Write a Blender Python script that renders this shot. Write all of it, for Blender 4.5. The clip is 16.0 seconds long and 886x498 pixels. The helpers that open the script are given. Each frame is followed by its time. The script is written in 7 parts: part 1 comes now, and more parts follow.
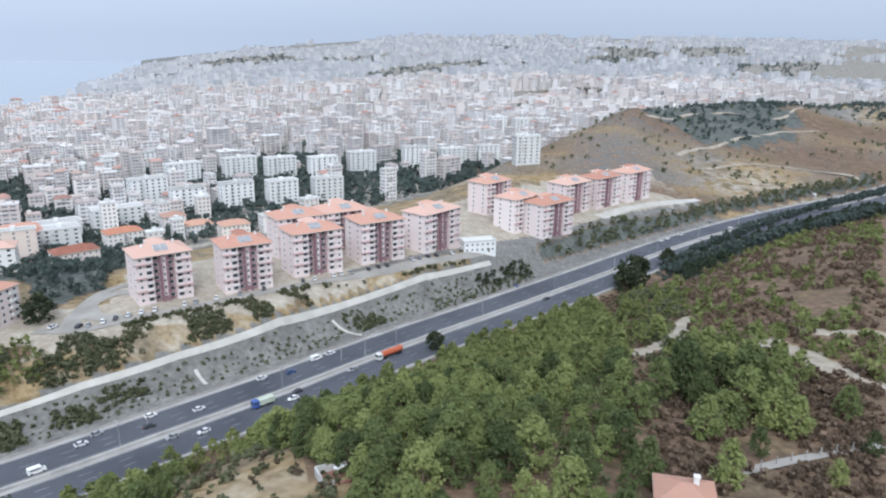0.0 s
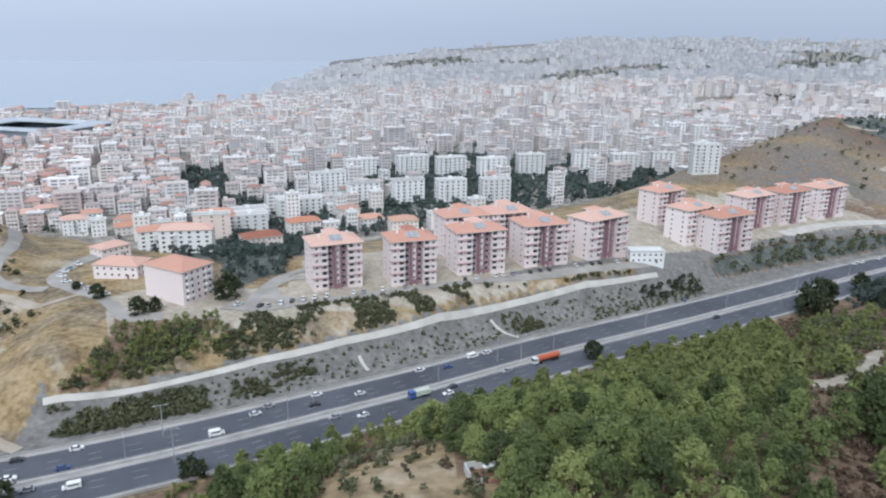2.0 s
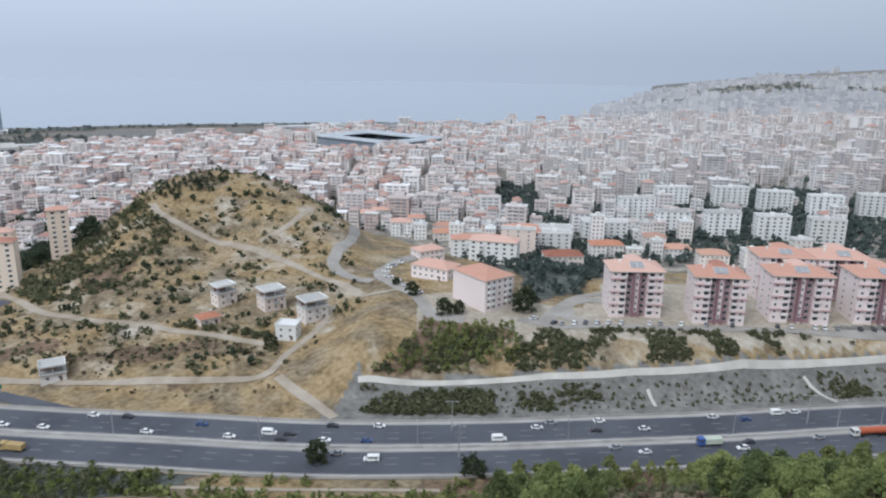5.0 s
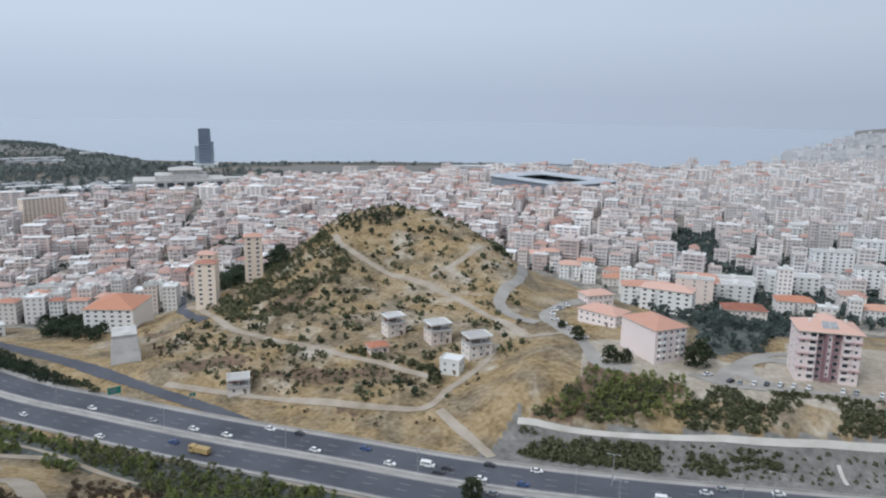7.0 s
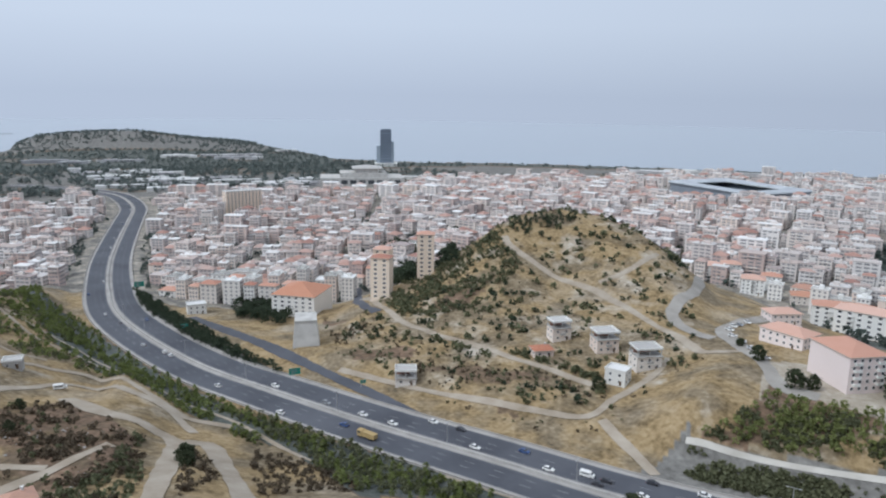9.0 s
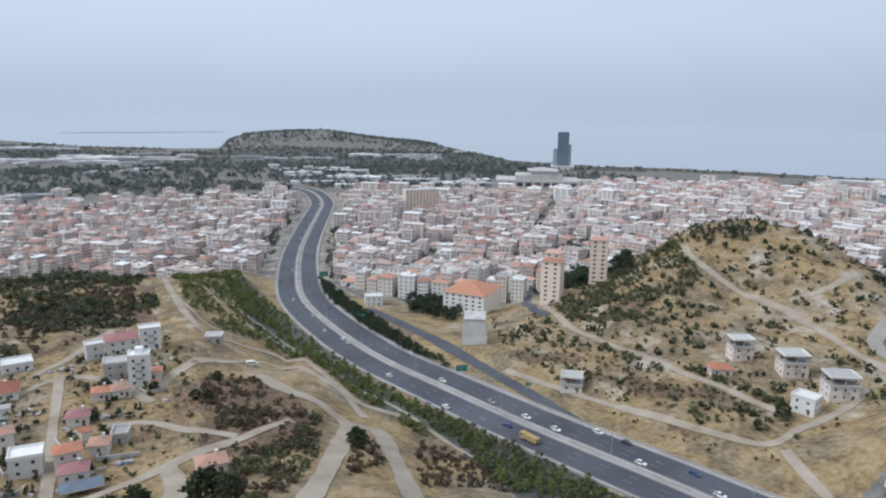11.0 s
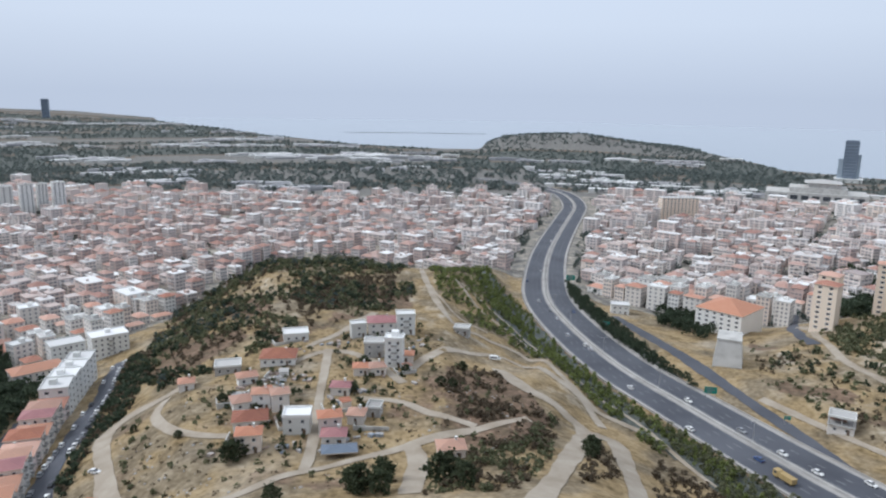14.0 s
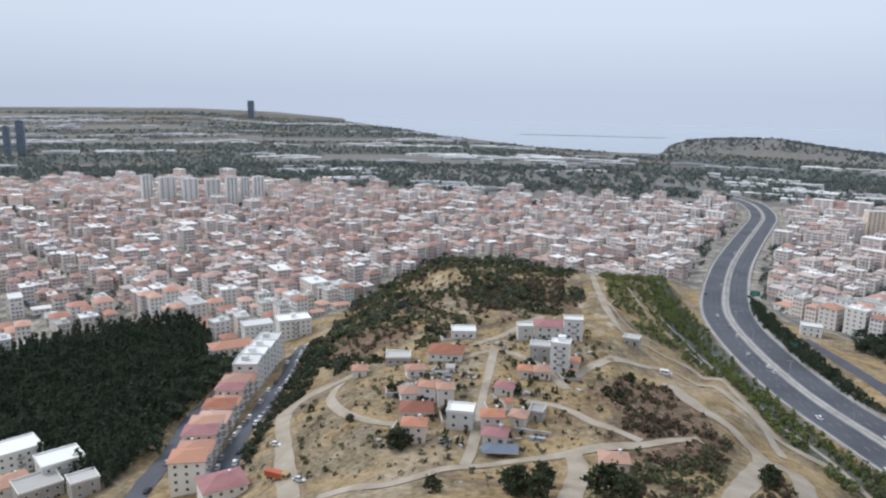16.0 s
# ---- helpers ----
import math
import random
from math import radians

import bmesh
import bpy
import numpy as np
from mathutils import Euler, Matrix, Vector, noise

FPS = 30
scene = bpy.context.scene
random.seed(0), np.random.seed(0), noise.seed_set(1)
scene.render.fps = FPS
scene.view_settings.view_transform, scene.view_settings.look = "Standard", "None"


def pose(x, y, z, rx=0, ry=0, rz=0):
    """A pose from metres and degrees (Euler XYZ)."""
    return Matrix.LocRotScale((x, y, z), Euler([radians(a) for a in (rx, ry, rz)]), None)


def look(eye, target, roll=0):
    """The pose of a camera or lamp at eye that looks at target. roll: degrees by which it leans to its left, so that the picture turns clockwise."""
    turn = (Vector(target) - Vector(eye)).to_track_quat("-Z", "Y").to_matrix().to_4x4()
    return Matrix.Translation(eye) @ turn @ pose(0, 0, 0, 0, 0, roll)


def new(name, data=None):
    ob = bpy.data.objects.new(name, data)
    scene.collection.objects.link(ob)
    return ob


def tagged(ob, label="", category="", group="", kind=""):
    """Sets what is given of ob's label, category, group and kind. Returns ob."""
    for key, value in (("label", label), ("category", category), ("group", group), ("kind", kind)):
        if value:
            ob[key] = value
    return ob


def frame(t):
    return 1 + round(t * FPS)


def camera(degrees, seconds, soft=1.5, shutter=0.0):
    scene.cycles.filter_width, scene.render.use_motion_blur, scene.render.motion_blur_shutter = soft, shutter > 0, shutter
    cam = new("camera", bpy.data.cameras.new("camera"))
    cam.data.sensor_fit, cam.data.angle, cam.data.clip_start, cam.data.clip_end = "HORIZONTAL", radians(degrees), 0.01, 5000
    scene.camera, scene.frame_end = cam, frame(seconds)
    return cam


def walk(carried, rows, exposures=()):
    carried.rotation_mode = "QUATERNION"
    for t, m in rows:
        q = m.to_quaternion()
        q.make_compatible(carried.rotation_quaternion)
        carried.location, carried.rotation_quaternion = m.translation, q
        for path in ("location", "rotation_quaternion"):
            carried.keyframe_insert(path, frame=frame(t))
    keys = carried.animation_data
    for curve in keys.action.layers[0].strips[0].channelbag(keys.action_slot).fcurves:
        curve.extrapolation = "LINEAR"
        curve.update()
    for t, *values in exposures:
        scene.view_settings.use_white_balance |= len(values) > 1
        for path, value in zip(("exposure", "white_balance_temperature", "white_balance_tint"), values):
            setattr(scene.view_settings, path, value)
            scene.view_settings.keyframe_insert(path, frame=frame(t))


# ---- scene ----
# ---- camera: hovers on one spot and turns to its left; it tips up between 4 and 6 s ----
EYE_Z = 130.0
cam = camera(62.9, 16.0, soft=2.2)
TURN = [(0.0, -13.33), (0.5, -10.33), (1.0, -7.08), (1.5, -3.54), (2.0, 0.05), (2.5, 3.85), (3.0, 7.96), (3.5, 12.72),
        (4.0, 17.3), (4.2, 18.98), (4.7, 22.45), (5.2, 25.65), (5.7, 28.85), (6.3, 32.9), (6.5, 34.35), (7.0, 37.98),
        (7.5, 41.4), (8.0, 44.75), (8.5, 48.08), (9.0, 51.58), (9.2, 53.0), (9.9, 57.85), (10.6, 62.7), (11.3, 67.43),
        (11.5, 68.78), (12.0, 72.03), (12.5, 75.37), (13.0, 78.66), (13.5, 82.07), (14.0, 85.34), (14.5, 88.67),
        (15.0, 92.15), (15.5, 95.8), (16.0, 99.08)]


def tip(t):
    k = min(max((t - 4.2) / 2.1, 0.0), 1.0)
    return 73.67 + (78.05 - 73.67) * k * k * (3 - 2 * k) - 0.012 * max(t - 6.5, 0.0)


walk(cam, [(t, pose(0, 0, EYE_Z, tip(t), -0.86, a)) for t, a in TURN], exposures=((0.0, 0.42, 5660, 8), (2.0, 0.25, 5680, 8), (4.0, 0.14, 5720, 8), (6.5, -0.03, 5850, 8), (12.0, 0.05, 5820, 8), (16.0, 0.13, 5950, 9)))

# ---- light: a bright hazy overcast sky ----
world = bpy.data.worlds.new("hazy_sky")
scene.world = world
world.use_nodes = True
wn, wl = world.node_tree.nodes, world.node_tree.links
wn.clear()
w_out, w_bg, w_mix = wn.new("ShaderNodeOutputWorld"), wn.new("ShaderNodeBackground"), wn.new("ShaderNodeMixRGB")
sky = wn.new("ShaderNodeTexSky")
sky.sky_type, sky.sun_disc = "NISHITA", False
sky.sun_elevation, sky.sun_rotation = radians(45), radians(-170)
sky.dust_density, sky.altitude = 4.0, 150
w_scale = wn.new("ShaderNodeVectorMath")
w_scale.operation = "SCALE"
w_scale.inputs["Scale"].default_value = 0.06
w_geo, w_sep, w_ramp = wn.new("ShaderNodeTexCoord"), wn.new("ShaderNodeSeparateXYZ"), wn.new("ShaderNodeValToRGB")
wl.new(w_geo.outputs["Generated"], w_sep.inputs[0])
wl.new(w_sep.outputs["Z"], w_ramp.inputs[0])
# cloud veil: pale at the horizon, a little brighter higher up
for e, (p, c) in zip((w_ramp.color_ramp.elements[0], w_ramp.color_ramp.elements[1], w_ramp.color_ramp.elements.new(0.12), w_ramp.color_ramp.elements.new(0.35)),
                     ((0.0, (0.555, 0.60, 0.69, 1)), (1.0, (0.95, 1.0, 1.1, 1)), (0.09, (0.675, 0.72, 0.80, 1)), (0.3, (0.74, 0.79, 0.88, 1)))):
    e.position, e.color = p, c
w_mix.inputs[0].default_value = 0.93
wl.new(sky.outputs[0], w_scale.inputs[0])
wl.new(w_scale.outputs[0], w_mix.inputs[1])
# the veil brightens broadly towards -x, off the sun, to fit the view
w_dot, w_glow, w_lit = wn.new("ShaderNodeVectorMath"), wn.new("ShaderNodeMapRange"), wn.new("ShaderNodeVectorMath")
w_dot.operation, w_lit.operation = "DOT_PRODUCT", "SCALE"
w_dot.inputs[1].default_value = (-0.96, 0.05, 0.28)
w_glow.inputs["From Min"].default_value, w_glow.inputs["From Max"].default_value = -0.2, 1.0
w_glow.inputs["To Min"].default_value, w_glow.inputs["To Max"].default_value = 0.765, 1.0
wl.new(w_geo.outputs["Generated"], w_dot.inputs[0]), wl.new(w_dot.outputs["Value"], w_glow.inputs["Value"])
wl.new(w_ramp.outputs[0], w_lit.inputs[0]), wl.new(w_glow.outputs["Result"], w_lit.inputs["Scale"])
wl.new(w_lit.outputs[0], w_mix.inputs[2])
wl.new(w_mix.outputs[0], w_bg.inputs[0])
w_bg.inputs[1].default_value = 1.0
wl.new(w_bg.outputs[0], w_out.inputs[0])
sun = new("sun", bpy.data.lights.new("sun", "SUN"))
sun.data.energy, sun.data.angle, sun.data.color = 1.85, radians(28), (1.0, 0.96, 0.90)
sun.matrix_world = look((-60, -330, 335), (0, 0, 0))
# ---- the lie of the land ----
def ease(a, b, v):
    k = np.clip((np.asarray(v, float) - a) / (b - a), 0, 1)
    return k * k * (3 - 2 * k)


def bump(x, y, cx, cy, rx, ry, turn=0.0, power=1.0):
    c, s = math.cos(radians(turn)), math.sin(radians(turn))
    u, v = (x - cx) * c + (y - cy) * s, -(x - cx) * s + (y - cy) * c
    return np.exp(-((u / rx) ** 2 + (v / ry) ** 2) ** power)


def spline(points, step=8.0):
    """A smooth line through a few plan points."""
    p = np.array(points, float)
    p = np.vstack([2 * p[0] - p[1], p, 2 * p[-1] - p[-2]])
    out = []
    for i in range(1, len(p) - 2):
        n = max(2, int(np.linalg.norm(p[i + 1][:2] - p[i][:2]) / step))
        for k in np.arange(n) / n:
            a, b, c, d = p[i - 1], p[i], p[i + 1], p[i + 2]
            out.append(0.5 * (2 * b + (c - a) * k + (2 * a - 5 * b + 4 * c - d) * k * k + (3 * b - a - 3 * c + d) * k ** 3))
    out.append(p[-2])
    return np.array(out)


def near_line(x, y, line):
    """Signed distance from a plan line (positive to its left) and the line's height at the nearest place."""
    x, y = np.asarray(x, float).ravel(), np.asarray(y, float).ravel()
    best, sign, height, along = np.full(x.shape, 1e9), np.ones(x.shape), np.zeros(x.shape), np.zeros(x.shape)
    run = 0.0
    for a, b in zip(line[:-1], line[1:]):
        d = b[:2] - a[:2]
        L = math.hypot(*d)
        k = np.clip(((x - a[0]) * d[0] + (y - a[1]) * d[1]) / L ** 2, 0, 1)
        dx, dy = x - a[0] - k * d[0], y - a[1] - k * d[1]
        r = np.hypot(dx, dy)
        m = r < best
        best[m], sign[m] = r[m], np.sign(d[0] * dy - d[1] * dx)[m]
        height[m], along[m] = (a[2] + k * (b[2] - a[2]))[m], (run + k * L)[m]
        run += L
    return best * sign, height, along


# motorway centre line, from the far right to the plain on the left
ROAD = spline([(900, 690, 6), (700, 605, 4), (530, 522, 2), (392, 471, 1), (280, 421, 0), (180, 362, 0), (112, 322, 0), (49, 286, 0), (0, 255, 0), (-38, 233, 0),
               (-82, 208, 0), (-131, 184, 0), (-180, 166, 0), (-232, 150, -2), (-292, 134, -4), (-352, 123, -8), (-430, 118, -12), (-510, 122, -17),
               (-600, 140, -22), (-720, 172, -27), (-850, 215, -30), (-960, 254, -31), (-1062, 288, -32), (-1165, 304, -32), (-1240, 299, -32), (-1330, 262, -32), (-1430, 190, -32)], 16.0)


# cross-sections of the land by bearing, fitted to the camera's view: (distance, height) of the brow, road verges,
# shelf, crest, back foot and rim
BEARINGS, CUTS = [], []


def section(bearing, *pairs):
    BEARINGS.append(bearing)
    CUTS.append(pairs)


section(-180, (30, 66), (90, 62), (300, 40), (420, 36), (600, 30), (800, 30), (1100, 40), (1500, 40), (2500, 60), (4900, 130))
section(-75, (30, 68), (95, 66), (400, 40), (560, 36), (800, 30), (1000, 30), (1400, 40), (1700, 30), (2500, 60), (4900, 130))
section(-45, (30, 68), (95, 66), (700, 4), (785, 3), (840, 6), (1050, 9), (1450, 27), (1750, 5), (2600, 40), (4900, 140))
section(-36, (30, 68), (95, 66), (500, 3), (610, 2), (660, 5), (800, 10), (1150, 43), (1450, 8), (2600, 38), (4900, 138))
section(-28, (30, 68), (95, 66), (380, 1), (475, 1), (505, 7), (600, 12), (900, 50), (1150, 2), (2500, 32), (4900, 134))
section(-20, (30, 68), (95, 66), (310, 1), (385, 1), (415, 10), (520, 14), (680, 24), (800, -6), (2500, 26), (4900, 132))
section(-12, (30, 68), (95, 66), (270, 0), (330, 1), (366, 17), (440, 18), (520, 10), (650, -8), (2500, 15), (4900, 128))
section(0, (30, 68), (95, 66), (230, 0), (283, 1), (312, 18), (372, 18.5), (430, 6), (500, -6), (2500, -22), (4900, 48))
section(8, (30, 68), (95, 64), (212, 0), (265, 1), (298, 18), (360, 19), (430, 4), (500, -10), (2200, -33), (4900, -30))
section(15, (30, 68), (95, 60), (204, 0), (256, 1), (292, 18), (370, 18), (440, 2), (520, -15), (1850, -36), (4900, -130))
section(23, (30, 66), (95, 52), (202, 0), (254, 1), (292, 16), (372, 18), (440, 4), (520, -14), (1760, -36), (4900, -130))
section(30, (30, 64), (95, 46), (202, 0), (256, 1), (280, 12), (365, 16), (450, 12), (620, -16), (1740, -36), (4900, -130))
section(33, (30, 63), (95, 45), (203, 0), (259, 1), (282, 8), (377, 15), (470, 29), (640, -19), (1730, -36), (4900, -130))
section(36, (30, 62), (95, 44), (204, 0), (262, 1), (285, 5), (390, 14), (490, 42.5), (660, -22), (1720, -36), (4900, -130))
section(39, (30, 61), (95, 44), (208, 0), (266, 1), (287, 5), (400, 13.5), (509, 49), (690, -24), (1720, -36), (4900, -130))
section(42, (30, 60), (95, 44), (212, 0), (270, 1), (290, 5), (410, 13), (528, 50), (720, -26), (1720, -36), (4900, -130))
section(45, (30, 60), (95, 44), (218, 0), (277, 1), (296, 4.5), (404, 12.5), (512, 48), (698, -26), (1720, -36), (4900, -130))
section(47, (30, 60), (95, 44), (222, 0), (282, 1), (300, 4), (400, 12), (500, 42), (680, -26), (1720, -36), (4900, -130))
section(53, (30, 60), (95, 44), (236, -1), (312, 0), (322, 3), (410, 6), (480, 8), (570, -16), (1720, -36), (4900, -130))
section(60, (30, 60), (95, 44), (252, -2), (335, -2), (350, 0), (400, -4), (450, -10), (560, -28), (1800, -36), (4900, -130))
section(66, (30, 60), (95, 44), (268, -4), (372, -4), (395, -5), (440, -12), (500, -20), (600, -32), (2350, -36), (4900, -110))
section(72, (30, 60), (130, 36), (300, -3), (440, -12), (480, -15), (540, -20), (600, -26), (700, -32), (2900, -36), (4900, -110))
section(78, (30, 60), (150, 32), (225, 19), (290, 10), (360, -4), (480, -14), (600, -22), (760, -30), (2200, -36), (4900, -110))
section(85, (30, 60), (150, 32), (215, 19), (270, 18), (335, 17), (410, 13), (480, 12), (620, -32), (2150, -36), (4900, -110))
section(92, (30, 60), (150, 31), (215, 18), (267.5, 17.5), (332.5, 16.5), (415, 12.5), (492.5, 13), (630, -33), (2330, -36), (4900, -110))
section(99, (30, 60), (150, 30), (215, 17), (265, 17), (330, 16), (420, 12), (505, 14), (640, -34), (2850, -36), (4900, -90))
section(106, (30, 58), (150, 26), (210, 14), (260, 13), (320, 8), (380, 0), (450, -16), (560, -34), (4000, -36), (4900, -44))
section(112, (30, 56), (150, 16), (210, 6), (260, 2), (320, -8), (380, -18), (450, -28), (560, -35), (3900, -36), (4900, 0))
section(118, (30, 54), (150, 6), (210, -4), (260, -8), (320, -16), (380, -24), (450, -32), (560, -35), (2800, -36), (4900, 20))
section(135, (30, 52), (150, 4), (210, -12), (260, -18), (320, -24), (380, -28), (450, -33), (560, -35), (2800, -36), (4900, 20))
section(180, (30, 66), (90, 62), (300, 40), (420, 36), (600, 30), (800, 30), (1100, 40), (1500, 40), (2500, 60), (4900, 130))
CUTS = np.array(CUTS)


def ripple(x, y, size, seed):
    """A cheap smooth unevenness between -1 and 1."""
    u, v = x / size + seed * 3.1, y / size - seed * 1.7
    return (np.sin(u * 1.3 + 1.7 * np.sin(v * 0.9 + seed)) * np.cos(v * 1.1 + 1.3 * np.sin(u * 0.7)) + 0.5 * np.sin(2.3 * u + v) * np.sin(2.9 * v - u)) / 1.5


def spur(x, y):
    """The dry spur's share of a plan point, 1 on its crest."""
    return bump(x, y, -148, 260, 19, 36, 12)


def land(x, y):
    """Height of the ground over a plan point."""
    shape = np.shape(x)
    x, y = np.asarray(x, float).ravel(), np.asarray(y, float).ravel()
    r, az = np.hypot(x, y), np.degrees(np.arctan2(-x, y))
    i = np.clip(np.searchsorted(BEARINGS, az) - 1, 0, len(BEARINGS) - 2)
    b = np.array(BEARINGS, float)
    k = np.clip((az - b[i]) / (b[i + 1] - b[i]), 0, 1)[:, None, None]
    cut = CUTS[i] * (1 - k) + CUTS[i + 1] * k
    z = cut[:, 0, 1].copy()
    for j in range(cut.shape[1] - 1):
        a, c = cut[:, j], cut[:, j + 1]
        q = np.clip((r - a[:, 0]) / np.maximum(c[:, 0] - a[:, 0], 1e-6), 0, 1)
        q = 0.5 * q + 0.5 * q * q * (3 - 2 * q)
        m = r > a[:, 0]
        z[m] = (a[:, 1] + (c[:, 1] - a[:, 1]) * q)[m]
    # crest heights by bearing are set to fit the camera's view
    # headland behind the lagoon: steep to the water, falling gently the other way
    z = z + np.interp(az, (65, 69.5, 72, 74.4, 78, 80.4, 82.3), (0, 9, 27, 42, 44, 37, 0)) * np.exp(-((r - 2500) / 260) ** 2)
    # dry spur between the valley lane and the estate
    z = z + 6.5 * spur(x, y)
    z = z + ease(-12, -22, az) * ease(620, 800, r) * ease(2200, 1500, r) * (5.0 * ripple(x, y, 75, 17) + 2.5 * ripple(x, y, 34, 18))
    d, rz, _ = near_line(x, y, ROAD)
    rough = ease(45, 95, np.abs(d)) * ease(3000, 700, r)
    z = z + rough * (1.2 * ripple(x, y, 31, 1) + 0.7 * ripple(x, y, 13, 2))
    w = ease(44, 23, np.abs(d)) * ease(-1430, -1330, x)
    z = z * (1 - w) + (rz - 0.25) * w
    return z.reshape(shape)


def on_land(x, y):
    return float(land(np.array([x]), np.array([y]))[0])

# ---- plan of the place, in metres, placed to fit the camera's view ----
PATHS = []
PATHS.append(('embankment_path', 'dirtpale', 2.2, 'pale concrete service track along the embankment', [(-137.5, 226.5), (-122.7, 233.4), (-95.1, 247.8), (-53.9, 269.8), (-10.5, 294.4), (36.4, 323.9), (87.1, 354.0), (110.3, 367.7), (117.4, 371.7)]))
PATHS.append(('slip_road', 'asphalt', 6.2, 'asphalt slip road joining the motorway', [(-179.0, 175.8), (-205.6, 170.1), (-246.8, 168.4), (-284.4, 164.8), (-336.6, 161.1), (-404.4, 157.4), (-456.1, 155.2)]))
PATHS.append(('hill_track', 'dirt', 4.5, 'dusty unpaved track over the scrub hill', [(-348.0, 330.7), (-336.3, 325.0), (-307.3, 325.6), (-271.5, 327.2), (-233.8, 321.0), (-194.3, 304.8), (-173.2, 293.7), (-160.9, 306.3)]))
PATHS.append(('hill_track', 'dirt', 3.5, 'dusty unpaved spur track on the scrub hill', [(-270.0, 335.4), (-265.5, 345.3), (-262.7, 362.9), (-265.3, 386.2)]))
PATHS.append(('valley_lane', 'dirt', 4, 'pale lane along the foot of the scrub hill', [(-415.9, 260.1), (-334.3, 232.2), (-294.4, 226.6), (-262.9, 231.4), (-238.2, 231.6), (-219.2, 235.2), (-192.4, 239.4)]))
PATHS.append(('valley_lane', 'dirt', 3.6, 'dusty lane along the hill foot', [(-293.0, 169.9), (-266.0, 178.4), (-246.1, 184.9), (-223.0, 193.8), (-195.9, 204.6), (-176.0, 216.8), (-177.9, 236.9), (-177.7, 259.8), (-184.7, 283.0)]))
PATHS.append(('valley_lane', 'dirt', 4, 'dusty footpath down to the motorway', [(-170.5, 218.8), (-158.3, 214.3), (-146.1, 210.3), (-135.2, 205.5)]))
PATHS.append(('estate_road', 'street', 6.5, 'pale concrete estate road', [(-331.3, 542.3), (-237.1, 389.0), (-222.6, 346.3), (-214.0, 328.7), (-193.0, 314.8), (-180.1, 312.6)]))
PATHS.append(('estate_road', 'street', 7.5, 'pale concrete estate road curving past the houses', [(-195.0, 402.0), (-191.3, 352.0), (-182.3, 325.4), (-165.7, 312.0), (-147.0, 298.1), (-129.4, 278.6), (-114.6, 280.1)]))
PATHS.append(('terrace_road', 'street', 5.5, 'pale concrete road before the pink apartment blocks', [(-93.4, 291.8), (-76.2, 288.0), (-62.8, 294.0), (-33.4, 306.3), (2.3, 321.9), (59.2, 347.6), (113.0, 377.4)]))
PATHS.append(('terrace_road', 'street', 7, 'pale concrete loop road beside the pink block', [(-81.9, 286.6), (-80.1, 315.8), (-72.6, 336.3), (-58.5, 339.5)]))
PATHS.append(('terrace_road', 'street', 7, 'pale concrete inner loop road', [(-62.2, 296.7), (-74.2, 303.4), (-78.4, 318.1), (-69.8, 327.7), (-61.5, 327.3)]))
PATHS.append(('village_road', 'dirt', 4.2, 'grey lane between the small houses', [(-189.8, -67.2), (-188.1, -42.4), (-203.0, -19.1), (-215.7, 6.6), (-226.2, 33.9), (-238.7, 52.4)]))
PATHS.append(('village_road', 'dirt', 7, 'wide dusty road fork on the plateau', [(-141.4, 25.0), (-164.2, 39.3), (-206.9, 58.8), (-246.3, 75.4), (-261.9, 71.7), (-279.5, 59.1), (-304.5, 51.4)]))
PATHS.append(('village_road', 'dirt', 7, 'wide dusty road branch beside the slope', [(-246.3, 75.4), (-245.9, 86.8), (-212.3, 80.3), (-174.8, 71.7), (-136.6, 60.6)]))
PATHS.append(('village_road', 'dirt', 6, 'grey lane off the village road', [(-172.4, 6.7), (-201.9, 10.6), (-216.7, 8.7)]))
PATHS.append(('village_road', 'dirt', 6.5, 'dusty road curving round the plateau', [(-191.3, -76.4), (-227.7, -92.5), (-270.0, -108.4), (-283.0, -103.0), (-284.9, -88.1), (-291.6, -78.5)]))
PATHS.append(('village_road', 'dirt', 3.6, 'dusty loop lane on the plateau', [(-280.1, -86.6), (-268.3, -87.9), (-247.2, -76.6), (-235.3, -63.5), (-231.6, -52.2)]))
PATHS.append(('village_road', 'dirt', 3.6, 'dusty lane past the small houses', [(-255.5, -8.9), (-252.5, 6.8), (-238.0, 18.2), (-227.7, 31.4)]))
PATHS.append(('village_road', 'dirt', 3.5, 'dusty track up between the yards', [(-313.0, -24.6), (-263.9, -24.0), (-225.0, -23.1), (-201.5, -23.9)]))
PATHS.append(('village_road', 'dirt', 4, 'dusty track to the upper houses', [(-272.0, 8.0), (-300.4, -7.5), (-310.2, -25.6), (-296.8, -41.7)]))
PATHS.append(('village_road', 'dirt', 4, 'dusty track to the upper houses', [(-376.7, -4.4), (-341.3, -20.1), (-316.3, -34.0)]))
PATHS.append(('village_street', 'asphalt', 9, 'asphalt street with parked cars below the plateau', [(-208.3, -108.8), (-232.9, -116.3), (-264.7, -122.5), (-305.3, -129.3), (-353.5, -137.8), (-406.3, -148.8)]))
PATHS.append(('village_street', 'asphalt', 8, 'asphalt street beside the dark pine wood', [(-209.1, -140.9), (-240.5, -147.2), (-280.3, -158.0), (-328.7, -168.4)]))
PATHS.append(('slope_terrace', 'dirt', 1.8, 'pale stone terrace step on the planted slope', [(-468.8, 53.1), (-422.2, 69.8), (-368.9, 84.7), (-312.9, 94.4), (-268.7, 107.4), (-214.9, 114.7)]))
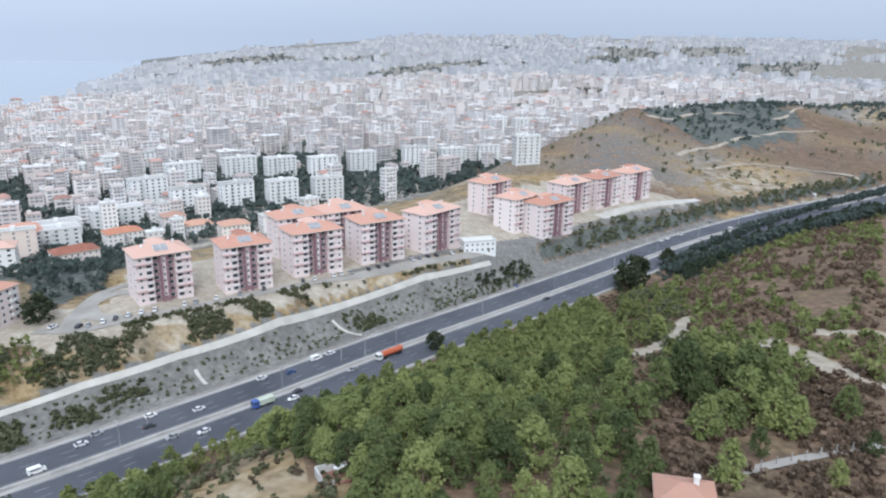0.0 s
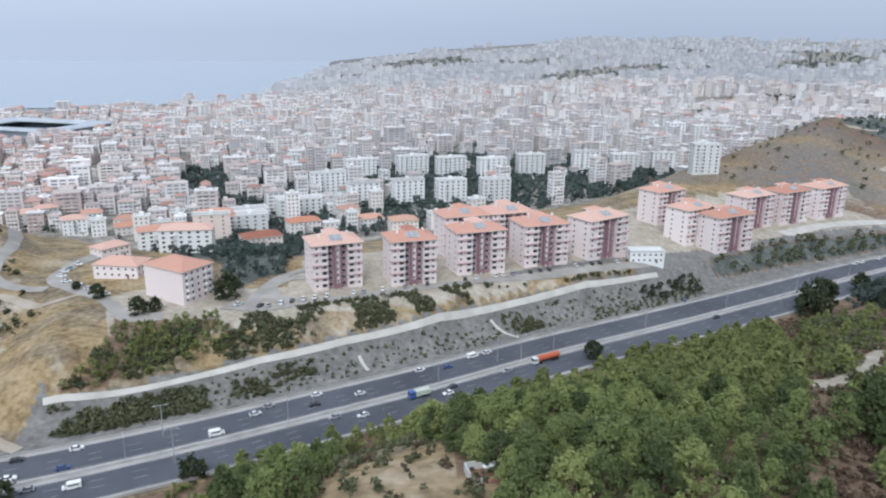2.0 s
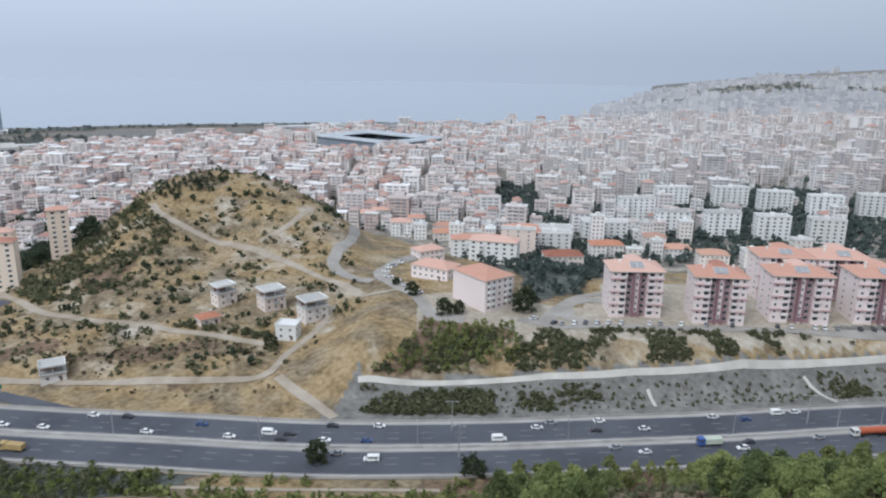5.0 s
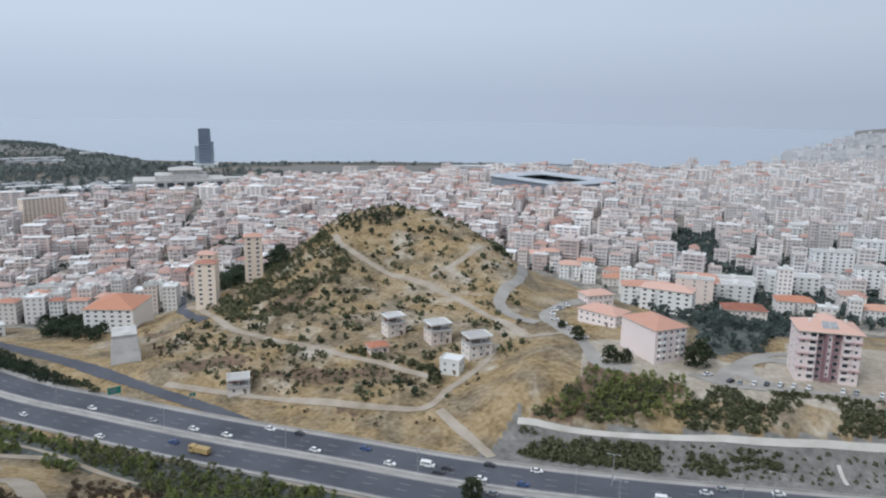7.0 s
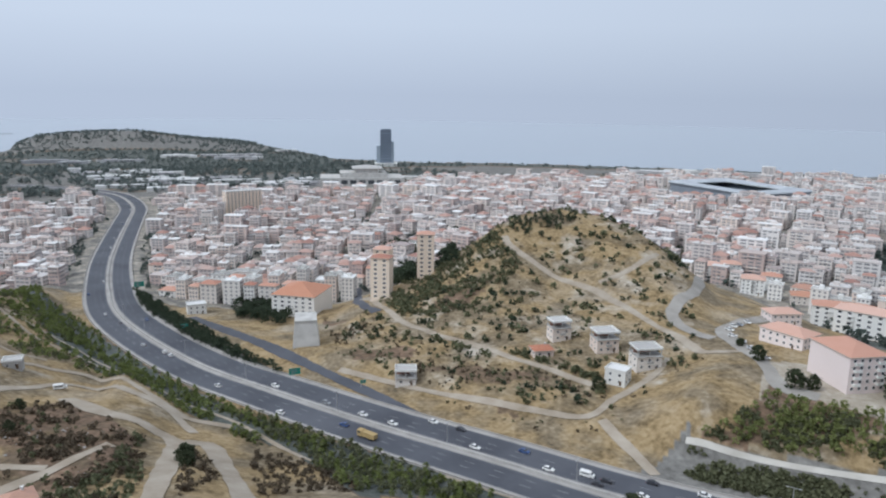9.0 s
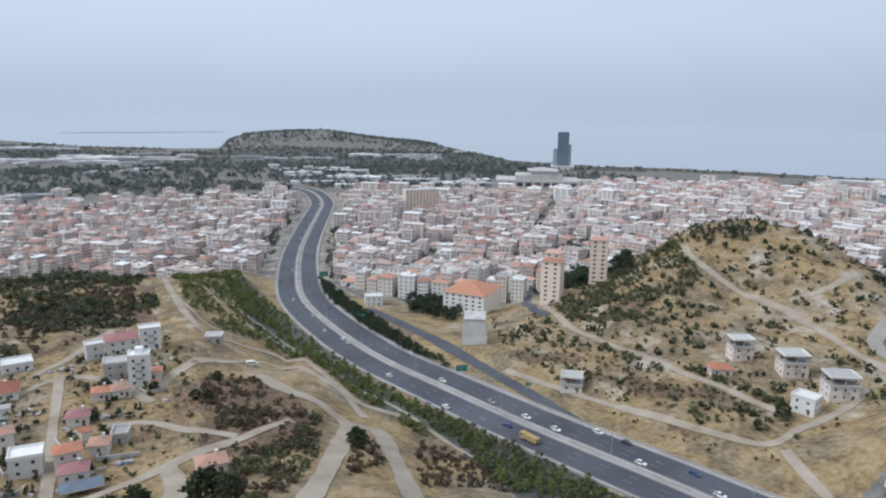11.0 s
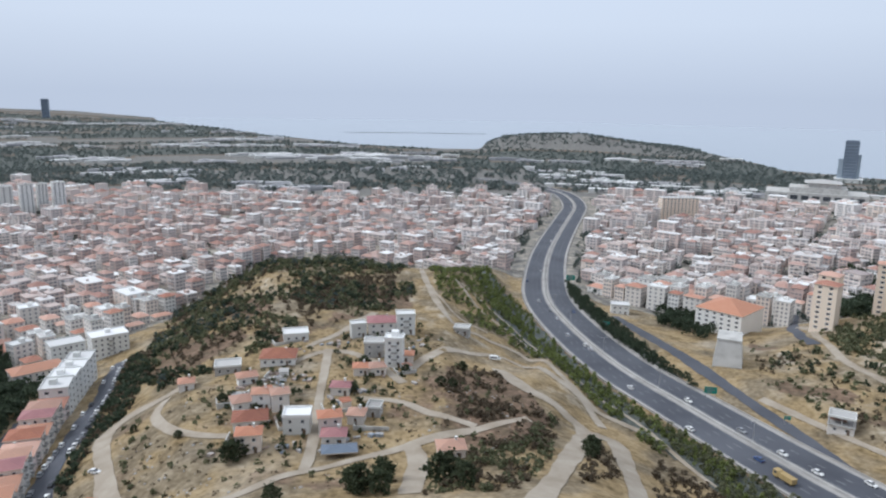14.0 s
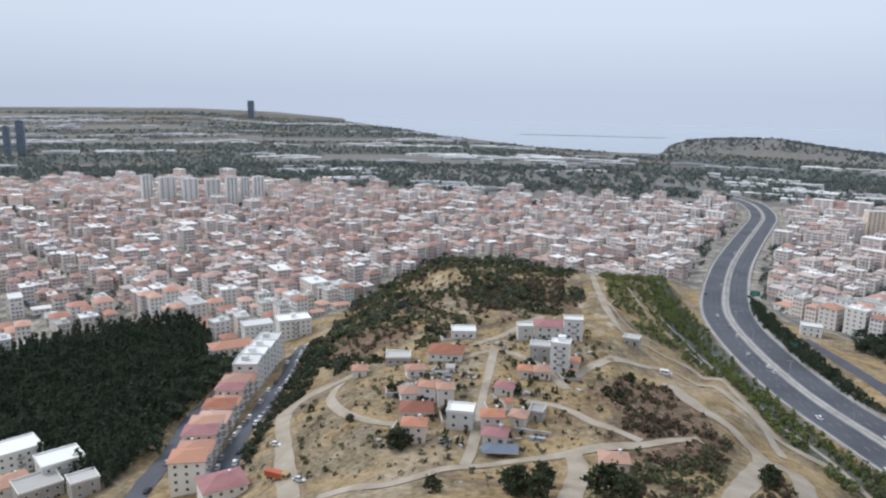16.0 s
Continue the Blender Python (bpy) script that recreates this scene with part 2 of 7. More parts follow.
PATHS.append(('slope_terrace', 'dirt', 3.6, 'sandy track along the crest of the planted slope', [(-695.7, 19.8), (-387.8, 31.4), (-357.1, 51.4), (-350.1, 73.8), (-293.0, 86.9), (-266.5, 104.5)]))
PATHS.append(('slope_terrace', 'dirt', 2.0, 'pale stone terrace step on the planted slope', [(-471.9, 48.9), (-417.0, 59.2), (-390.4, 71.8), (-356.4, 86.6)]))
PATHS.append(('slope_terrace', 'dirt', 1.8, 'pale stone terrace step on the planted slope', [(-444.1, 28.3), (-380.9, 38.7), (-368.4, 55.9)]))
PATHS.append(('slope_terrace', 'dirt', 1.8, 'pale stone terrace step on the planted slope', [(-179.5, 145.9), (-152.6, 155.7), (-121.8, 169.5), (-87.2, 186.5)]))
PATHS.append(('slope_terrace', 'dirt', 1.8, 'pale stone terrace step on the planted slope', [(-157.1, 144.7), (-132.2, 155.8), (-109.9, 166.5), (-80.5, 180.1)]))
PATHS.append(('hill_track', 'dirt', 5, 'pale dusty track on the brown hill', [(425.9, 769.3), (543.5, 831.6), (715.6, 890.4), (1133.7, 1281.0), (1280.0, 1318.2)]))
PATHS.append(('hill_track', 'dirt', 5, 'pale dusty track on the brown hill', [(393.1, 641.5), (497.5, 721.8), (585.1, 771.7), (694.2, 806.0)]))
PATHS.append(('hill_track', 'dirt', 5, 'pale dusty track on the brown hill', [(405.3, 609.7), (486.4, 635.4), (515.1, 612.8), (540.6, 566.7)]))
PATHS.append(('estate_road', 'dirtpale', 9, 'pale concrete yard road by the second row of blocks', [(224.4, 459.7), (263.7, 484.6), (301.7, 501.2), (337.4, 513.5)]))
ZONE_PINE = [(-30.8, 94.8), (-18.3, 106.3), (-4.5, 224.8), (29.2, 248.9), (74.4, 288.0), (142.3, 322.2), (165.8, 302.1), (92.4, 143.6), (50.6, 80.4), (39.1, 66.4)]
ZONE_PINE_LEFT = [(-67.9, 197.2), (-25.1, 232.9), (33.6, 266.0), (89.6, 297.2), (33.3, 98.2), (-8.5, 82.8), (-31.0, 90.3)]
ZONE_PINE_RIGHT = [(50.6, 80.4), (92.9, 143.2), (118.2, 155.9), (115.8, 128.3), (129.5, 119.9), (86.2, 75.5)]
ZONE_SCRUB_RIGHT = [(193.9, 309.2), (262.3, 356.5), (412.6, 407.0), (129.5, 119.9), (93.5, 142.9)]
ZONE_BELT_RIGHT = [(229.6, 364.7), (305.5, 417.2), (375.5, 449.7), (511.3, 508.0), (412.6, 407.0), (294.5, 374.5), (193.3, 296.1)]
ZONE_BELT_BLOCKS = [(154.7, 397.9), (210.1, 437.7), (328.9, 496.4), (452.0, 547.9), (581.0, 582.0), (562.7, 562.2), (355.2, 489.9), (225.4, 425.4), (154.9, 387.7)]
ZONE_BANK_HIGH = [(-137.5, 228.8), (-144.1, 245.7), (-113.4, 262.5), (-91.6, 279.9), (-36.0, 301.8), (36.3, 337.4), (106.1, 379.1), (103.7, 366.4), (36.3, 325.8), (-32.9, 283.6), (-96.0, 250.3)]
ZONE_BANK_LOW = [(-130.6, 216.3), (-121.8, 231.5), (-94.1, 245.2), (-32.1, 279.8), (36.5, 321.7), (103.2, 361.7), (101.2, 347.9), (13.3, 292.2), (-50.0, 253.2), (-106.9, 220.2)]
ZONE_VERGE = [(-660.8, 72.2), (-493.5, 95.5), (-356.8, 102.8), (-280.8, 112.5), (-221.2, 132.7), (-162.7, 160.3), (-149.4, 163.2), (-170.4, 105.9), (-230.9, 113.8), (-300.1, 90.3), (-408.0, 67.2)]
ZONE_VERGE_LOW = [(-182.5, 142.5), (-129.3, 165.6), (-84.7, 189.8), (-67.9, 197.2), (-38.9, 113.1), (-174.1, 135.1)]
ZONE_ISLAND = [(-585.4, 152.7), (-474.8, 146.8), (-379.4, 147.3), (-310.8, 148.3), (-310.1, 142.0), (-374.0, 138.6), (-454.7, 133.2), (-561.8, 143.3)]
ZONE_HILL = [(-333.9, 193.9), (-381.2, 238.3), (-366.1, 263.1), (-364.0, 328.2), (-726.5, 764.2), (-628.5, 796.0), (-415.5, 648.3), (-217.7, 349.9), (-167.9, 287.6), (-168.7, 229.0), (-206.1, 201.3), (-251.2, 180.7)]
ZONE_HILL_THICK = [(-375.3, 238.8), (-390.8, 280.7), (-364.0, 328.2), (-350.9, 337.0), (-316.9, 315.1), (-303.6, 284.0), (-302.1, 248.5), (-335.8, 233.2)]
ZONE_HILL_TOP = [(-357.5, 343.1), (-353.3, 366.3), (-331.1, 388.4), (-332.2, 372.5), (-346.7, 338.3)]
ZONE_GULLY = [(-141.3, 232.6), (-152.8, 255.6), (-134.9, 275.7), (-92.2, 279.9), (-88.3, 270.5), (-122.8, 235.1), (-135.8, 225.1)]
ZONE_KNOLL = [(-350.1, -126.9), (-547.0, -156.3), (-699.0, -123.0), (-732.6, -46.0), (-682.5, 11.5), (-387.7, 19.9), (-376.7, -4.4), (-326.4, -46.1), (-300.4, -67.8), (-296.5, -93.0)]
ZONE_WOOD = [(-345, -345), (-400, -318), (-449, -287), (-452, -250), (-425, -222), (-388, -199), (-318, -178), (-262, -166), (-221, -157), (-232, -182), (-250, -230), (-285, -300)]
ZONE_GARDEN = [(-206.0, 474.2), (-133.3, 406.1), (-112.0, 500.7), (-81.2, 514.5), (-78.0, 338.2), (-94.8, 315.4), (-110.9, 347.6)]
ZONE_YARD_TREES = [(-537.6, 210.7), (-530.2, 255.4), (-406.6, 197.2), (-435.8, 177.5)]
ZONE_PLATEAU = [(-209.0, -101.9), (-278.2, -107.7), (-278.4, -75.0), (-326.8, -32.5), (-337.0, 23.2), (-249.5, 54.4), (-199.4, 54.4), (-181.6, -9.2)]
ZONE_FORK_SCRUB = [(-294.6, 28.1), (-298.0, 59.1), (-241.2, 62.2), (-206.1, 38.9), (-220.4, 18.6)]
ZONE_SLOPE_SCRUB = [(-237.6, 98.8), (-225.5, 120.4), (-176.5, 109.7), (-183.7, 79.2)]
ZONE_YARD = [(-152.7, 301.2), (-135.0, 309.0), (-117.1, 280.9), (-125.7, 271.4)]
ZONE_FLANK = [(-586.2, 407.0), (-563.7, 417.1), (-463.1, 342.9), (-410.8, 285.2)]
ZONE_FLANK_B = [(-615.5, 483.9), (-630.1, 528.5), (-363.3, 297.9), (-362.1, 285.2)]
ZONE_CLEARING = [(-19.0, 83.5), (-17.4, 92.2), (-27.1, 204.1), (-16.9, 212.4), (0.0, 112.8), (2.8, 99.8), (9.7, 97.4), (7.9, 81.7)]
ZONE_CREST = [(-693.3, 10.3), (-688.1, 29.5), (-396.7, 35.3), (-346.4, 50.0), (-333.8, 70.6), (-285.5, 87.3), (-272.7, 79.1), (-307.6, 55.1), (-325.5, 36.4), (-322.5, 20.2), (-369.1, 16.7)]
ZONE_ROWS = [(-701.4, 30.0), (-700.5, 74.5), (-520.1, 76.7), (-462.3, 86.0), (-392.8, 91.7), (-330.2, 102.7), (-280.1, 113.8), (-249.1, 127.3), (-228.4, 131.2), (-226.9, 113.5), (-260.1, 100.1), (-288.3, 85.6), (-348.6, 74.9), (-359.5, 53.2), (-410.1, 34.7)]
ZONE_KNOLL_BARE = [(-471.1, -86.1), (-489.1, -49.7), (-481.9, -25.6), (-451.0, -45.8), (-419.9, -56.3), (-366.0, -40.1), (-360.3, -51.3), (-404.9, -64.2)]
ZONE_KNOLL_RED = [(-419.9, -56.3), (-460.9, -39.3), (-464.1, 9.0), (-407.6, 4.9), (-384.0, -20.2), (-371.2, -40.7)]
ZONE_KNOLL_FRINGE = [(-486.8, -145.8), (-636.5, -137.0), (-723.7, -96.8), (-737.4, -51.2), (-492.9, -50.1), (-476.8, -91.0), (-411.7, -102.8), (-384.7, -109.1)]
ZONE_BURNT = [(-279.9, 20.4), (-276.0, 31.5), (-274.0, 49.6), (-236.6, 47.4), (-225.6, 36.0), (-244.8, 28.4)]
ZONE_BURNT_LOW = [(-213.1, 27.1), (-217.5, 44.0), (-256.2, 66.0), (-247.3, 68.2), (-191.6, 45.8), (-173.1, 35.9), (-170.4, 9.2), (-186.5, 22.6)]
ZONE_TRIANGLE = [(-233.6, 68.7), (-245.1, 81.2), (-195.5, 73.4), (-175.2, 45.2)]
ZONE_SLOPE_GREEN = [(-279.3, 112.0), (-266.0, 125.8), (-217.0, 133.5), (-182.8, 144.4), (-156.7, 152.4), (-175.0, 107.3), (-222.1, 112.9), (-249.0, 108.0)]
ZONE_THICKET = [(-557.3, 221.3), (-551.4, 256.1), (-462.4, 231.2), (-389.3, 188.5), (-436.1, 180.5)]
ZONE_HEDGE = [(-338.0, 233.0), (-289.5, 228.5), (-251.4, 234.3), (-220.3, 242.1), (-197.0, 247.4), (-194.9, 242.9), (-220.5, 234.6), (-248.6, 227.9), (-286.9, 222.6)]
ZONE_GULLY_TOP = [(-145.1, 240.1), (-132.4, 260.4), (-117.3, 267.3), (-89.6, 282.4), (-81.8, 263.4), (-109.4, 244.2), (-134.9, 228.8)]
ZONE_FOOT = [(-406.5, 222.2), (-278.0, 211.3), (-189.5, 240.4), (-159.9, 224.7), (-162.1, 209.9), (-179.2, 196.6), (-222.8, 185.5), (-294.7, 171.9)]
ZONE_VALLEY = [(432.4, 784.7), (890.2, 1401.6), (1192.8, 1521.6), (606.8, 758.9), (472.7, 710.8), (455.1, 748.9)]
ZONE_APRON = [(-136.8, 278.8), (-143.1, 309.7), (-110.8, 317.2), (-62.1, 315.5), (-17.7, 327.5), (37.4, 342.5), (43.3, 334.3), (-6.9, 303.8), (-48.6, 289.7), (-67.0, 279.2), (-92.7, 271.1), (-114.0, 262.0), (-128.7, 259.7)]
ZONE_STRIP = [(171.7, 343.0), (191.5, 341.3), (117.1, 195.6), (77.5, 129.7), (68.6, 104.1), (52.1, 87.3), (42.3, 87.2), (71.0, 131.6)]
ZONE_STREET_BANK = [(-220.6, -110.4), (-270.1, -120.2), (-333.5, -131.9), (-411.2, -142.8), (-342.5, -111.5), (-293.2, -105.4), (-266.2, -110.3), (-220.9, -104.5)]
ZONE_GAP = [(171.2, 323.7), (187.8, 294.4), (130.9, 198.2), (92.2, 140.7), (87.9, 146.2)]
PATHS.append(('flank_street', 'asphalt', 6.0, 'narrow asphalt street between the cream apartment houses', [(-553, 341), (-497, 306.5), (-445, 275), (-408, 252), (-380, 240), (-354, 232)]))
PATHS.append(('drain_chute', 'dirtpale', 1.4, 'pale concrete drain chute down the embankment', [(23.6, 311.9), (30, 307.4), (36.2, 303.2)]))
PATHS.append(('drain_chute', 'dirtpale', 1.4, 'pale concrete drain chute on the gravel bank', [(-33.1, 275.1), (-30.5, 270.8), (-28.5, 267.4)]))
PATHS.append(('village_road', 'dirt', 4.5, 'dusty track joining the village to the road fork', [(-286.0, 10.5), (-302.0, 20.0), (-316.4, 32.0), (-322.4, 45.5), (-332.7, 59.5), (-318.8, 71.9), (-298.5, 81.6), (-283.8, 87.1), (-262.6, 87.5)]))
SAND = [
    ([(91.1, 157.4), (106.4, 166.6), (128.0, 193.7)], 5),
    ([(119.4, 146.4), (119.2, 134.2), (117.4, 121.5)], 9),
    ([(134.3, 158.9), (139.7, 146.7), (152.8, 142.4)], 4),
    ([(119.2, 123.4), (119.4, 115.6), (123.6, 112.8)], 4)]  # sandy bare runs on the scrub slope and their widths
ZONE_PINE_CLUSTER = [(94.6, 142.3), (115.2, 157), (113, 134), (106.3, 122.0), (90, 99), (68.3, 96.7), (76, 116)]
ZONE_SCRUB_STRIP = [(171.7, 343.0), (191.5, 341.3), (128, 198), (95, 146), (79, 122), (67, 97), (57, 82), (53, 86), (61, 102), (70, 123), (84, 152), (146, 290)]
BARE_PATCH = (-6.9, 102.3)
BLOCKS = []
BLOCKS += [('pink', *b) for b in [(-49.8, 321.9, 23, 23.0, 17, 7), (-14.7, 329.6, 18, 21.8, 17, 7), (17.4, 347.7, 20, 25.3, 17, 7), (51.2, 365.0, 20, 25.0, 19, 7), (85.6, 382.7, 36, 29.5, 17, 7), (152.6, 431.6, 34, 25.5, 17, 7), (171.0, 423.1, 30, 30.3, 17, 7), (207.0, 475.4, 30, 28.0, 17, 7), (238.7, 491.8, 29, 28.5, 17, 7), (273.4, 510.4, 31, 31.2, 17, 7), (10.9, 377.3, 20, 25.3, 17, 7), (36.0, 389.3, 20, 25.0, 19, 7), (145.2, 467.6, 34, 25.5, 17, 7)]]
BLOCKS += [('orange', *b) for b in [(-116.4, 306.3, 61, 17.2, 24, 5)]]
BLOCKS += [('orange_low', *b) for b in [(-153.1, 332.9, -6, 21.9, 14, 2), (-188.2, 396.1, 55, 17.5, 12, 2), (-259.4, -135.3, 193, 12.7, 12, 3), (-313.2, -147.3, 192, 12.7, 12, 3)]]
BLOCKS += [('flatwhite', *b) for b in [(-331.1, -41.2, 100, 11.4, 9.1, 1), (-231.1, -29.0, 90, 9.0, 7.2, 2), (-292.1, 4.8, 82, 7.7, 6.2, 4), (-333.1, -11.9, 101, 7.1, 6, 2), (-333.8, 10.7, 92, 8.7, 7.0, 3), (-326.9, -150.1, 192, 14.7, 12, 5), (-341.9, -153.0, 189, 14.7, 12, 5), (-356.7, -155.3, 189, 14.7, 12, 5), (-371.6, -157.6, 189, 14.7, 12, 5), (-240.9, -212.8, 143, 16.9, 13.5, 3), (-230.7, -184.9, 141, 15.2, 12.2, 3), (-435.9, -192.7, 126, 19.3, 14, 3), (-432.2, -165.9, 123, 20.7, 14, 4), ]]
BLOCKS += [('flatwhite', *b) for b in [(-187.0, 249.2, 17, 9.3, 7.5, 2), (-471.2, 163.6, 76, 12.1, 9.6, 2), (112.2, 380.6, 4, 19.2, 8, 2)]]
BLOCKS += [('red', *b) for b in [(-302.2, -45.0, 91, 14.5, 11.6, 1), (-284.2, -79.8, 103, 5.9, 6, 1), (-277.9, -54.3, 109, 7.5, 6.0, 1), (-253.9, -51.1, 110, 8.7, 7.0, 1), (-252.1, -44.2, 94, 6.5, 6, 2), (-249.2, -37.3, 103, 6.0, 6, 2), (-238.1, -46.0, 98, 11.3, 9.0, 1), (-228.9, -18.0, 98, 7.5, 6, 2), (-220.5, -43.3, 95, 7.8, 6.2, 2), (-235.6, -9.2, 81, 5.6, 6, 1), (-208.2, 21.1, 92, 8.4, 6.7, 1), (-282.3, -2.8, 103, 6.6, 6, 1), (-282.3, -9.0, 90, 6.1, 6, 1), (-296.8, 10.0, 85, 5.9, 6, 1)]]
BLOCKS += [('red', *b) for b in [(52.9, 75.7, -27, 7.2, 6, 1), (-217.2, -123.4, 197, 9.7, 12, 4), (-227.7, -126.5, 197, 11.7, 12, 3), (-247.5, -132.4, 195, 10.7, 12, 4), (-270.6, -137.9, 193, 9.7, 12, 4), (-281.3, -140.4, 193, 11.7, 12, 3), (-301.4, -144.8, 192, 10.7, 12, 4), (-220.0, -198.5, 144, 12.8, 10.2, 2), (-395.4, -191.5, 128, 25.9, 14, 3), (-228.7, 244.3, 63, 9.4, 7.5, 1), (-242.8, 548.8, 9, 21.0, 14, 2), (-430.5, 222.0, 39, 30.0, 32, 5), (-125.3, 483.0, 21, 18.4, 14, 2), (-102.4, 525.7, 17, 22.2, 14, 3)]]
BLOCKS += [('red', *b) for b in [(-234.7, 525.8, 30, 18.3, 14, 2), (-27.8, 516.5, 18, 19.8, 14, 3), (-72.0, 547.5, 22, 15.8, 12.7, 4), (-54.5, 537.8, 21, 19.8, 14, 2), (-101.7, 518.2, 26, 23.6, 14, 4), (-112.4, 436.7, 29, 23.8, 14, 3)]]
BLOCKS += [('flatgrey', *b) for b in [(-297.8, -65.9, 100, 10.6, 8.5, 1), (-241.7, -3.1, 79, 4.9, 6, 1), (-304.1, -3.9, 89, 8.5, 6.8, 2), (-346.5, 39.7, 72, 7.4, 6, 1), (-216.4, -183.7, 142, 14.7, 11.8, 2), (-218.1, -166.2, 139, 9.6, 7.7, 2)]]
BLOCKS += [('mauve', *b) for b in [(-337.0, -0.7, 93, 13.1, 10.5, 2), (-222.1, -16.2, 89, 7.7, 6.2, 1), (-261.3, -16.0, 83, 7.0, 6, 1), (-237.8, -129.5, 197, 8.7, 12, 4), (-291.6, -142.8, 192, 8.7, 12, 4), (-208.0, -106.7, 129, 14.4, 11.6, 2)]]
BLOCKS += [('ruin', *b) for b in [(-213.1, 271.5, 63, 11.2, 9.1, 3), (-188.0, 269.9, 60, 11.9, 9.5, 3), (-257.2, 184.4, 54, 9.5, 7.6, 2), (-237.8, 266.0, 67, 9.9, 7.9, 3)]]
BLOCKS += [('cream', *b) for b in [(-381.5, 254.1, 41, 12.5, 10.0, 9), (-383.8, 291.4, 53, 11.5, 9.2, 10), (-398.0, 266.0, 41, 11.0, 10.0, 10)]]
BLOCKS += [('creamslab', -922.8, 390.4, 87, 48.7, 16, 11)]
BLOCKS += [('redwhite', *b) for b in [(-322.5, 545.6, 41, 19.1, 14, 4), (-312.8, 559.5, 39, 15.2, 12.2, 4), (-272.3, 521.6, 28, 16.8, 13.5, 4), (-270.5, 546.5, 26, 14.5, 11.6, 4), (-155.1, 427.4, 10, 30.9, 14, 5), (-190.0, 484.4, 27, 37.4, 14, 5), (-164.3, 521.4, 23, 22.7, 14, 5), (-171.2, 531.9, 28, 27.6, 14, 5)]]
BLOCKS += [('whiteapt', *b) for b in [(-143.5, 529.1, 21, 24.5, 14, 5), (-102.0, 641.5, 29, 30.8, 12, 8), (-66.5, 604.1, 26, 26.5, 12, 7), (-28.8, 606.4, 23, 26.5, 12, 7), (7.8, 607.2, 19, 25.0, 12, 7), (45.8, 613.5, 16, 25.3, 12, 7), (-82.9, 726.4, 27, 31.7, 12, 7), (-30.7, 743.6, 22, 32.2, 12, 7), (8.9, 725.6, 19, 29.7, 12, 7), (50.1, 720.6, 16, 28.5, 12, 7), (89.8, 730.8, 13, 27.8, 12, 8), (152.4, 764.5, 9, 28.2, 12, 8), (192.2, 759.4, 6, 28.3, 12, 7), (240.7, 781.4, 3, 28.3, 12, 7)]]
BLOCKS += [('whiteapt', *b) for b in [(221.2, 607.1, 0, 22.3, 12, 8), (-167.1, 794.0, 32, 21.7, 12, 6), (-130.5, 845.8, 29, 32.3, 12, 6), (-188.1, 804.7, 33, 26.0, 12, 5), (-165.2, 860.9, 31, 34.4, 12, 5), (-150.2, 548.1, 27, 29.8, 14, 5), (-114.0, 568.2, 23, 35.0, 14, 6), (474.1, 1098.8, 2, 22.4, 14, 6), (532.6, 1172.6, 1, 22.1, 14, 6), (583.8, 1223.5, -1, 23.3, 14, 6), (430.7, 1053.5, 3, 21.3, 14, 7), (358.6, 926.8, 4, 21.7, 14, 9), (335.6, 943.9, 5, 23.5, 14, 9), (310.4, 971.7, 7, 22.3, 14, 9)]]
BLOCKS += [('tower', *b) for b in [(-997.6, -606.5, 131, 14.6, 16, 13), (-989.7, -569.2, 130, 23.2, 16, 13), (-988.7, -532.7, 128, 22.0, 16, 13), (-989.2, -497.5, 127, 20.8, 16, 13), (-1007.2, -476.7, 125, 15.7, 16, 13), (-1021.3, -462.5, 124, 12.3, 16, 13), (-1034.6, -446.6, 123, 15.0, 16, 13)]]
VEHICLES = []
VEHICLES += [('car', *v) for v in [(-64.2, 229.2), (-61.8, 236.9), (-46.2, 246.3), (-45.0, 237.8), (-37.8, 231.1), (-29.6, 247.0), (-26.9, 231.0), (3.0, 271.5), (-8.5, 268.8), (3.3, 248.8), (4.7, 254.4), (19.1, 287.6), (27.5, 268.1), (126.9, 353.5), (133.6, 333.2), (273.8, 438.2), (260.1, 427.4), (252.9, 425.9), (315.2, 460.4), (322.8, 442.4), (371.2, 485.0), (474.9, 528.3), (483.9, 522.5), (-188.9, 168.4), (-143.0, 183.5), (-142.4, 188.0), (-129.2, 190.2), (-116.3, 196.9), (-116.5, 206.3), (-131.8, 199.0)]]
VEHICLES += [('car', *v) for v in [(-120.1, 183.1), (-160.4, 178.1), (-174.9, 180.6), (-203.8, 173.0), (-217.2, 170.6), (-225.5, 152.5), (-241.3, 149.0), (-237.8, 138.7), (-261.8, 142.5), (-296.2, 138.9), (-315.4, 118.7), (-266.2, 126.0), (-378.8, 115.6), (-386.9, 115.2), (-408.2, 111.0), (-447.8, 113.5), (-470.7, 114.3), (-500.8, 111.5), (-466.7, 128.7), (-780.6, 186.2), (-927.3, 238.2), (-575.3, 118.7), (-615.7, 142.6), (-1045.2, 282.6), (-202.1, -77.1), (-234.0, -98.0)]]
VEHICLES += [('van', *v) for v in [(-72.6, 213.3), (14.4, 281.1), (458.9, 527.2), (-108.5, 186.7), (-149.3, 185.9), (-320.0, 52.5)]]
VEHICLES += [('tanker', *v) for v in [(43.2, 275.8)]]
VEHICLES += [('truck', *v) for v in [(-7.5, 246.2), (-222.3, 140.5), (-207.2, -86.5)]]
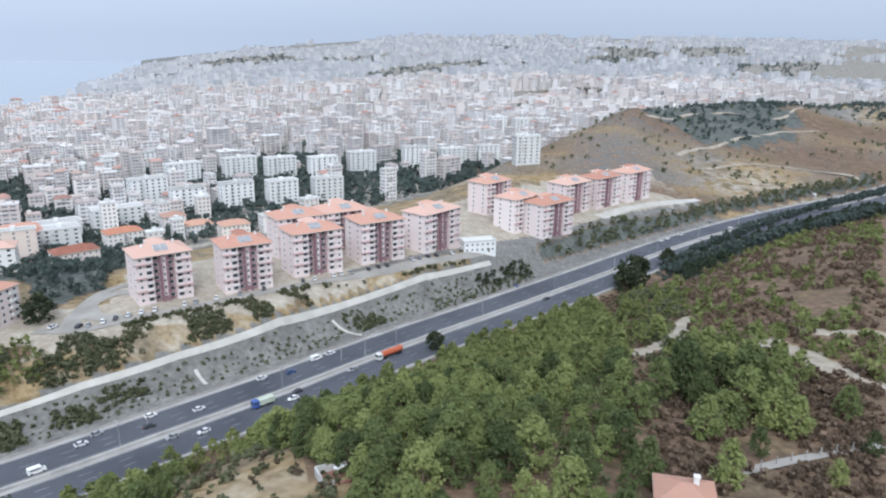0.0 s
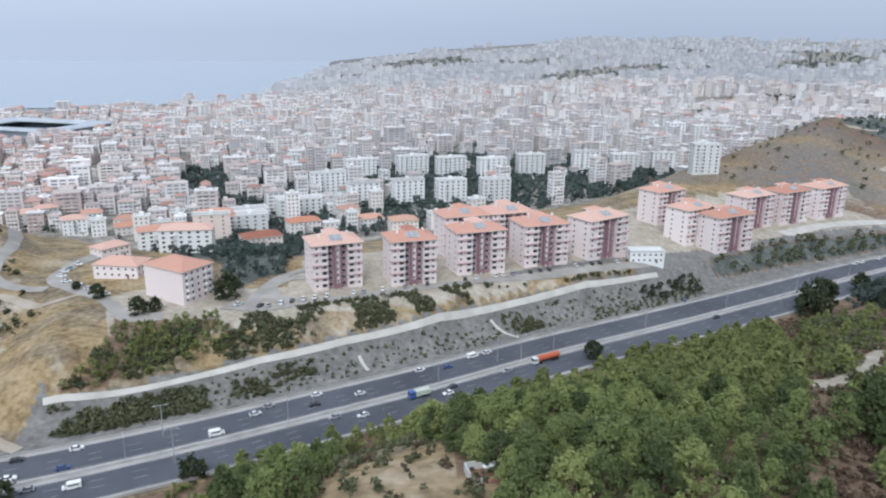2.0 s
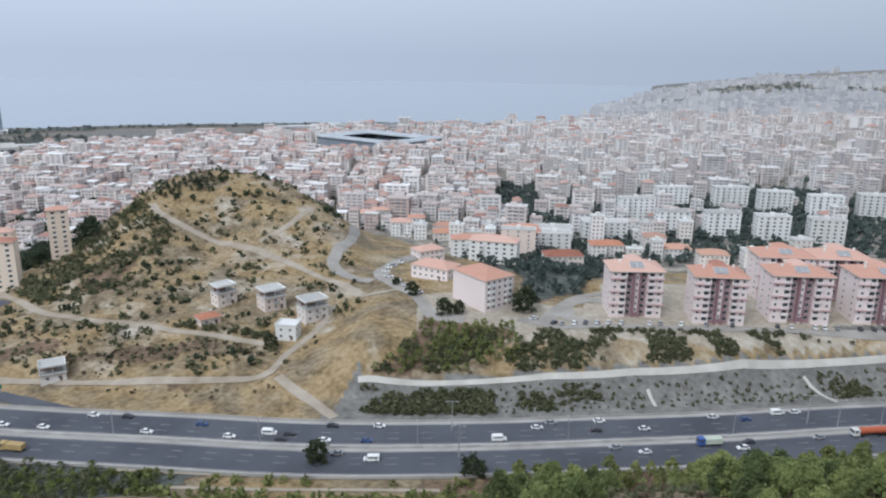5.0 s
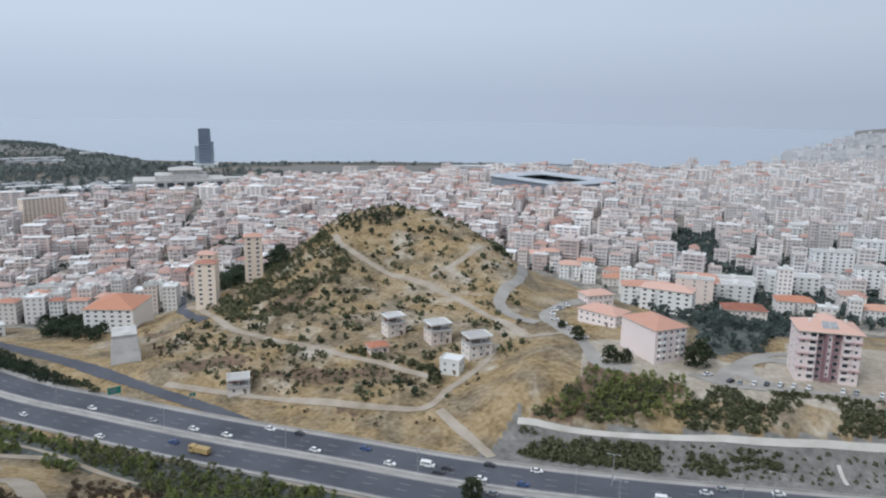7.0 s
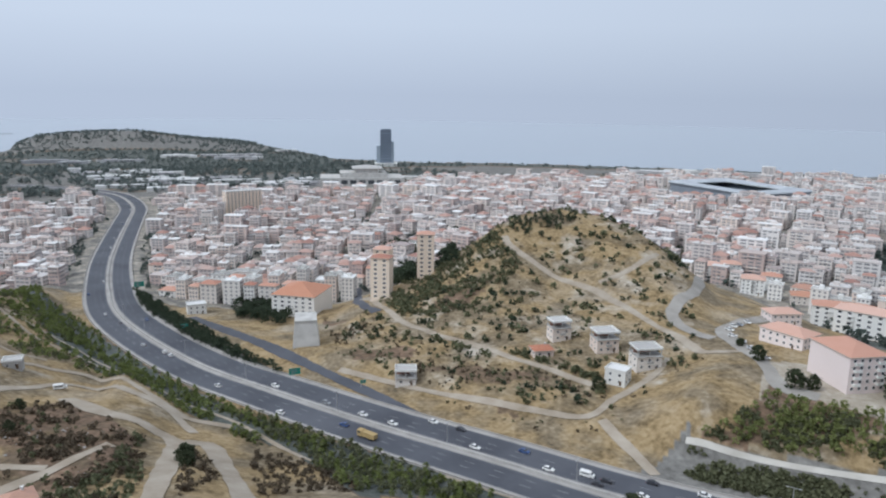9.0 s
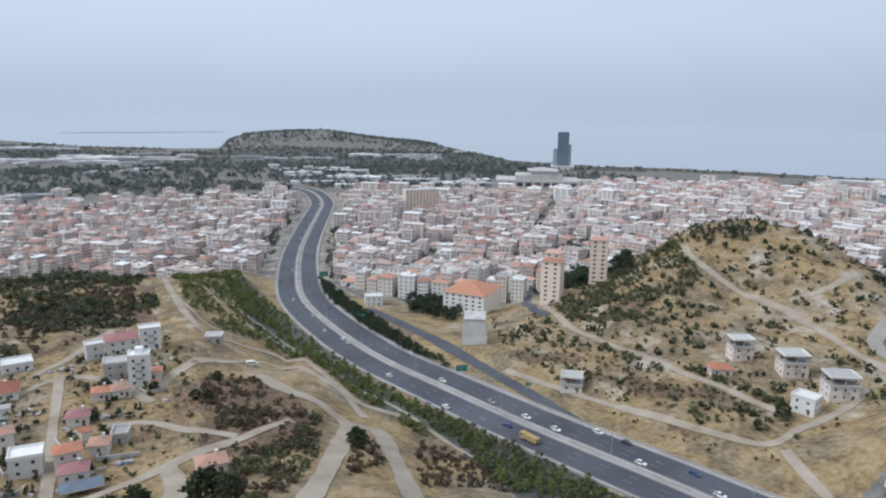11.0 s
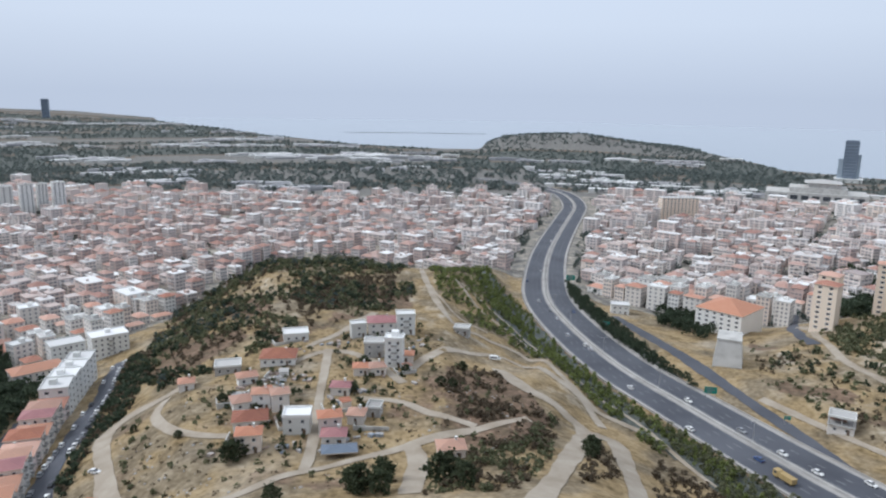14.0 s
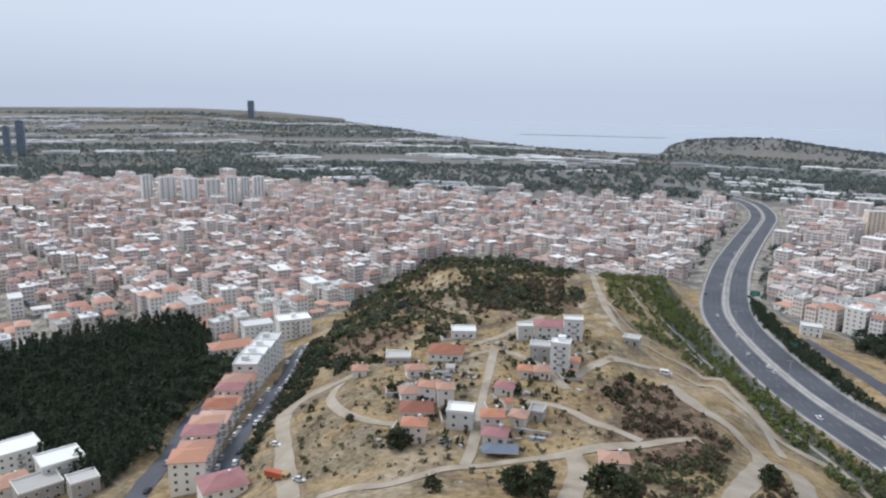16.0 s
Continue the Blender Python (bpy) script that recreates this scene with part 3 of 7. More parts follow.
LONE_TREES = [(-94.5, 304.0, 12), (189.2, 339.6, 18), (182.5, 334.0, 14), (228.5, 371.6, 11), (65.6, 282.3, 8), (-123.7, 177.3, 8), (-74.2, 191.6, 8), (-150.3, 299.3, 7), (-125.1, 281.3, 8), (-120.2, 286.5, 6), (-165.7, 312.0, 4), (-224.6, 71.8, 5), (-214.2, 68.4, 5), (-187.9, 237.9, 6), (-214.7, -48.4, 7), (-178.8, -29.9, 5), (-181.7, -8.4, 7), (-187.6, -0.0, 7), (-183.6, 15.2, 8), (-283.7, 9.3, 4), (-238.7, -35.2, 4), (-217.6, -45.3, 6), (-219.0, -48.0, 5), (-261.8, -18.9, 4), (-261.6, -11.6, 4), (-260.8, -60.5, 4), (-291.5, 33.8, 4), (-221.8, 70.4, 6), (-180.0, -6.6, 8), (-176.8, -0.8, 7), (-186.0, 18.6, 8), (-177.3, 21.9, 7), (-291.2, -7.8, 5), (-247.2, -45.9, 4), (-237.6, -70.7, 3), (-260.8, -93.6, 3), (-266.5, 27.3, 4), (-267.6, 22.9, 4)]
POSTS = [(-91.9, 215.1), (-82.8, 200.2), (24.4, 277.3), (34.4, 278.3), (-45.5, 237.6)]
TOWER_AT = (-1431.9, 966.0)
STADIUM_AT = (-633.0, 1128.0)
MALL_AT = (-1139.5, 714.7)
FAR_TOWER_AT = (-3887.0, -1701.9)
LEFT_TOWER_AT = (-1640.5, -1329.9)
GANTRY_AT = (-299.1, 149.1)
WALL_AT = (-335.6, 174.6)
YARDS = [(-259.5, -56.9), (-237.5, -56.3), (-227.8, -47.3), (-240.5, -44.7), (-235.0, -32.7), (-228.4, -25.1), (-245.7, -15.6), (-227.1, -10.5), (-280.8, -42.5), (-306.8, -36.2), (-326.6, -45.2), (-296.9, -8.0), (-285.4, 8.9), (-291.9, 15.1), (-262.5, -46.4), (-282.1, -23.9), (-231.0, -3.9), (-220.1, -33.5)]
FENCE = [(62.3, 83.5), (69.8, 85.0), (79.8, 87.2), (89.7, 88.6), (100.5, 89.3)]


# ---- materials ----
def material(name, colours, rough=0.85, scale=8.0, bump_size=0.0, bump_scale=40.0, metal=0.0, spread=None, stain=0.35, detail=6.0):
    """A surface whose colour wanders between a few tones by noise at two sizes; spread: 'object' or 'island' varies it piece by piece."""
    m = bpy.data.materials.new(name)
    m.use_nodes = True
    n, l = m.node_tree.nodes, m.node_tree.links
    b = n["Principled BSDF"]
    b.inputs["Roughness"].default_value, b.inputs["Metallic"].default_value = rough, metal
    b.inputs["Specular IOR Level"].default_value = 0.3
    co, big, small = n.new("ShaderNodeNewGeometry"), n.new("ShaderNodeTexNoise"), n.new("ShaderNodeTexNoise")
    big.inputs["Scale"].default_value, big.inputs["Detail"].default_value = 1.0 / scale, detail
    small.inputs["Scale"].default_value, small.inputs["Detail"].default_value = 9.0 / scale, 4.0
    l.new(co.outputs["Position"], big.inputs["Vector"]), l.new(co.outputs["Position"], small.inputs["Vector"])
    add = n.new("ShaderNodeMath")
    add.operation = "MULTIPLY_ADD"
    add.inputs[1].default_value = stain
    l.new(small.outputs[0], add.inputs[0])
    if spread:
        src = n.new("ShaderNodeObjectInfo").outputs["Random"] if spread == "object" else co.outputs["Random Per Island"]
        k = n.new("ShaderNodeMath")
        k.operation = "MULTIPLY_ADD"
        k.inputs[1].default_value, k.inputs[2].default_value = 0.95, -0.1 - stain * 0.5
        l.new(src, k.inputs[0])
        k2 = n.new("ShaderNodeMath")
        k2.operation = "MULTIPLY_ADD"
        k2.inputs[1].default_value = 0.22
        l.new(big.outputs[0], k2.inputs[0]), l.new(k.outputs[0], k2.inputs[2])
        l.new(k2.outputs[0], add.inputs[2])
    else:
        k = n.new("ShaderNodeMath")
        k.operation = "MULTIPLY_ADD"
        k.inputs[1].default_value, k.inputs[2].default_value = 1.8, -0.4 - stain * 0.5
        l.new(big.outputs[0], k.inputs[0]), l.new(k.outputs[0], add.inputs[2])
    ramp = n.new("ShaderNodeValToRGB")
    el = ramp.color_ramp.elements
    while len(el) < len(colours):
        el.new(0.5)
    for i, c in enumerate(colours):
        el[i].position, el[i].color = i / max(1, len(colours) - 1), (*c, 1)
    l.new(add.outputs[0], ramp.inputs[0]), l.new(ramp.outputs[0], b.inputs["Base Color"])
    if bump_size:
        t, bp = n.new("ShaderNodeTexNoise"), n.new("ShaderNodeBump")
        t.inputs["Scale"].default_value, t.inputs["Detail"].default_value = bump_scale, 5.0
        bp.inputs["Distance"].default_value = bump_size
        l.new(co.outputs["Position"], t.inputs["Vector"]), l.new(t.outputs[0], bp.inputs["Height"]), l.new(bp.outputs[0], b.inputs["Normal"])
    return m


def leafy(m, share=0.45):
    """Lets light through a leaf surface."""
    n, l = m.node_tree.nodes, m.node_tree.links
    b, out = n["Principled BSDF"], n["Material Output"]
    t, mix = n.new("ShaderNodeBsdfTranslucent"), n.new("ShaderNodeMixShader")
    l.new(b.inputs["Base Color"].links[0].from_socket, t.inputs["Color"])
    mix.inputs[0].default_value = share
    l.new(b.outputs[0], mix.inputs[1]), l.new(t.outputs[0], mix.inputs[2]), l.new(mix.outputs[0], out.inputs["Surface"])
    return m


M = {
    "asphalt": material("asphalt", [(0.055, 0.058, 0.072), (0.085, 0.09, 0.108), (0.11, 0.115, 0.135)], 0.8, 30, 0.004, 20),
    "shoulder": material("shoulder_concrete", [(0.26, 0.25, 0.235), (0.36, 0.345, 0.33), (0.44, 0.425, 0.41)], 0.9, 12),
    "paint": material("road_paint", [(0.20, 0.20, 0.21), (0.36, 0.36, 0.36)], 0.7, 5),
    "street": material("street_concrete", [(0.245, 0.23, 0.205), (0.325, 0.305, 0.28), (0.41, 0.39, 0.36)], 0.9, 10),
    "dirt": material("pale_dirt", [(0.27, 0.225, 0.17), (0.36, 0.31, 0.25), (0.45, 0.40, 0.335)], 0.95, 9),
    "pinkwall": material("pink_render", [(0.70, 0.60, 0.58), (0.77, 0.675, 0.655), (0.82, 0.74, 0.72)], 0.85, 9, 0, 40, 0, "object"),
    "pinkband": material("dark_pink_render", [(0.42, 0.28, 0.28), (0.5, 0.35, 0.34)], 0.85, 9),
    "white": material("white_render", [(0.6, 0.6, 0.58), (0.75, 0.75, 0.73), (0.82, 0.82, 0.81)], 0.8, 7, 0, 40, 0, "object"),
    "roof": material("clay_roof", [(0.36, 0.17, 0.125), (0.50, 0.27, 0.20), (0.57, 0.34, 0.265), (0.62, 0.42, 0.35)], 0.85, 4, 0, 40, 0, "object"),
    "redroof": material("red_clay_roof", [(0.25, 0.105, 0.075), (0.44, 0.19, 0.12), (0.52, 0.26, 0.17), (0.40, 0.25, 0.20), (0.56, 0.33, 0.24)], 0.85, 4, 0.03, 6, 0, "object"),
    "glass": material("window_glass", [(0.05, 0.055, 0.065), (0.09, 0.10, 0.115)], 0.25, 3),
    "citywall": material("city_render", [(0.50, 0.40, 0.375), (0.66, 0.53, 0.48), (0.62, 0.58, 0.57), (0.74, 0.66, 0.61), (0.82, 0.80, 0.79), (0.72, 0.60, 0.51)], 0.85, 20, 0, 40, 0, "island"),
    "bush": material("scrub_foliage", [(0.035, 0.05, 0.025), (0.06, 0.08, 0.035), (0.10, 0.11, 0.055)], 0.9, 6, 0, 40, 0, "island"),
    "bark": material("bark", [(0.10, 0.07, 0.05), (0.2, 0.15, 0.11)], 0.95, 2),
    "dirtpale": material("pale_concrete_track", [(0.40, 0.38, 0.34), (0.50, 0.48, 0.44), (0.58, 0.56, 0.52)], 0.95, 8),
    "concrete": material("bare_concrete", [(0.30, 0.295, 0.285), (0.40, 0.39, 0.38), (0.50, 0.49, 0.47)], 0.9, 5),
}


# ---- meshes ----
def mesh_of(name, verts, faces, mats, index=None, smooth=False):
    me = bpy.data.meshes.new(name)
    me.from_pydata([tuple(v) for v in verts], [], [tuple(f) for f in faces])
    for m in mats:
        me.materials.append(m)
    if index is not None:
        me.polygons.foreach_set("material_index", np.array(index, np.int32))
    if smooth:
        me.polygons.foreach_set("use_smooth", np.ones(len(me.polygons), bool))
    me.update()
    return me


def quads_of(name, q, mats):
    """A mesh of loose quads from an array (n, 4, 3)."""
    n = len(q)
    me = bpy.data.meshes.new(name)
    me.vertices.add(n * 4), me.loops.add(n * 4), me.polygons.add(n)
    me.vertices.foreach_set("co", q.astype(np.float32).ravel())
    me.loops.foreach_set("vertex_index", np.arange(n * 4, dtype=np.int32))
    me.polygons.foreach_set("loop_start", np.arange(0, n * 4, 4, dtype=np.int32))
    for m in mats:
        me.materials.append(m)
    me.update(calc_edges=True)
    return me


def ribbon(name, line, left, right, mat, lift=0.0, drape=True, kind="structure", label="", category=""):
    """A strip along a plan line, between two offsets to its left; draped on the land or at the line's own height."""
    p = np.asarray(line, float)
    d = np.gradient(p[:, :2], axis=0)
    d /= np.linalg.norm(d, axis=1)[:, None]
    nrm = np.stack([-d[:, 1], d[:, 0]], 1)
    offs = np.linspace(left, right, 2 if not drape else max(2, int(abs(left - right) / 2.5) + 1))
    wob = (0.02 if "embankment" in name else 0.07) * abs(left - right) * (np.sin(np.arange(len(p)) * 0.37) + 0.6 * np.sin(np.arange(len(p)) * 1.9)) * (1 if drape else 0)
    cols = []
    for k, o in enumerate(offs):
        q = p[:, :2] + nrm * (o + wob * (1 if k == 0 else -0.7 if k == len(offs) - 1 else 0))[:, None] if drape else p[:, :2] + nrm * o
        z = (land(q[:, 0], q[:, 1]) if drape else p[:, 2]) + lift
        cols.append(np.column_stack([q, z]))
    n, m = len(p), len(cols)
    v = np.concatenate(cols)
    f = [(j * n + i, (j + 1) * n + i, (j + 1) * n + i + 1, j * n + i + 1) for j in range(m - 1) for i in range(n - 1)]
    ob = new(name, mesh_of(name, v, f, [mat], smooth=True))
    return tagged(ob, label, category, "", kind)


def fin(name, line, off, w, z0, z1, mat, label, category):
    """A low wall of width w along a line, between two heights over it."""
    p = np.asarray(line, float)
    d = np.gradient(p[:, :2], axis=0)
    d /= np.linalg.norm(d, axis=1)[:, None]
    nrm = np.stack([-d[:, 1], d[:, 0]], 1)
    n = len(p)
    v = np.concatenate([np.column_stack([p[:, :2] + nrm * (off + o), p[:, 2] + z]) for o, z in ((-w / 2, z0), (-w / 3, z1), (w / 3, z1), (w / 2, z0))])
    f = [(j * n + i, j * n + i + 1, (j + 1) * n + i + 1, (j + 1) * n + i) for j in range(3) for i in range(n - 1)]
    return tagged(new(name, mesh_of(name, v, f, [mat])), label, category, "", "structure")


def inside(x, y, poly):
    """Which plan points lie in a polygon."""
    x, y = np.asarray(x), np.asarray(y)
    hit = np.zeros(x.shape, bool)
    for (x0, y0), (x1, y1) in zip(poly, poly[1:] + poly[:1]):
        c = (y0 > y) != (y1 > y)
        hit ^= c & (x < (x1 - x0) * (y - y0) / (y1 - y0 + 1e-12) + x0)
    return hit


def polar(x, y):
    return np.hypot(x, y), np.degrees(np.arctan2(-x, y))


EDGE_AZ = [-60, -45, -36, -28, -20, -12, 0, 8, 15, 23, 30, 36, 42, 47, 53, 60, 66, 72, 78, 85, 99, 106, 112, 118, 135]
EDGE_IN = [1900, 1800, 1500, 1200, 760, 640, 520, 500, 500, 520, 600, 640, 690, 650, 560, 540, 520, 540, 620, 620, 640, 560, 480, 450, 430]
EDGE_OUT = [4850, 4850, 4850, 4850, 4850, 4850, 4750, 3900, 1820, 1700, 1620, 1500, 1480, 1400, 1350, 1280, 1230, 1220, 1200, 1180, 1200, 1250, 1350, 1450, 1500]


def field_bands(x, y):
    """Long belts over the plain, side by side: above zero woods and orchards, below it fields and sheds."""
    r, az = polar(x, y)
    u = np.radians(az) * 1500
    return ripple(u * 0.22, r, 120, 61) + 0.45 * ripple(u * 0.5, r, 46, 62)


# ---- the ground: one sheet, finer towards the middle ----
ring = np.concatenate([np.linspace(20, 150, 14), np.linspace(153, 560, 126), np.geomspace(567, 4950, 84)])
turn = np.concatenate([np.linspace(-180, -62, 24), np.linspace(-60, 136, 500), np.linspace(138, 180, 10)[:-1]])
gr, ga = np.meshgrid(ring, np.radians(turn), indexing="ij")
gx, gy = -gr * np.sin(ga), gr * np.cos(ga)
gz = land(gx, gy)
na, nr = len(turn), len(ring)
gv = np.stack([gx.ravel(), gy.ravel(), gz.ravel()], 1)
gf = [(i * na + j, (i + 1) * na + j, (i + 1) * na + (j + 1) % na, i * na + (j + 1) % na) for i in range(nr - 1) for j in range(na)]
gv = np.vstack([gv, [0, 0, gz[0].mean()]])
gf += [(nr * na, j, (j + 1) % na) for j in range(na)]
fx, fy = gx.ravel(), gy.ravel()
fr, faz = polar(fx, fy)
fd, _, _ = near_line(fx, fy, ROAD[::2])
built = (fr > np.interp(faz, EDGE_AZ, EDGE_IN) * 0.97) & (fr < np.interp(faz, EDGE_AZ, EDGE_OUT))
high_bank = inside(fx, fy, ZONE_BANK_HIGH)
bank = ~high_bank & (inside(fx, fy, ZONE_BANK_LOW) | ((fd < -16) & (fd > -60) & (fx > -140) & (fx < 330)))
outer = (fr > np.interp(faz, EDGE_AZ, EDGE_OUT)) & (faz > 20)
headland = outer & (faz > 62) & (faz < 83) & (fr > 2150)
far = np.zeros(len(fx), bool)
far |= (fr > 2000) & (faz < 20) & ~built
clearing = inside(fx, fy, ZONE_CLEARING) | inside(fx, fy, ZONE_CREST) | inside(fx, fy, ZONE_KNOLL_BARE)
plain = outer & ((headland & (ripple(fx, fy, 150, 33) > -0.5)) | (~headland & (field_bands(fx, fy) < -0.12)))
wild = ((fd > 19) & (faz < 26) & (faz > -70)) | inside(fx, fy, ZONE_PINE) | inside(fx, fy, ZONE_PINE_LEFT) | inside(fx, fy, ZONE_PINE_RIGHT) | inside(fx, fy, ZONE_SCRUB_RIGHT) | (inside(fx, fy, ZONE_KNOLL) & (ripple(fx, fy, 26, 9) > 0.1)) | (inside(fx, fy, ZONE_HILL_THICK) & (ripple(fx, fy, 22, 9) > 0.35)) | (inside(fx, fy, ZONE_GULLY) & (spur(fx, fy) < 0.4)) | inside(fx, fy, ZONE_FORK_SCRUB) | (inside(fx, fy, ZONE_FOOT) & (ripple(fx, fy, 15, 29) > 0.3))
brown = (faz < -14) & (fr > 600) & (fr < 2000)
wood = inside(fx, fy, ZONE_WOOD) | inside(fx, fy, ZONE_GARDEN) | (outer & ~plain) | ((fr > np.interp(faz, EDGE_AZ, EDGE_OUT)) & (faz > 4) & (faz <= 20) & (fr > 1700)) | inside(fx, fy, ZONE_VERGE) | inside(fx, fy, ZONE_ISLAND) | inside(fx, fy, ZONE_BELT_RIGHT) | inside(fx, fy, ZONE_BELT_BLOCKS)
yard = inside(fx, fy, ZONE_YARD) | inside(fx, fy, ZONE_APRON) | ((fd < -58) & (fd > -140) & (fx > -70) & (fx < 330))
cover = np.zeros((len(gv), 4), np.float32)
dry = inside(fx, fy, ZONE_PLATEAU)
sand = np.zeros(len(fx), bool)
for line, wide in SAND:
    sd, _, _ = near_line(fx, fy, spline([(*q, 0) for q in line], 6.0))
    sand |= np.abs(sd) < wide * (0.62 + 0.22 * ripple(fx, fy, 5, 71))
hill = inside(fx, fy, ZONE_HILL)
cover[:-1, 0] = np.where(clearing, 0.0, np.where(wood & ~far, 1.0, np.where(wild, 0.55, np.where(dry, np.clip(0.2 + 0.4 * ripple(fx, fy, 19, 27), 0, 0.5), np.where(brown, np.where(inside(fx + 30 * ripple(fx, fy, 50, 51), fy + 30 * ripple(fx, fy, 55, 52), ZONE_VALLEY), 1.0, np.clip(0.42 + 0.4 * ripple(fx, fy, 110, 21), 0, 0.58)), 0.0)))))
# far rim, headland and brown hills are greyed with gravel as painted haze
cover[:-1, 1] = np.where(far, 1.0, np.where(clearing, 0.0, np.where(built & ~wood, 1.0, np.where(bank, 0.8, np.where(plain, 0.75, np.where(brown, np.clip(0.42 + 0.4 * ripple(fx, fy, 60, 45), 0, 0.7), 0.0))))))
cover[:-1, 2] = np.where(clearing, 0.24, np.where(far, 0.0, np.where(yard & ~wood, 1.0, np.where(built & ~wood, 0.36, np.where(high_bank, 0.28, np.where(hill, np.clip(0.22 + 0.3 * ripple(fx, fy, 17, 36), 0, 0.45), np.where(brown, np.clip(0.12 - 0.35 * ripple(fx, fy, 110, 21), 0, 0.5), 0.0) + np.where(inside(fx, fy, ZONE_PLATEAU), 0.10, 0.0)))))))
cover[:-1][sand] = (0.0, 0.0, 0.95, 1)
cover[:, 3] = 1


def ground_material():
    """Dry grass, red-brown scrub soil, grey gravel, pale bare soil and a painted shade-and-haze tone, laid out by the
    cover attribute and broken up by noise.
    """
    m = bpy.data.materials.new("dry_ground")
    m.use_nodes = True
    n, l = m.node_tree.nodes, m.node_tree.links
    b = n["Principled BSDF"]
    b.inputs["Roughness"].default_value, b.inputs["Specular IOR Level"].default_value = 0.95, 0.15
    geo, att, sep = n.new("ShaderNodeNewGeometry"), n.new("ShaderNodeAttribute"), n.new("ShaderNodeSeparateColor")
    att.attribute_name = "cover"
    l.new(att.outputs["Color"], sep.inputs[0])

    def noise_of(size, detail=6.0):
        t = n.new("ShaderNodeTexNoise")
        t.inputs["Scale"].default_value, t.inputs["Detail"].default_value = 1 / size, detail
        l.new(geo.outputs["Position"], t.inputs["Vector"])
        return t.outputs[0]

    def ramp_of(src, stops):
        r = n.new("ShaderNodeValToRGB")
        el = r.color_ramp.elements
        while len(el) < len(stops):
            el.new(0.5)
        for e, (p, c) in zip(el, stops):
            e.position, e.color = p, (*c, 1)
        l.new(src, r.inputs[0])
        return r.outputs[0]

    def blend(fac, a, c):
        x = n.new("ShaderNodeMixRGB")
        l.new(fac, x.inputs[0]), l.new(a, x.inputs[1]), l.new(c, x.inputs[2])
        return x.outputs[0]

    def edge(mask, wobble):
        """A mask with a ragged edge."""
        a = n.new("ShaderNodeMath")
        a.operation = "MULTIPLY_ADD"
        a.inputs[1].default_value = 0.9
        l.new(wobble, a.inputs[0]), l.new(mask, a.inputs[2])
        return ramp_of(a.outputs[0], [(0.72, (0, 0, 0)), (1.0, (1, 1, 1))])

    fine, mid, broad, patch = noise_of(2.2), noise_of(9), noise_of(45), noise_of(24)
    both = n.new("ShaderNodeMath")
    both.operation = "MULTIPLY_ADD"
    both.inputs[1].default_value = 0.55
    l.new(fine, both.inputs[0])
    half = n.new("ShaderNodeMath")
    half.operation = "MULTIPLY"
    half.inputs[1].default_value = 0.5
    l.new(mid, half.inputs[0]), l.new(half.outputs[0], both.inputs[2])
    grass = ramp_of(both.outputs[0], [(0.33, (0.08, 0.066, 0.045)), (0.47, (0.175, 0.138, 0.09)), (0.60, (0.265, 0.215, 0.145)), (0.72, (0.37, 0.315, 0.23))])
    gold = ramp_of(both.outputs[0], [(0.36, (0.145, 0.105, 0.054)), (0.52, (0.30, 0.222, 0.122)), (0.7, (0.41, 0.32, 0.195))])
    grass = blend(ramp_of(patch, [(0.42, (0, 0, 0)), (0.55, (1, 1, 1))]), grass, gold)
    soil = ramp_of(both.outputs[0], [(0.35, (0.075, 0.055, 0.038)), (0.5, (0.14, 0.10, 0.07)), (0.62, (0.22, 0.15, 0.105)), (0.75, (0.33, 0.26, 0.19))])
    # shade under trees and blue far haze are put into this tone
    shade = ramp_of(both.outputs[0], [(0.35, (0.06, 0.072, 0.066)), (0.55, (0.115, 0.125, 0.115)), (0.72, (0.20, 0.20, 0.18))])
    gravel = ramp_of(both.outputs[0], [(0.35, (0.125, 0.12, 0.112)), (0.5, (0.18, 0.175, 0.165)), (0.7, (0.265, 0.258, 0.242))])
    pale = ramp_of(both.outputs[0], [(0.35, (0.29, 0.25, 0.195)), (0.55, (0.40, 0.355, 0.29)), (0.7, (0.50, 0.46, 0.40))])
    c = blend(ramp_of(broad, [(0.57, (0, 0, 0)), (0.72, (0.5, 0.5, 0.5))]), grass, pale)
    c = blend(edge(sep.outputs[1], mid), c, gravel)
    c = blend(edge(sep.outputs[2], mid), c, pale)
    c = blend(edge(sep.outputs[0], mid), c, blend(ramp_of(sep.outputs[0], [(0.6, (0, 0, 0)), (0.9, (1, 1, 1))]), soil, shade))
    l.new(c, b.inputs["Base Color"])
    bp = n.new("ShaderNodeBump")
    bp.inputs["Distance"].default_value = 0.6
    l.new(both.outputs[0], bp.inputs["Height"]), l.new(bp.outputs[0], b.inputs["Normal"])
    return m


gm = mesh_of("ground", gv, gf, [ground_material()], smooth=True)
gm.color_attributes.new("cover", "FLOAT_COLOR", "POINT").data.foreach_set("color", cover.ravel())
ground = tagged(new("ground", gm), "dry yellow-brown grass, scrub soil, gravel, painted shade and haze over hills", "ground", "", "structure")

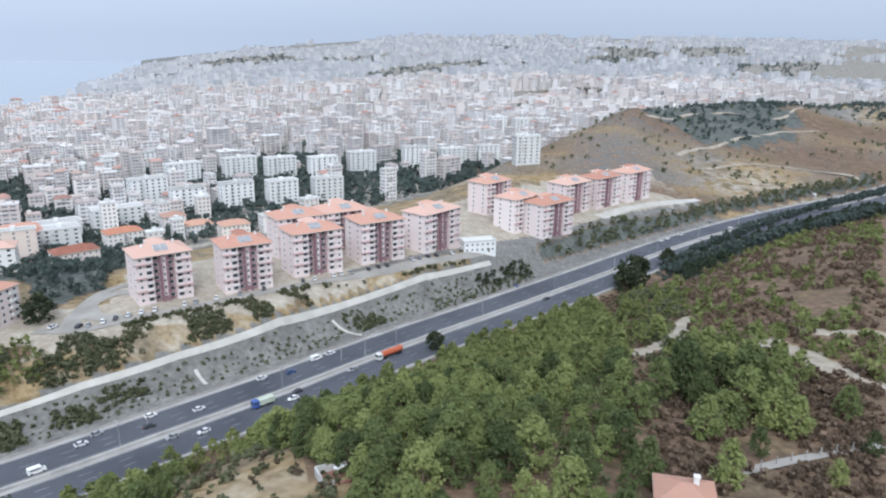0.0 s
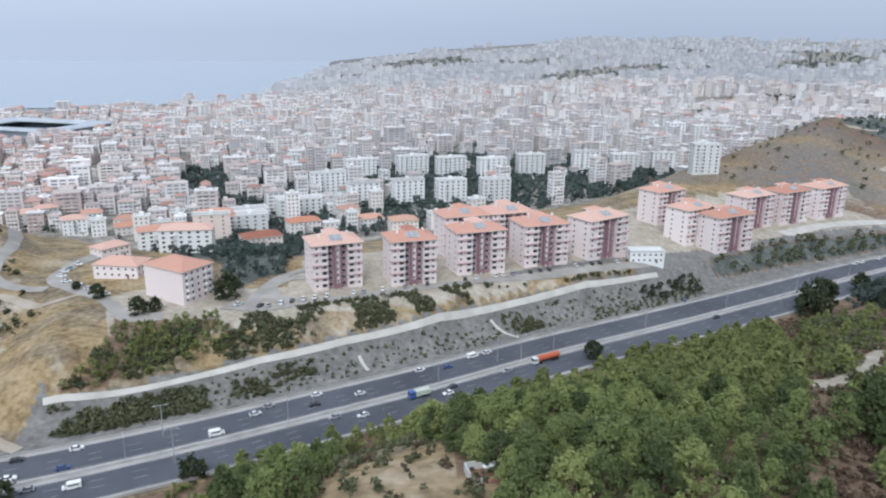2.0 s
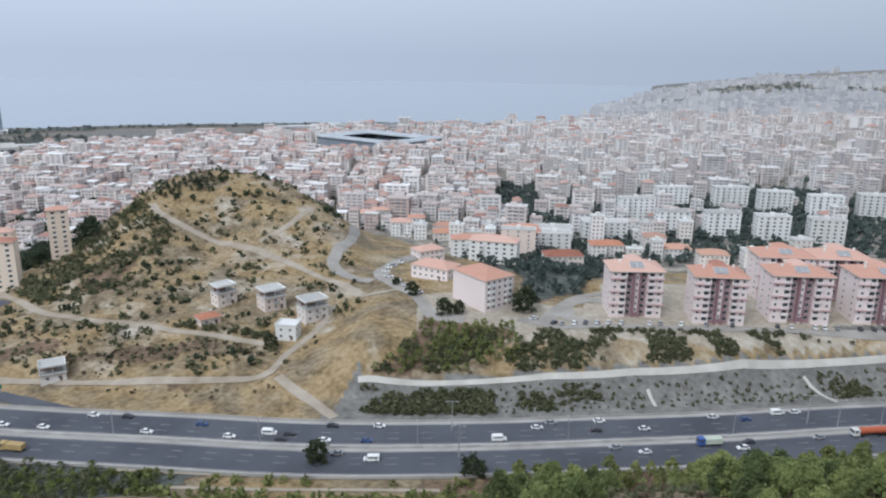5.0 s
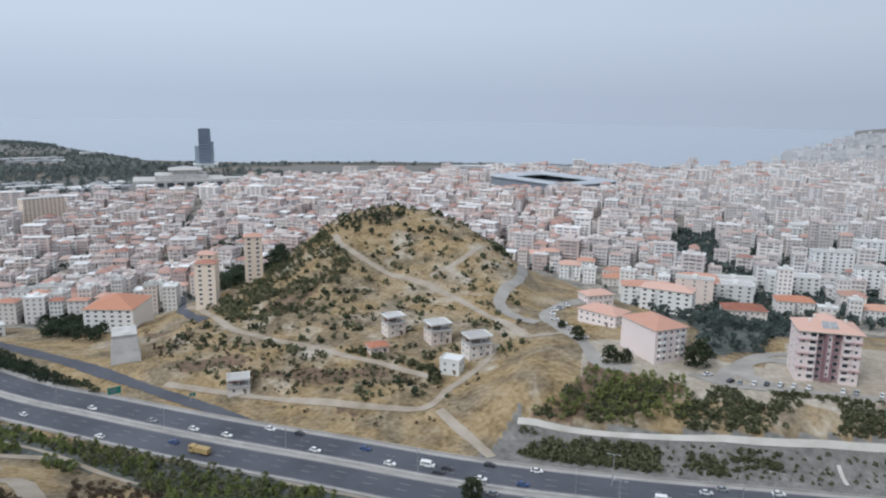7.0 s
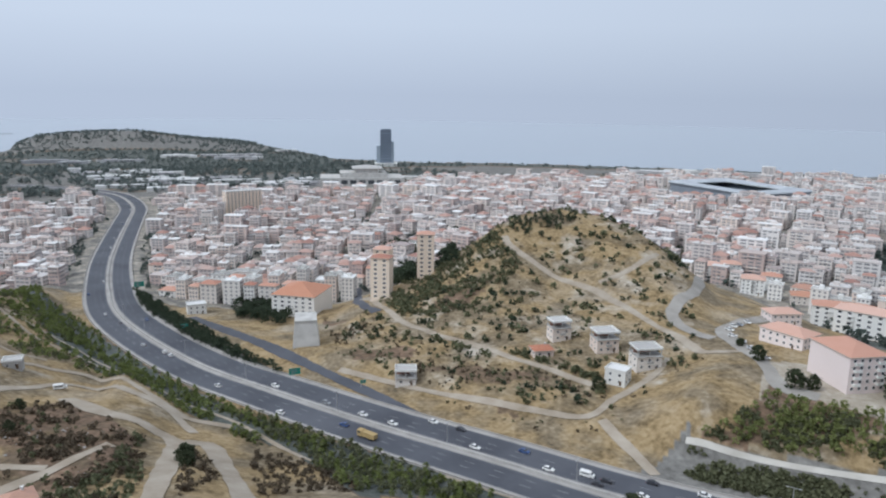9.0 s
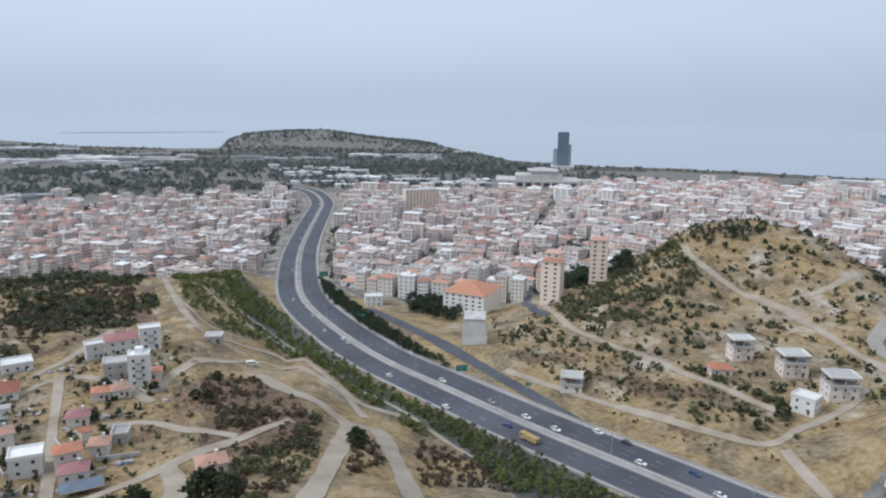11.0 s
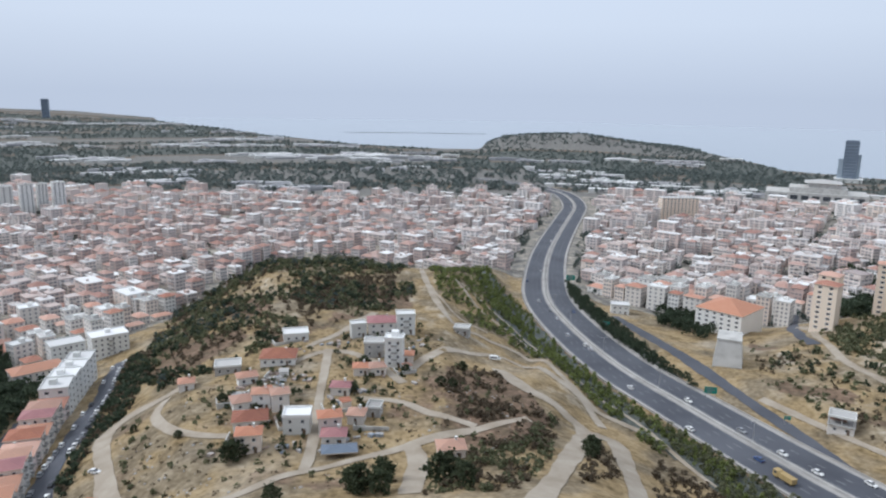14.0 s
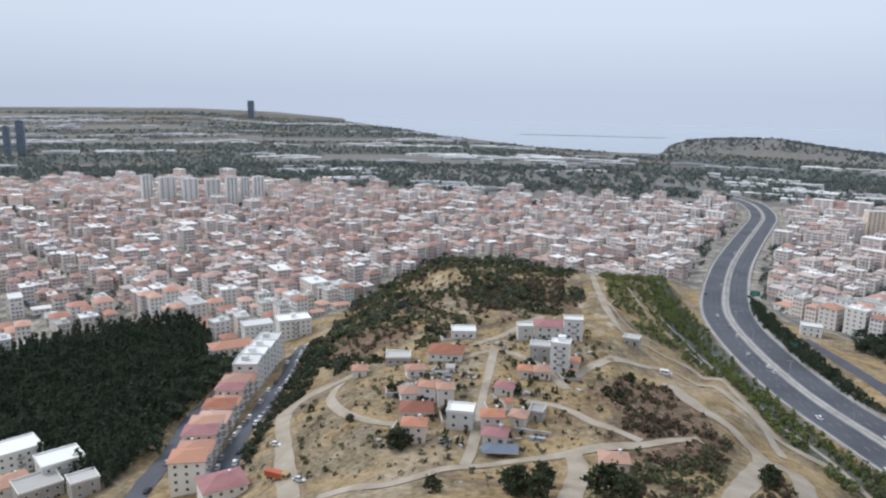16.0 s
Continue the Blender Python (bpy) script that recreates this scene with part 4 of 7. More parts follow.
# ---- water ----
wm = bpy.data.materials.new("sea_water")
wm.use_nodes = True
wb = wm.node_tree.nodes["Principled BSDF"]
wb.inputs["Base Color"].default_value, wb.inputs["Roughness"].default_value = (0.24, 0.29, 0.35, 1), 0.08
wt, wbp = wm.node_tree.nodes.new("ShaderNodeTexNoise"), wm.node_tree.nodes.new("ShaderNodeBump")
wt.inputs["Scale"].default_value, wbp.inputs["Distance"].default_value = 0.02, 0.08
wgeo = wm.node_tree.nodes.new("ShaderNodeNewGeometry")
wm.node_tree.links.new(wgeo.outputs["Position"], wt.inputs["Vector"])
wm.node_tree.links.new(wt.outputs[0], wbp.inputs["Height"]), wm.node_tree.links.new(wbp.outputs[0], wb.inputs["Normal"])
arc = [(-r * math.sin(radians(a)), r * math.cos(radians(a)), -38.5) for r in (1500, 2600, 4950) for a in range(4, 121, 4)]
na2 = len(arc) // 3
tagged(new("sea", mesh_of("sea", arc, [(i * na2 + j, i * na2 + j + 1, (i + 1) * na2 + j + 1, (i + 1) * na2 + j) for i in range(2) for j in range(na2 - 1)], [wm])),
       "calm grey-blue sea and lagoon under haze", "water", "", "structure")
spit = [(-3250 * math.sin(radians(a)), 3250 * math.cos(radians(a)), -38.0) for a in np.linspace(82, 93, 30)]
ribbon("lagoon_bank", spit, 9, -9, M["bush"], 0.0, False, label="low dark bank closing the lagoon", category="bank")

# ---- motorway ----
RS = spline([tuple(p) for p in ROAD[::1]], 8.0)
for sgn, lab in ((1, "dark asphalt motorway carriageway nearer the pine slope"), (-1, "dark asphalt motorway carriageway below the embankment")):
    a, b = (16.2, 2.4) if sgn > 0 else (-2.4, -16.2)
    ribbon("road", RS, a, b, M["asphalt"], 0.03, False, label=lab, category="road")
    a, b = (18.8, 16.2) if sgn > 0 else (-16.2, -18.8)
    ribbon("hard_shoulder", RS, a, b, M["shoulder"], 0.02, False, label="pale concrete hard shoulder of the motorway", category="shoulder")
ribbon("median", RS, 2.4, -2.4, M["shoulder"], 0.05, False, label="pale concrete strip between the carriageways", category="median")
fin("median_barrier", RS, 0.0, 0.7, 0.05, 0.95, M["concrete"], "grey concrete barrier along the motorway median", "barrier")
fin("guard_rail", RS, 18.4, 0.25, 0.02, 0.75, M["shoulder"], "weathered metal guard rail beside the motorway", "rail")
fin("guard_rail", RS, -18.4, 0.25, 0.02, 0.75, M["shoulder"], "weathered metal guard rail below the embankment", "rail")


def dashes(line, offs, long, gap, wide, z):
    p = np.asarray(line, float)
    run = np.concatenate([[0], np.cumsum(np.linalg.norm(np.diff(p[:, :2], axis=0), axis=1))])
    out = []
    for o in offs:
        for s0 in np.arange(5, run[-1] - long, long + gap):
            a, b = [np.array([np.interp(s, run, p[:, k]) for k in range(3)]) for s in (s0, s0 + long)]
            d = (b - a)[:2] / np.linalg.norm((b - a)[:2])
            n = np.array([-d[1], d[0]])
            out.append([(*(a[:2] + n * (o + wide / 2)), a[2] + z), (*(a[:2] + n * (o - wide / 2)), a[2] + z), (*(b[:2] + n * (o - wide / 2)), b[2] + z), (*(b[:2] + n * (o + wide / 2)), b[2] + z)])
    return np.array(out)


marks = np.concatenate([dashes(RS, (6.4, 10.2, -6.4, -10.2), 4.0, 8.0, 0.2, 0.06), dashes(RS, (2.9, -2.9, 15.9, -15.9), 10.0, 0.02, 0.22, 0.06)])
tagged(new("lane_marks", quads_of("lane_marks", marks, [M["paint"]])), "white painted lane lines on the asphalt", "road marking", "", "stuff")
for name, mat, wide, label, line in PATHS:
    ribbon(name, spline([(*p, 0) for p in line], 4.0), wide / 2, -wide / 2, M[mat], 0.25, True, label=label, category="road" if "road" in name or "street" in name else "path")


# ---- building blocks ----
def thing(name, m, label, category, group=""):
    ob = new(name)
    ob.empty_display_size = 0.5
    ob.matrix_world = m
    return tagged(ob, label, category, group)


def put(name, me, parent, m=None, label="", kind=""):
    ob = new(name, me)
    ob.parent = parent
    if m is not None:
        ob.matrix_basis = m
    return tagged(ob, label, "", "", kind)


def boxes(name, items, mats):
    """One mesh of several boxes: (x0, y0, z0, x1, y1, z1, material index)."""
    v, f, k = [], [], []
    for x0, y0, z0, x1, y1, z1, mi in items:
        n = len(v)
        v += [(x0, y0, z0), (x1, y0, z0), (x1, y1, z0), (x0, y1, z0), (x0, y0, z1), (x1, y0, z1), (x1, y1, z1), (x0, y1, z1)]
        f += [(n, n + 3, n + 2, n + 1), (n + 4, n + 5, n + 6, n + 7), (n, n + 1, n + 5, n + 4), (n + 1, n + 2, n + 6, n + 5), (n + 2, n + 3, n + 7, n + 6), (n + 3, n, n + 4, n + 7)]
        k += [mi] * 6
    return mesh_of(name, v, f, mats, k)


def hip_roof(name, w, d, rise, over=0.7, mat=None, flat=0.35):
    """A hipped roof with overhanging eaves and a fascia, its eaves at z = 0."""
    a, b = w / 2 + over, d / 2 + over
    r = max(a - b, 0.15) if a >= b else 0.0
    s = max(b - a, 0.15) if b > a else 0.0
    v = [(-a, -b, -flat), (a, -b, -flat), (a, b, -flat), (-a, b, -flat), (-a, -b, 0), (a, -b, 0), (a, b, 0), (-a, b, 0)]
    v += [(-r, -s, rise), (r, s, rise)] if a >= b else [(0, -s, rise), (0, s, rise)]
    f = [(0, 3, 2, 1), (0, 1, 5, 4), (1, 2, 6, 5), (2, 3, 7, 6), (3, 0, 4, 7)]
    f += [(4, 5, 9, 8), (5, 6, 9), (6, 7, 8, 9), (7, 4, 8)] if a >= b else [(4, 5, 8), (5, 6, 9, 8), (6, 7, 9), (7, 4, 8, 9)]
    n = len(f)
    k = [1] * 5 + [0] * (n - 5)
    return mesh_of(name, v, f, [mat or M["roof"], M["eave"]], k)


def flat_roof(name, w, d, mat, hut=True):
    """A concrete roof slab with a parapet and a stair hut."""
    a, b = w / 2 + 0.25, d / 2 + 0.25
    it = [(-a, -b, -0.25, a, b, 0.05, 0), (-a, -b, 0.05, a, -b + 0.25, 0.75, 1), (-a, b - 0.25, 0.05, a, b, 0.75, 1),
          (-a, -b + 0.25, 0.05, -a + 0.25, b - 0.25, 0.75, 1), (a - 0.25, -b + 0.25, 0.05, a, b - 0.25, 0.75, 1)]
    if hut:
        it.append((-1.4, -0.2, 0.05, 1.6, min(b - 0.4, 3.0), 2.3, 1))
    return boxes(name, it, [mat, M["white"]])


WINDOWS = {}


def window_mesh(w, h, dark=False):
    key = (w, h, dark)
    if key not in WINDOWS:
        t, a, b = 0.1, w / 2, -0.06
        v = [(-a, 0.02, 0), (a, 0.02, 0), (a, 0.02, h), (-a, 0.02, h), (-a, b, 0), (a, b, 0), (a, b, h), (-a, b, h),
             (-a + t, b, t), (a - t, b, t), (a - t, b, h - t), (-a + t, b, h - t), (-a + t, -0.015, t), (a - t, -0.015, t), (a - t, -0.015, h - t), (-a + t, -0.015, h - t)]
        f = [(0, 1, 5, 4), (1, 2, 6, 5), (2, 3, 7, 6), (3, 0, 4, 7)] + [(4 + i, 4 + (i + 1) % 4, 8 + (i + 1) % 4, 8 + i) for i in range(4)] + [(8 + i, 8 + (i + 1) % 4, 12 + (i + 1) % 4, 12 + i) for i in range(4)] + [(12, 13, 14, 15)]
        WINDOWS[key] = mesh_of("window", v, f, [M["glass"], M["frame"]], [1] * 12 + [0])
    return WINDOWS[key]


BALCONY = {}


def balcony_mesh(w, mat):
    key = (w, mat.name)
    if key not in BALCONY:
        BALCONY[key] = boxes("balcony", [(-w / 2, -1.2, -0.15, w / 2, 0, 0, 0), (-w / 2, -1.2, 0, w / 2, -1.08, 0.95, 1), (-w / 2, -1.08, 0, -w / 2 + 0.12, 0, 0.95, 1), (w / 2 - 0.12, -1.08, 0, w / 2, 0, 0.95, 1)], [M["white"], mat])
    return BALCONY[key]


def facade(ob, w, d, floors, step, first, spacing=3.2, ww=1.3, wh=1.35, sides="fblr", skip=()):
    """Windows, each a part, on the chosen sides of a box-shaped building."""
    for side in sides:
        run, out, rz = {"f": (w, d / 2, 0), "b": (w, d / 2, 180), "l": (d, w / 2, -90), "r": (d, w / 2, 90)}[side]
        n = max(1, int((run - 1.2) / spacing))
        for i in range(n):
            u = (i - (n - 1) / 2) * (run - 0.8) / n
            for k in range(floors):
                if (side, i, k) in skip:
                    continue
                put("window", window_mesh(ww, wh), ob, pose(0, 0, 0, 0, 0, rz) @ pose(u, -out, first + k * step))


M.update({
    "eave": material("painted_eave", [(0.5, 0.42, 0.36), (0.62, 0.55, 0.5)], 0.8, 5),
    "frame": material("white_window_frame", [(0.68, 0.68, 0.68), (0.8, 0.8, 0.8)], 0.5, 3),
    "mauvewall": material("mauve_render", [(0.24, 0.15, 0.17), (0.32, 0.20, 0.22)], 0.85, 5),
    "cream": material("cream_render", [(0.78, 0.65, 0.53), (0.82, 0.70, 0.58), (0.85, 0.75, 0.64)], 0.85, 8, 0, 40, 0, "object"),
    "mauveroof": material("mauve_sheet_roof", [(0.30, 0.14, 0.15), (0.40, 0.20, 0.20)], 0.7, 4),
    "flatgrey": material("grey_roof_screed", [(0.34, 0.33, 0.32), (0.45, 0.44, 0.43), (0.55, 0.54, 0.53)], 0.9, 4, 0, 40, 0, "object"),
    "flatwhite": material("white_roof_coating", [(0.62, 0.62, 0.62), (0.76, 0.76, 0.76), (0.84, 0.84, 0.84)], 0.8, 4, 0, 40, 0, "object"),
    "solar": material("solar_panel", [(0.27, 0.275, 0.29), (0.36, 0.365, 0.38)], 0.35, 3),
    "smallwall": material("house_render", [(0.64, 0.59, 0.55), (0.74, 0.70, 0.66), (0.82, 0.81, 0.79), (0.77, 0.71, 0.65), (0.72, 0.60, 0.53)], 0.85, 4, 0, 40, 0, "object"),
})


# ---- pink apartment blocks ----
def pink_block(m, w, d, floors, label):
    ob = thing("apartment_block", m, label, "building", "pink apartment blocks")
    step, base = 2.95, 0.6
    h, rec = base + floors * step, w * 0.2
    for s in (-1, 1):
        put("wall", boxes("wall", [(min(s * w / 2, s * rec), -d / 2, -4, max(s * w / 2, s * rec), d / 2, h, 0)], [M["pinkwall"]]), ob)
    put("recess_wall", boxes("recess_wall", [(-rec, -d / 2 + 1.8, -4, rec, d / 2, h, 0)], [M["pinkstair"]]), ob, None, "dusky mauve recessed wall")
    # stair tower standing in the recess
    put("stair_tower", boxes("stair_tower", [(-0.8, -d / 2 + 0.5, -1, 0.8, -d / 2 + 1.8, h - 0.3, 0)], [M["pinkwall"]]), ob)
    pier = boxes("pier", [(-0.4, -0.2, -1, 0.4, 2.0, h + 0.2, 0)], [M["mauvewall"]])
    for s in (-1, 1):
        put("pier", pier, ob, pose(s * 1.2, -d / 2, 0), "dark mauve pier")
    for k in range(floors):
        put("stair_window", window_mesh(0.9, 1.5), ob, pose(0, -d / 2 + 0.5, base + k * step + 2.2))
    roof = put("roof", hip_roof("roof", w, d, 3.6, 0.9), ob, pose(0, 0, h + 0.3), "orange clay tile hip roof")
    put("dormer", hip_roof("dormer", w * 0.30, d * 0.5, 1.6, 0.4), roof, pose(0, d * 0.18, 3.0))
    panel = boxes("solar_panel", [(-1.4, 0, 0, 1.4, 2.2, 0.12, 0), (-1.46, -0.06, -0.02, 1.46, 2.26, 0.08, 1)], [M["solar"], M["frame"]])
    for px in (-1.5, 1.5):
        for py in (0.0, 2.35):
            put("solar_panel", panel, roof, pose(0, -d / 2 + 1.6, 1.15, 21) @ pose(px, py, 0), "grey-blue solar panel")
    for x, y in ((-w * 0.3, -d * 0.1), (w * 0.3, d * 0.05), (-w * 0.18, d * 0.22)):
        put("chimney", boxes("chimney", [(-0.4, -0.4, 0, 0.4, 0.4, 2.0, 0), (-0.5, -0.5, 2.0, 0.5, 0.5, 2.15, 0)], [M["white"]]), roof, pose(x, y, 1.2))
    band = boxes("band", [(-w * 0.15, -0.9, 0, w * 0.15 + 0.5, 0.0, 0.5, 0)], [M["pinkband"]])
    for k in range(1, floors, 2):
        for s in (-1, 1):
            put("band", band, ob, pose(s * w * 0.35, -d / 2, base + k * step + 2.35) @ Matrix.Diagonal((s, 1, 1, 1)), "dusky brown render band")
    big, small, wide = window_mesh(2.3, 1.7), window_mesh(1.2, 1.3), window_mesh(1.9, 1.8)
    bal = balcony_mesh(2.9, M["pinkwall"])
    for k in range(floors):
        z = base + k * step + 0.9
        for s in (-1, 1):
            put("window", big, ob, pose(s * (rec + 1.7), -d / 2, z))
            put("window", small, ob, pose(s * (w / 2 - 1.7), -d / 2, z + 0.2))
            put("window", wide, ob, pose(s * (rec + 1.6) / 2, -d / 2 + 1.8, z - 0.3))
            if k:
                put("balcony", bal, ob, pose(s * (rec + 1.7), -d / 2, z - 0.75))
        for s, r in ((-1, -90), (1, 90)):
            for u in (-d * 0.28, d * 0.2):
                put("window", small, ob, pose(s * w / 2, u, z, 0, 0, r))
    put("door", boxes("door", [(-0.8, -0.08, 0, 0.8, 0, 2.2, 0)], [M["mauvewall"]]), ob, pose(0, -d / 2 + 0.5, 0.3))
    return ob


M["brickred"] = material("old_red_brick", [(0.17, 0.085, 0.065), (0.28, 0.15, 0.115), (0.36, 0.22, 0.17)], 0.9, 1.5)
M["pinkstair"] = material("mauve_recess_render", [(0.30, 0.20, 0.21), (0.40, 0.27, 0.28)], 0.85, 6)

STYLE = {
    "orange": ("apartment_house", "pinkwall", "roof", "pale pink five-storey apartment house with an orange tile roof", 2.9),
    "orange_low": ("terraced_house", "pinkwall", "roof", "low salmon house range with an orange tile roof", 2.9),
    "red": ("house", "smallwall", "redroof", "small rendered house with a red clay tile roof", 2.9),
    "redwhite": ("apartment_house", "white", "roof", "white apartment house with a faded red tile roof", 2.9),
    "flatwhite": ("house", "white", "flatwhite", "pale rendered house with a bright white flat roof", 3.0),
    "flatgrey": ("house", "concrete", "flatgrey", "unfinished grey concrete house with a flat roof", 3.0),
    "mauve": ("house", "smallwall", "mauveroof", "rendered house under a dull mauve sheet roof", 2.9),
    "ruin": ("unfinished_house", "smallwall", "flatgrey", "abandoned concrete house shell with empty window openings", 3.1),
    "cream": ("apartment_house", "cream", "roof", "tall narrow cream apartment house with a tiled top", 2.95),
    "whiteapt": ("apartment_house", "white", "flatgrey", "off-white city apartment house with a flat roof", 2.95),
    "creamslab": ("apartment_house", "cream", "flatgrey", "long cream apartment slab with a flat roof", 2.95),
    "tower": ("tower_block", "white", "flatgrey", "white high-rise tower block rising over the low roofs", 2.95),
}


def plain_block(style, m, w, d, floors):
    name, wall, top, label, step = STYLE[style]
    ob = thing(name, m, label, "building" if floors > 2 else "house", style.replace("_", " ") + " houses")
    h = 0.4 + floors * step
    bare = style == "ruin"
    put("wall", boxes("wall", [(-w / 2, -d / 2, -5, w / 2, d / 2, h - step * bare, 0)], [M[wall]]), ob)
    if bare:
        put("floor_slab", boxes("floor_slab", [(-w / 2 - 0.3, -d / 2 - 0.9, 0, w / 2 + 0.3, d / 2 + 0.2, 0.25, 0)], [M["concrete"]]), ob, pose(0, 0, h - step), "bare concrete slab")
        column = boxes("column", [(-0.2, -0.2, 0, 0.2, 0.2, step, 0)], [M["concrete"]])
        for u in (-0.46, 0.0, 0.46):
            for v in (-0.46, 0.46):
                put("column", column, ob, pose(u * w, v * d, h - step + 0.25), "bare concrete column")
        put("partition", boxes("partition", [(-w * 0.46, d * 0.1, 0.25, w * 0.2, d * 0.1 + 0.2, step * 0.8, 0)], [M["brickred"]]), ob, pose(0, 0, h - step), "half-built brick partition")
    if top in ("roof", "redroof", "mauveroof"):
        roof = put("roof", hip_roof("roof", w, d, min(w, d) * (0.2 if floors > 1 else 0.24), 0.6, M[top]), ob, pose(0, 0, h + 0.3))
        if floors < 4:
            put("chimney", boxes("chimney", [(-0.35, -0.35, 0, 0.35, 0.35, 1.6, 0), (-0.45, -0.45, 1.6, 0.45, 0.45, 1.75, 0)], [M["white"]]), roof, pose(w * 0.2, d * 0.12, 0.5))
    else:
        put("roof", flat_roof("roof", w, d, M[top], floors > 3), ob, pose(0, 0, h + 0.2))
    if style == "orange":
        facade(ob, w, d, floors, step, 1.3, 3.2, 1.3, 1.4, "fbr")
        for k in range(1, floors):
            for u in (-w * 0.3, w * 0.3):
                put("balcony", balcony_mesh(3.0, M["white"]), ob, pose(u, -d / 2, k * step + 0.5))
    elif style == "tower":
        it = [(u * w - 1.0, -d / 2 - 0.06, k * step + 1.2, u * w + 1.0, -d / 2, k * step + 2.6, 0) for k in range(floors) for u in (-0.34, 0.0, 0.34)]
        it += [(s * w / 2 - 0.06, u * d - 0.9, k * step + 1.2, s * w / 2 + 0.06, u * d + 0.9, k * step + 2.6, 0) for k in range(floors) for u in (-0.25, 0.25) for s in (-1, 1)]
        put("glazing", boxes("glazing", it, [M["glass"]]), ob, None, "", "stuff")
    elif floors >= 5:
        facade(ob, w, d, floors, step, 1.3, 4.7 if style != "tower" else 6.5, 2.0, 1.45, "flr" if style == "redwhite" else "fl")
        if style in ("whiteapt", "redwhite"):
            for k in range(1, floors):
                put("balcony", balcony_mesh(3.0, M["white"]), ob, pose(-w * 0.22, -d / 2, k * step + 0.4))
    else:
        facade(ob, w, d, floors - bare, step, 1.2, 3.0, 1.2, 1.3, "flr")
        put("door", boxes("door", [(-0.5, -0.09, 0, 0.5, 0, 2.1, 0)], [M["bark"]]), ob, pose(w * 0.28 if w > 6 else 0, -d / 2, 0.1))
        if floors >= 3:
            for k in range(1, floors - bare):
                put("balcony", balcony_mesh(2.6, M["concrete"]), ob, pose(0.2, -d / 2, k * step + 0.4))
    return ob


spots = np.array([b[1:3] for b in BLOCKS], float)
spot_z = land(spots[:, 0], spots[:, 1])
for (style, x, y, a, w, d, n), z in zip(BLOCKS, spot_z):
    if style == "pink":
        pink_block(pose(x, y, z, 0, 0, a), w, d, n, "seven-storey pink apartment block with orange tiled roof and stair strip")
    else:
        plain_block(style, pose(x, y, z, 0, 0, a), w, d, n)


# ---- the city that fills the plain: one mass of small buildings ----
def city_cells(cell, r0, r1, seed):
    """Plots of the two street grids, that of the right-hand city and that of the plain."""
    one, two = (city_grid(cell, r0, r1, seed + k, g, lo, hi) for k, (g, lo, hi) in enumerate(((24, -58, 56), (52, 56, 132))))
    return (*(np.concatenate([p, q]) for p, q in zip(one[:3], two[:3])), one[3])


def city_grid(cell, r0, r1, seed, grid, az0, az1):
    """Plots on slightly turned, jittered street grids, kept to the built-up land."""
    rng = np.random.default_rng(seed)
    n = int(r1 / cell) + 2
    i, j = np.meshgrid(np.arange(-n, n + 1), np.arange(-n, n + 1), indexing="ij")
    i, j = i.ravel(), j.ravel()
    lane = (i % 7 == 0) | (j % 4 == 0)
    a = radians(grid)
    x0, y0 = i * cell, j * cell * 1.05
    x, y = x0 * math.cos(a) - y0 * math.sin(a), x0 * math.sin(a) + y0 * math.cos(a)
    x, y = x + 22 * np.sin(y / 170), y + 18 * np.sin(x / 210)
    r, az = polar(x, y)
    ok = (r > r0) & (r < r1) & (az > az0) & (az <= az1) & (r > np.interp(az, EDGE_AZ, EDGE_IN)) & (r < np.interp(az, EDGE_AZ, EDGE_OUT) * (1 + 0.04 * np.sin(az * 1.7)))
    ok &= ~(lane & (rng.random(len(x)) < (0.8 if r1 < 1500 else 0.4)))
    x, y = x[ok] + rng.normal(0, cell * 0.11, ok.sum()), y[ok] + rng.normal(0, cell * 0.11, ok.sum())
    d, _, _ = near_line(x, y, ROAD[::2])
    keep = np.abs(d) > 36
    green = ripple(x, y, 95, 5) + 0.6 * ripple(x, y, 40, 6)
    r, az = polar(x, y)
    keep &= ~((r > 1900) & (ripple(x, y, 330, 31) + 0.4 * ripple(x, y, 120, 32) > 0.16))
    keep &= green < np.where(az < 30, 0.66, 0.92)
    keep &= ~((az > -26) & (az < 2) & (r > 1250) & (r < 1750) & (ripple(x, y, 160, 8) > 0.15))
    keep &= ~((az < 20) & (r < 900) & (rng.random(len(x)) < np.where((az > -18) & (az < 5), 0.86, 0.5)))
    for ax, ay, ar in ((*TOWER_AT, 60), (*STADIUM_AT, 135), (*MALL_AT, 110)):
        keep &= np.hypot(x - ax, y - ay) > ar
    for _, bx, by, _, bw, bd, _ in BLOCKS:
        keep &= np.hypot(x - bx, y - by) > 0.5 * math.hypot(bw, bd) + cell * 0.42
    keep &= ~inside(x, y, ZONE_WOOD) & ~inside(x, y, ZONE_GARDEN) & ~inside(x, y, ZONE_KNOLL)
    x, y = x[keep], y[keep]
    turn = np.full(len(x), a) + 0.12 * np.sin(x / 300) + rng.normal(0, 0.06, len(x))
    return x, y, turn, rng


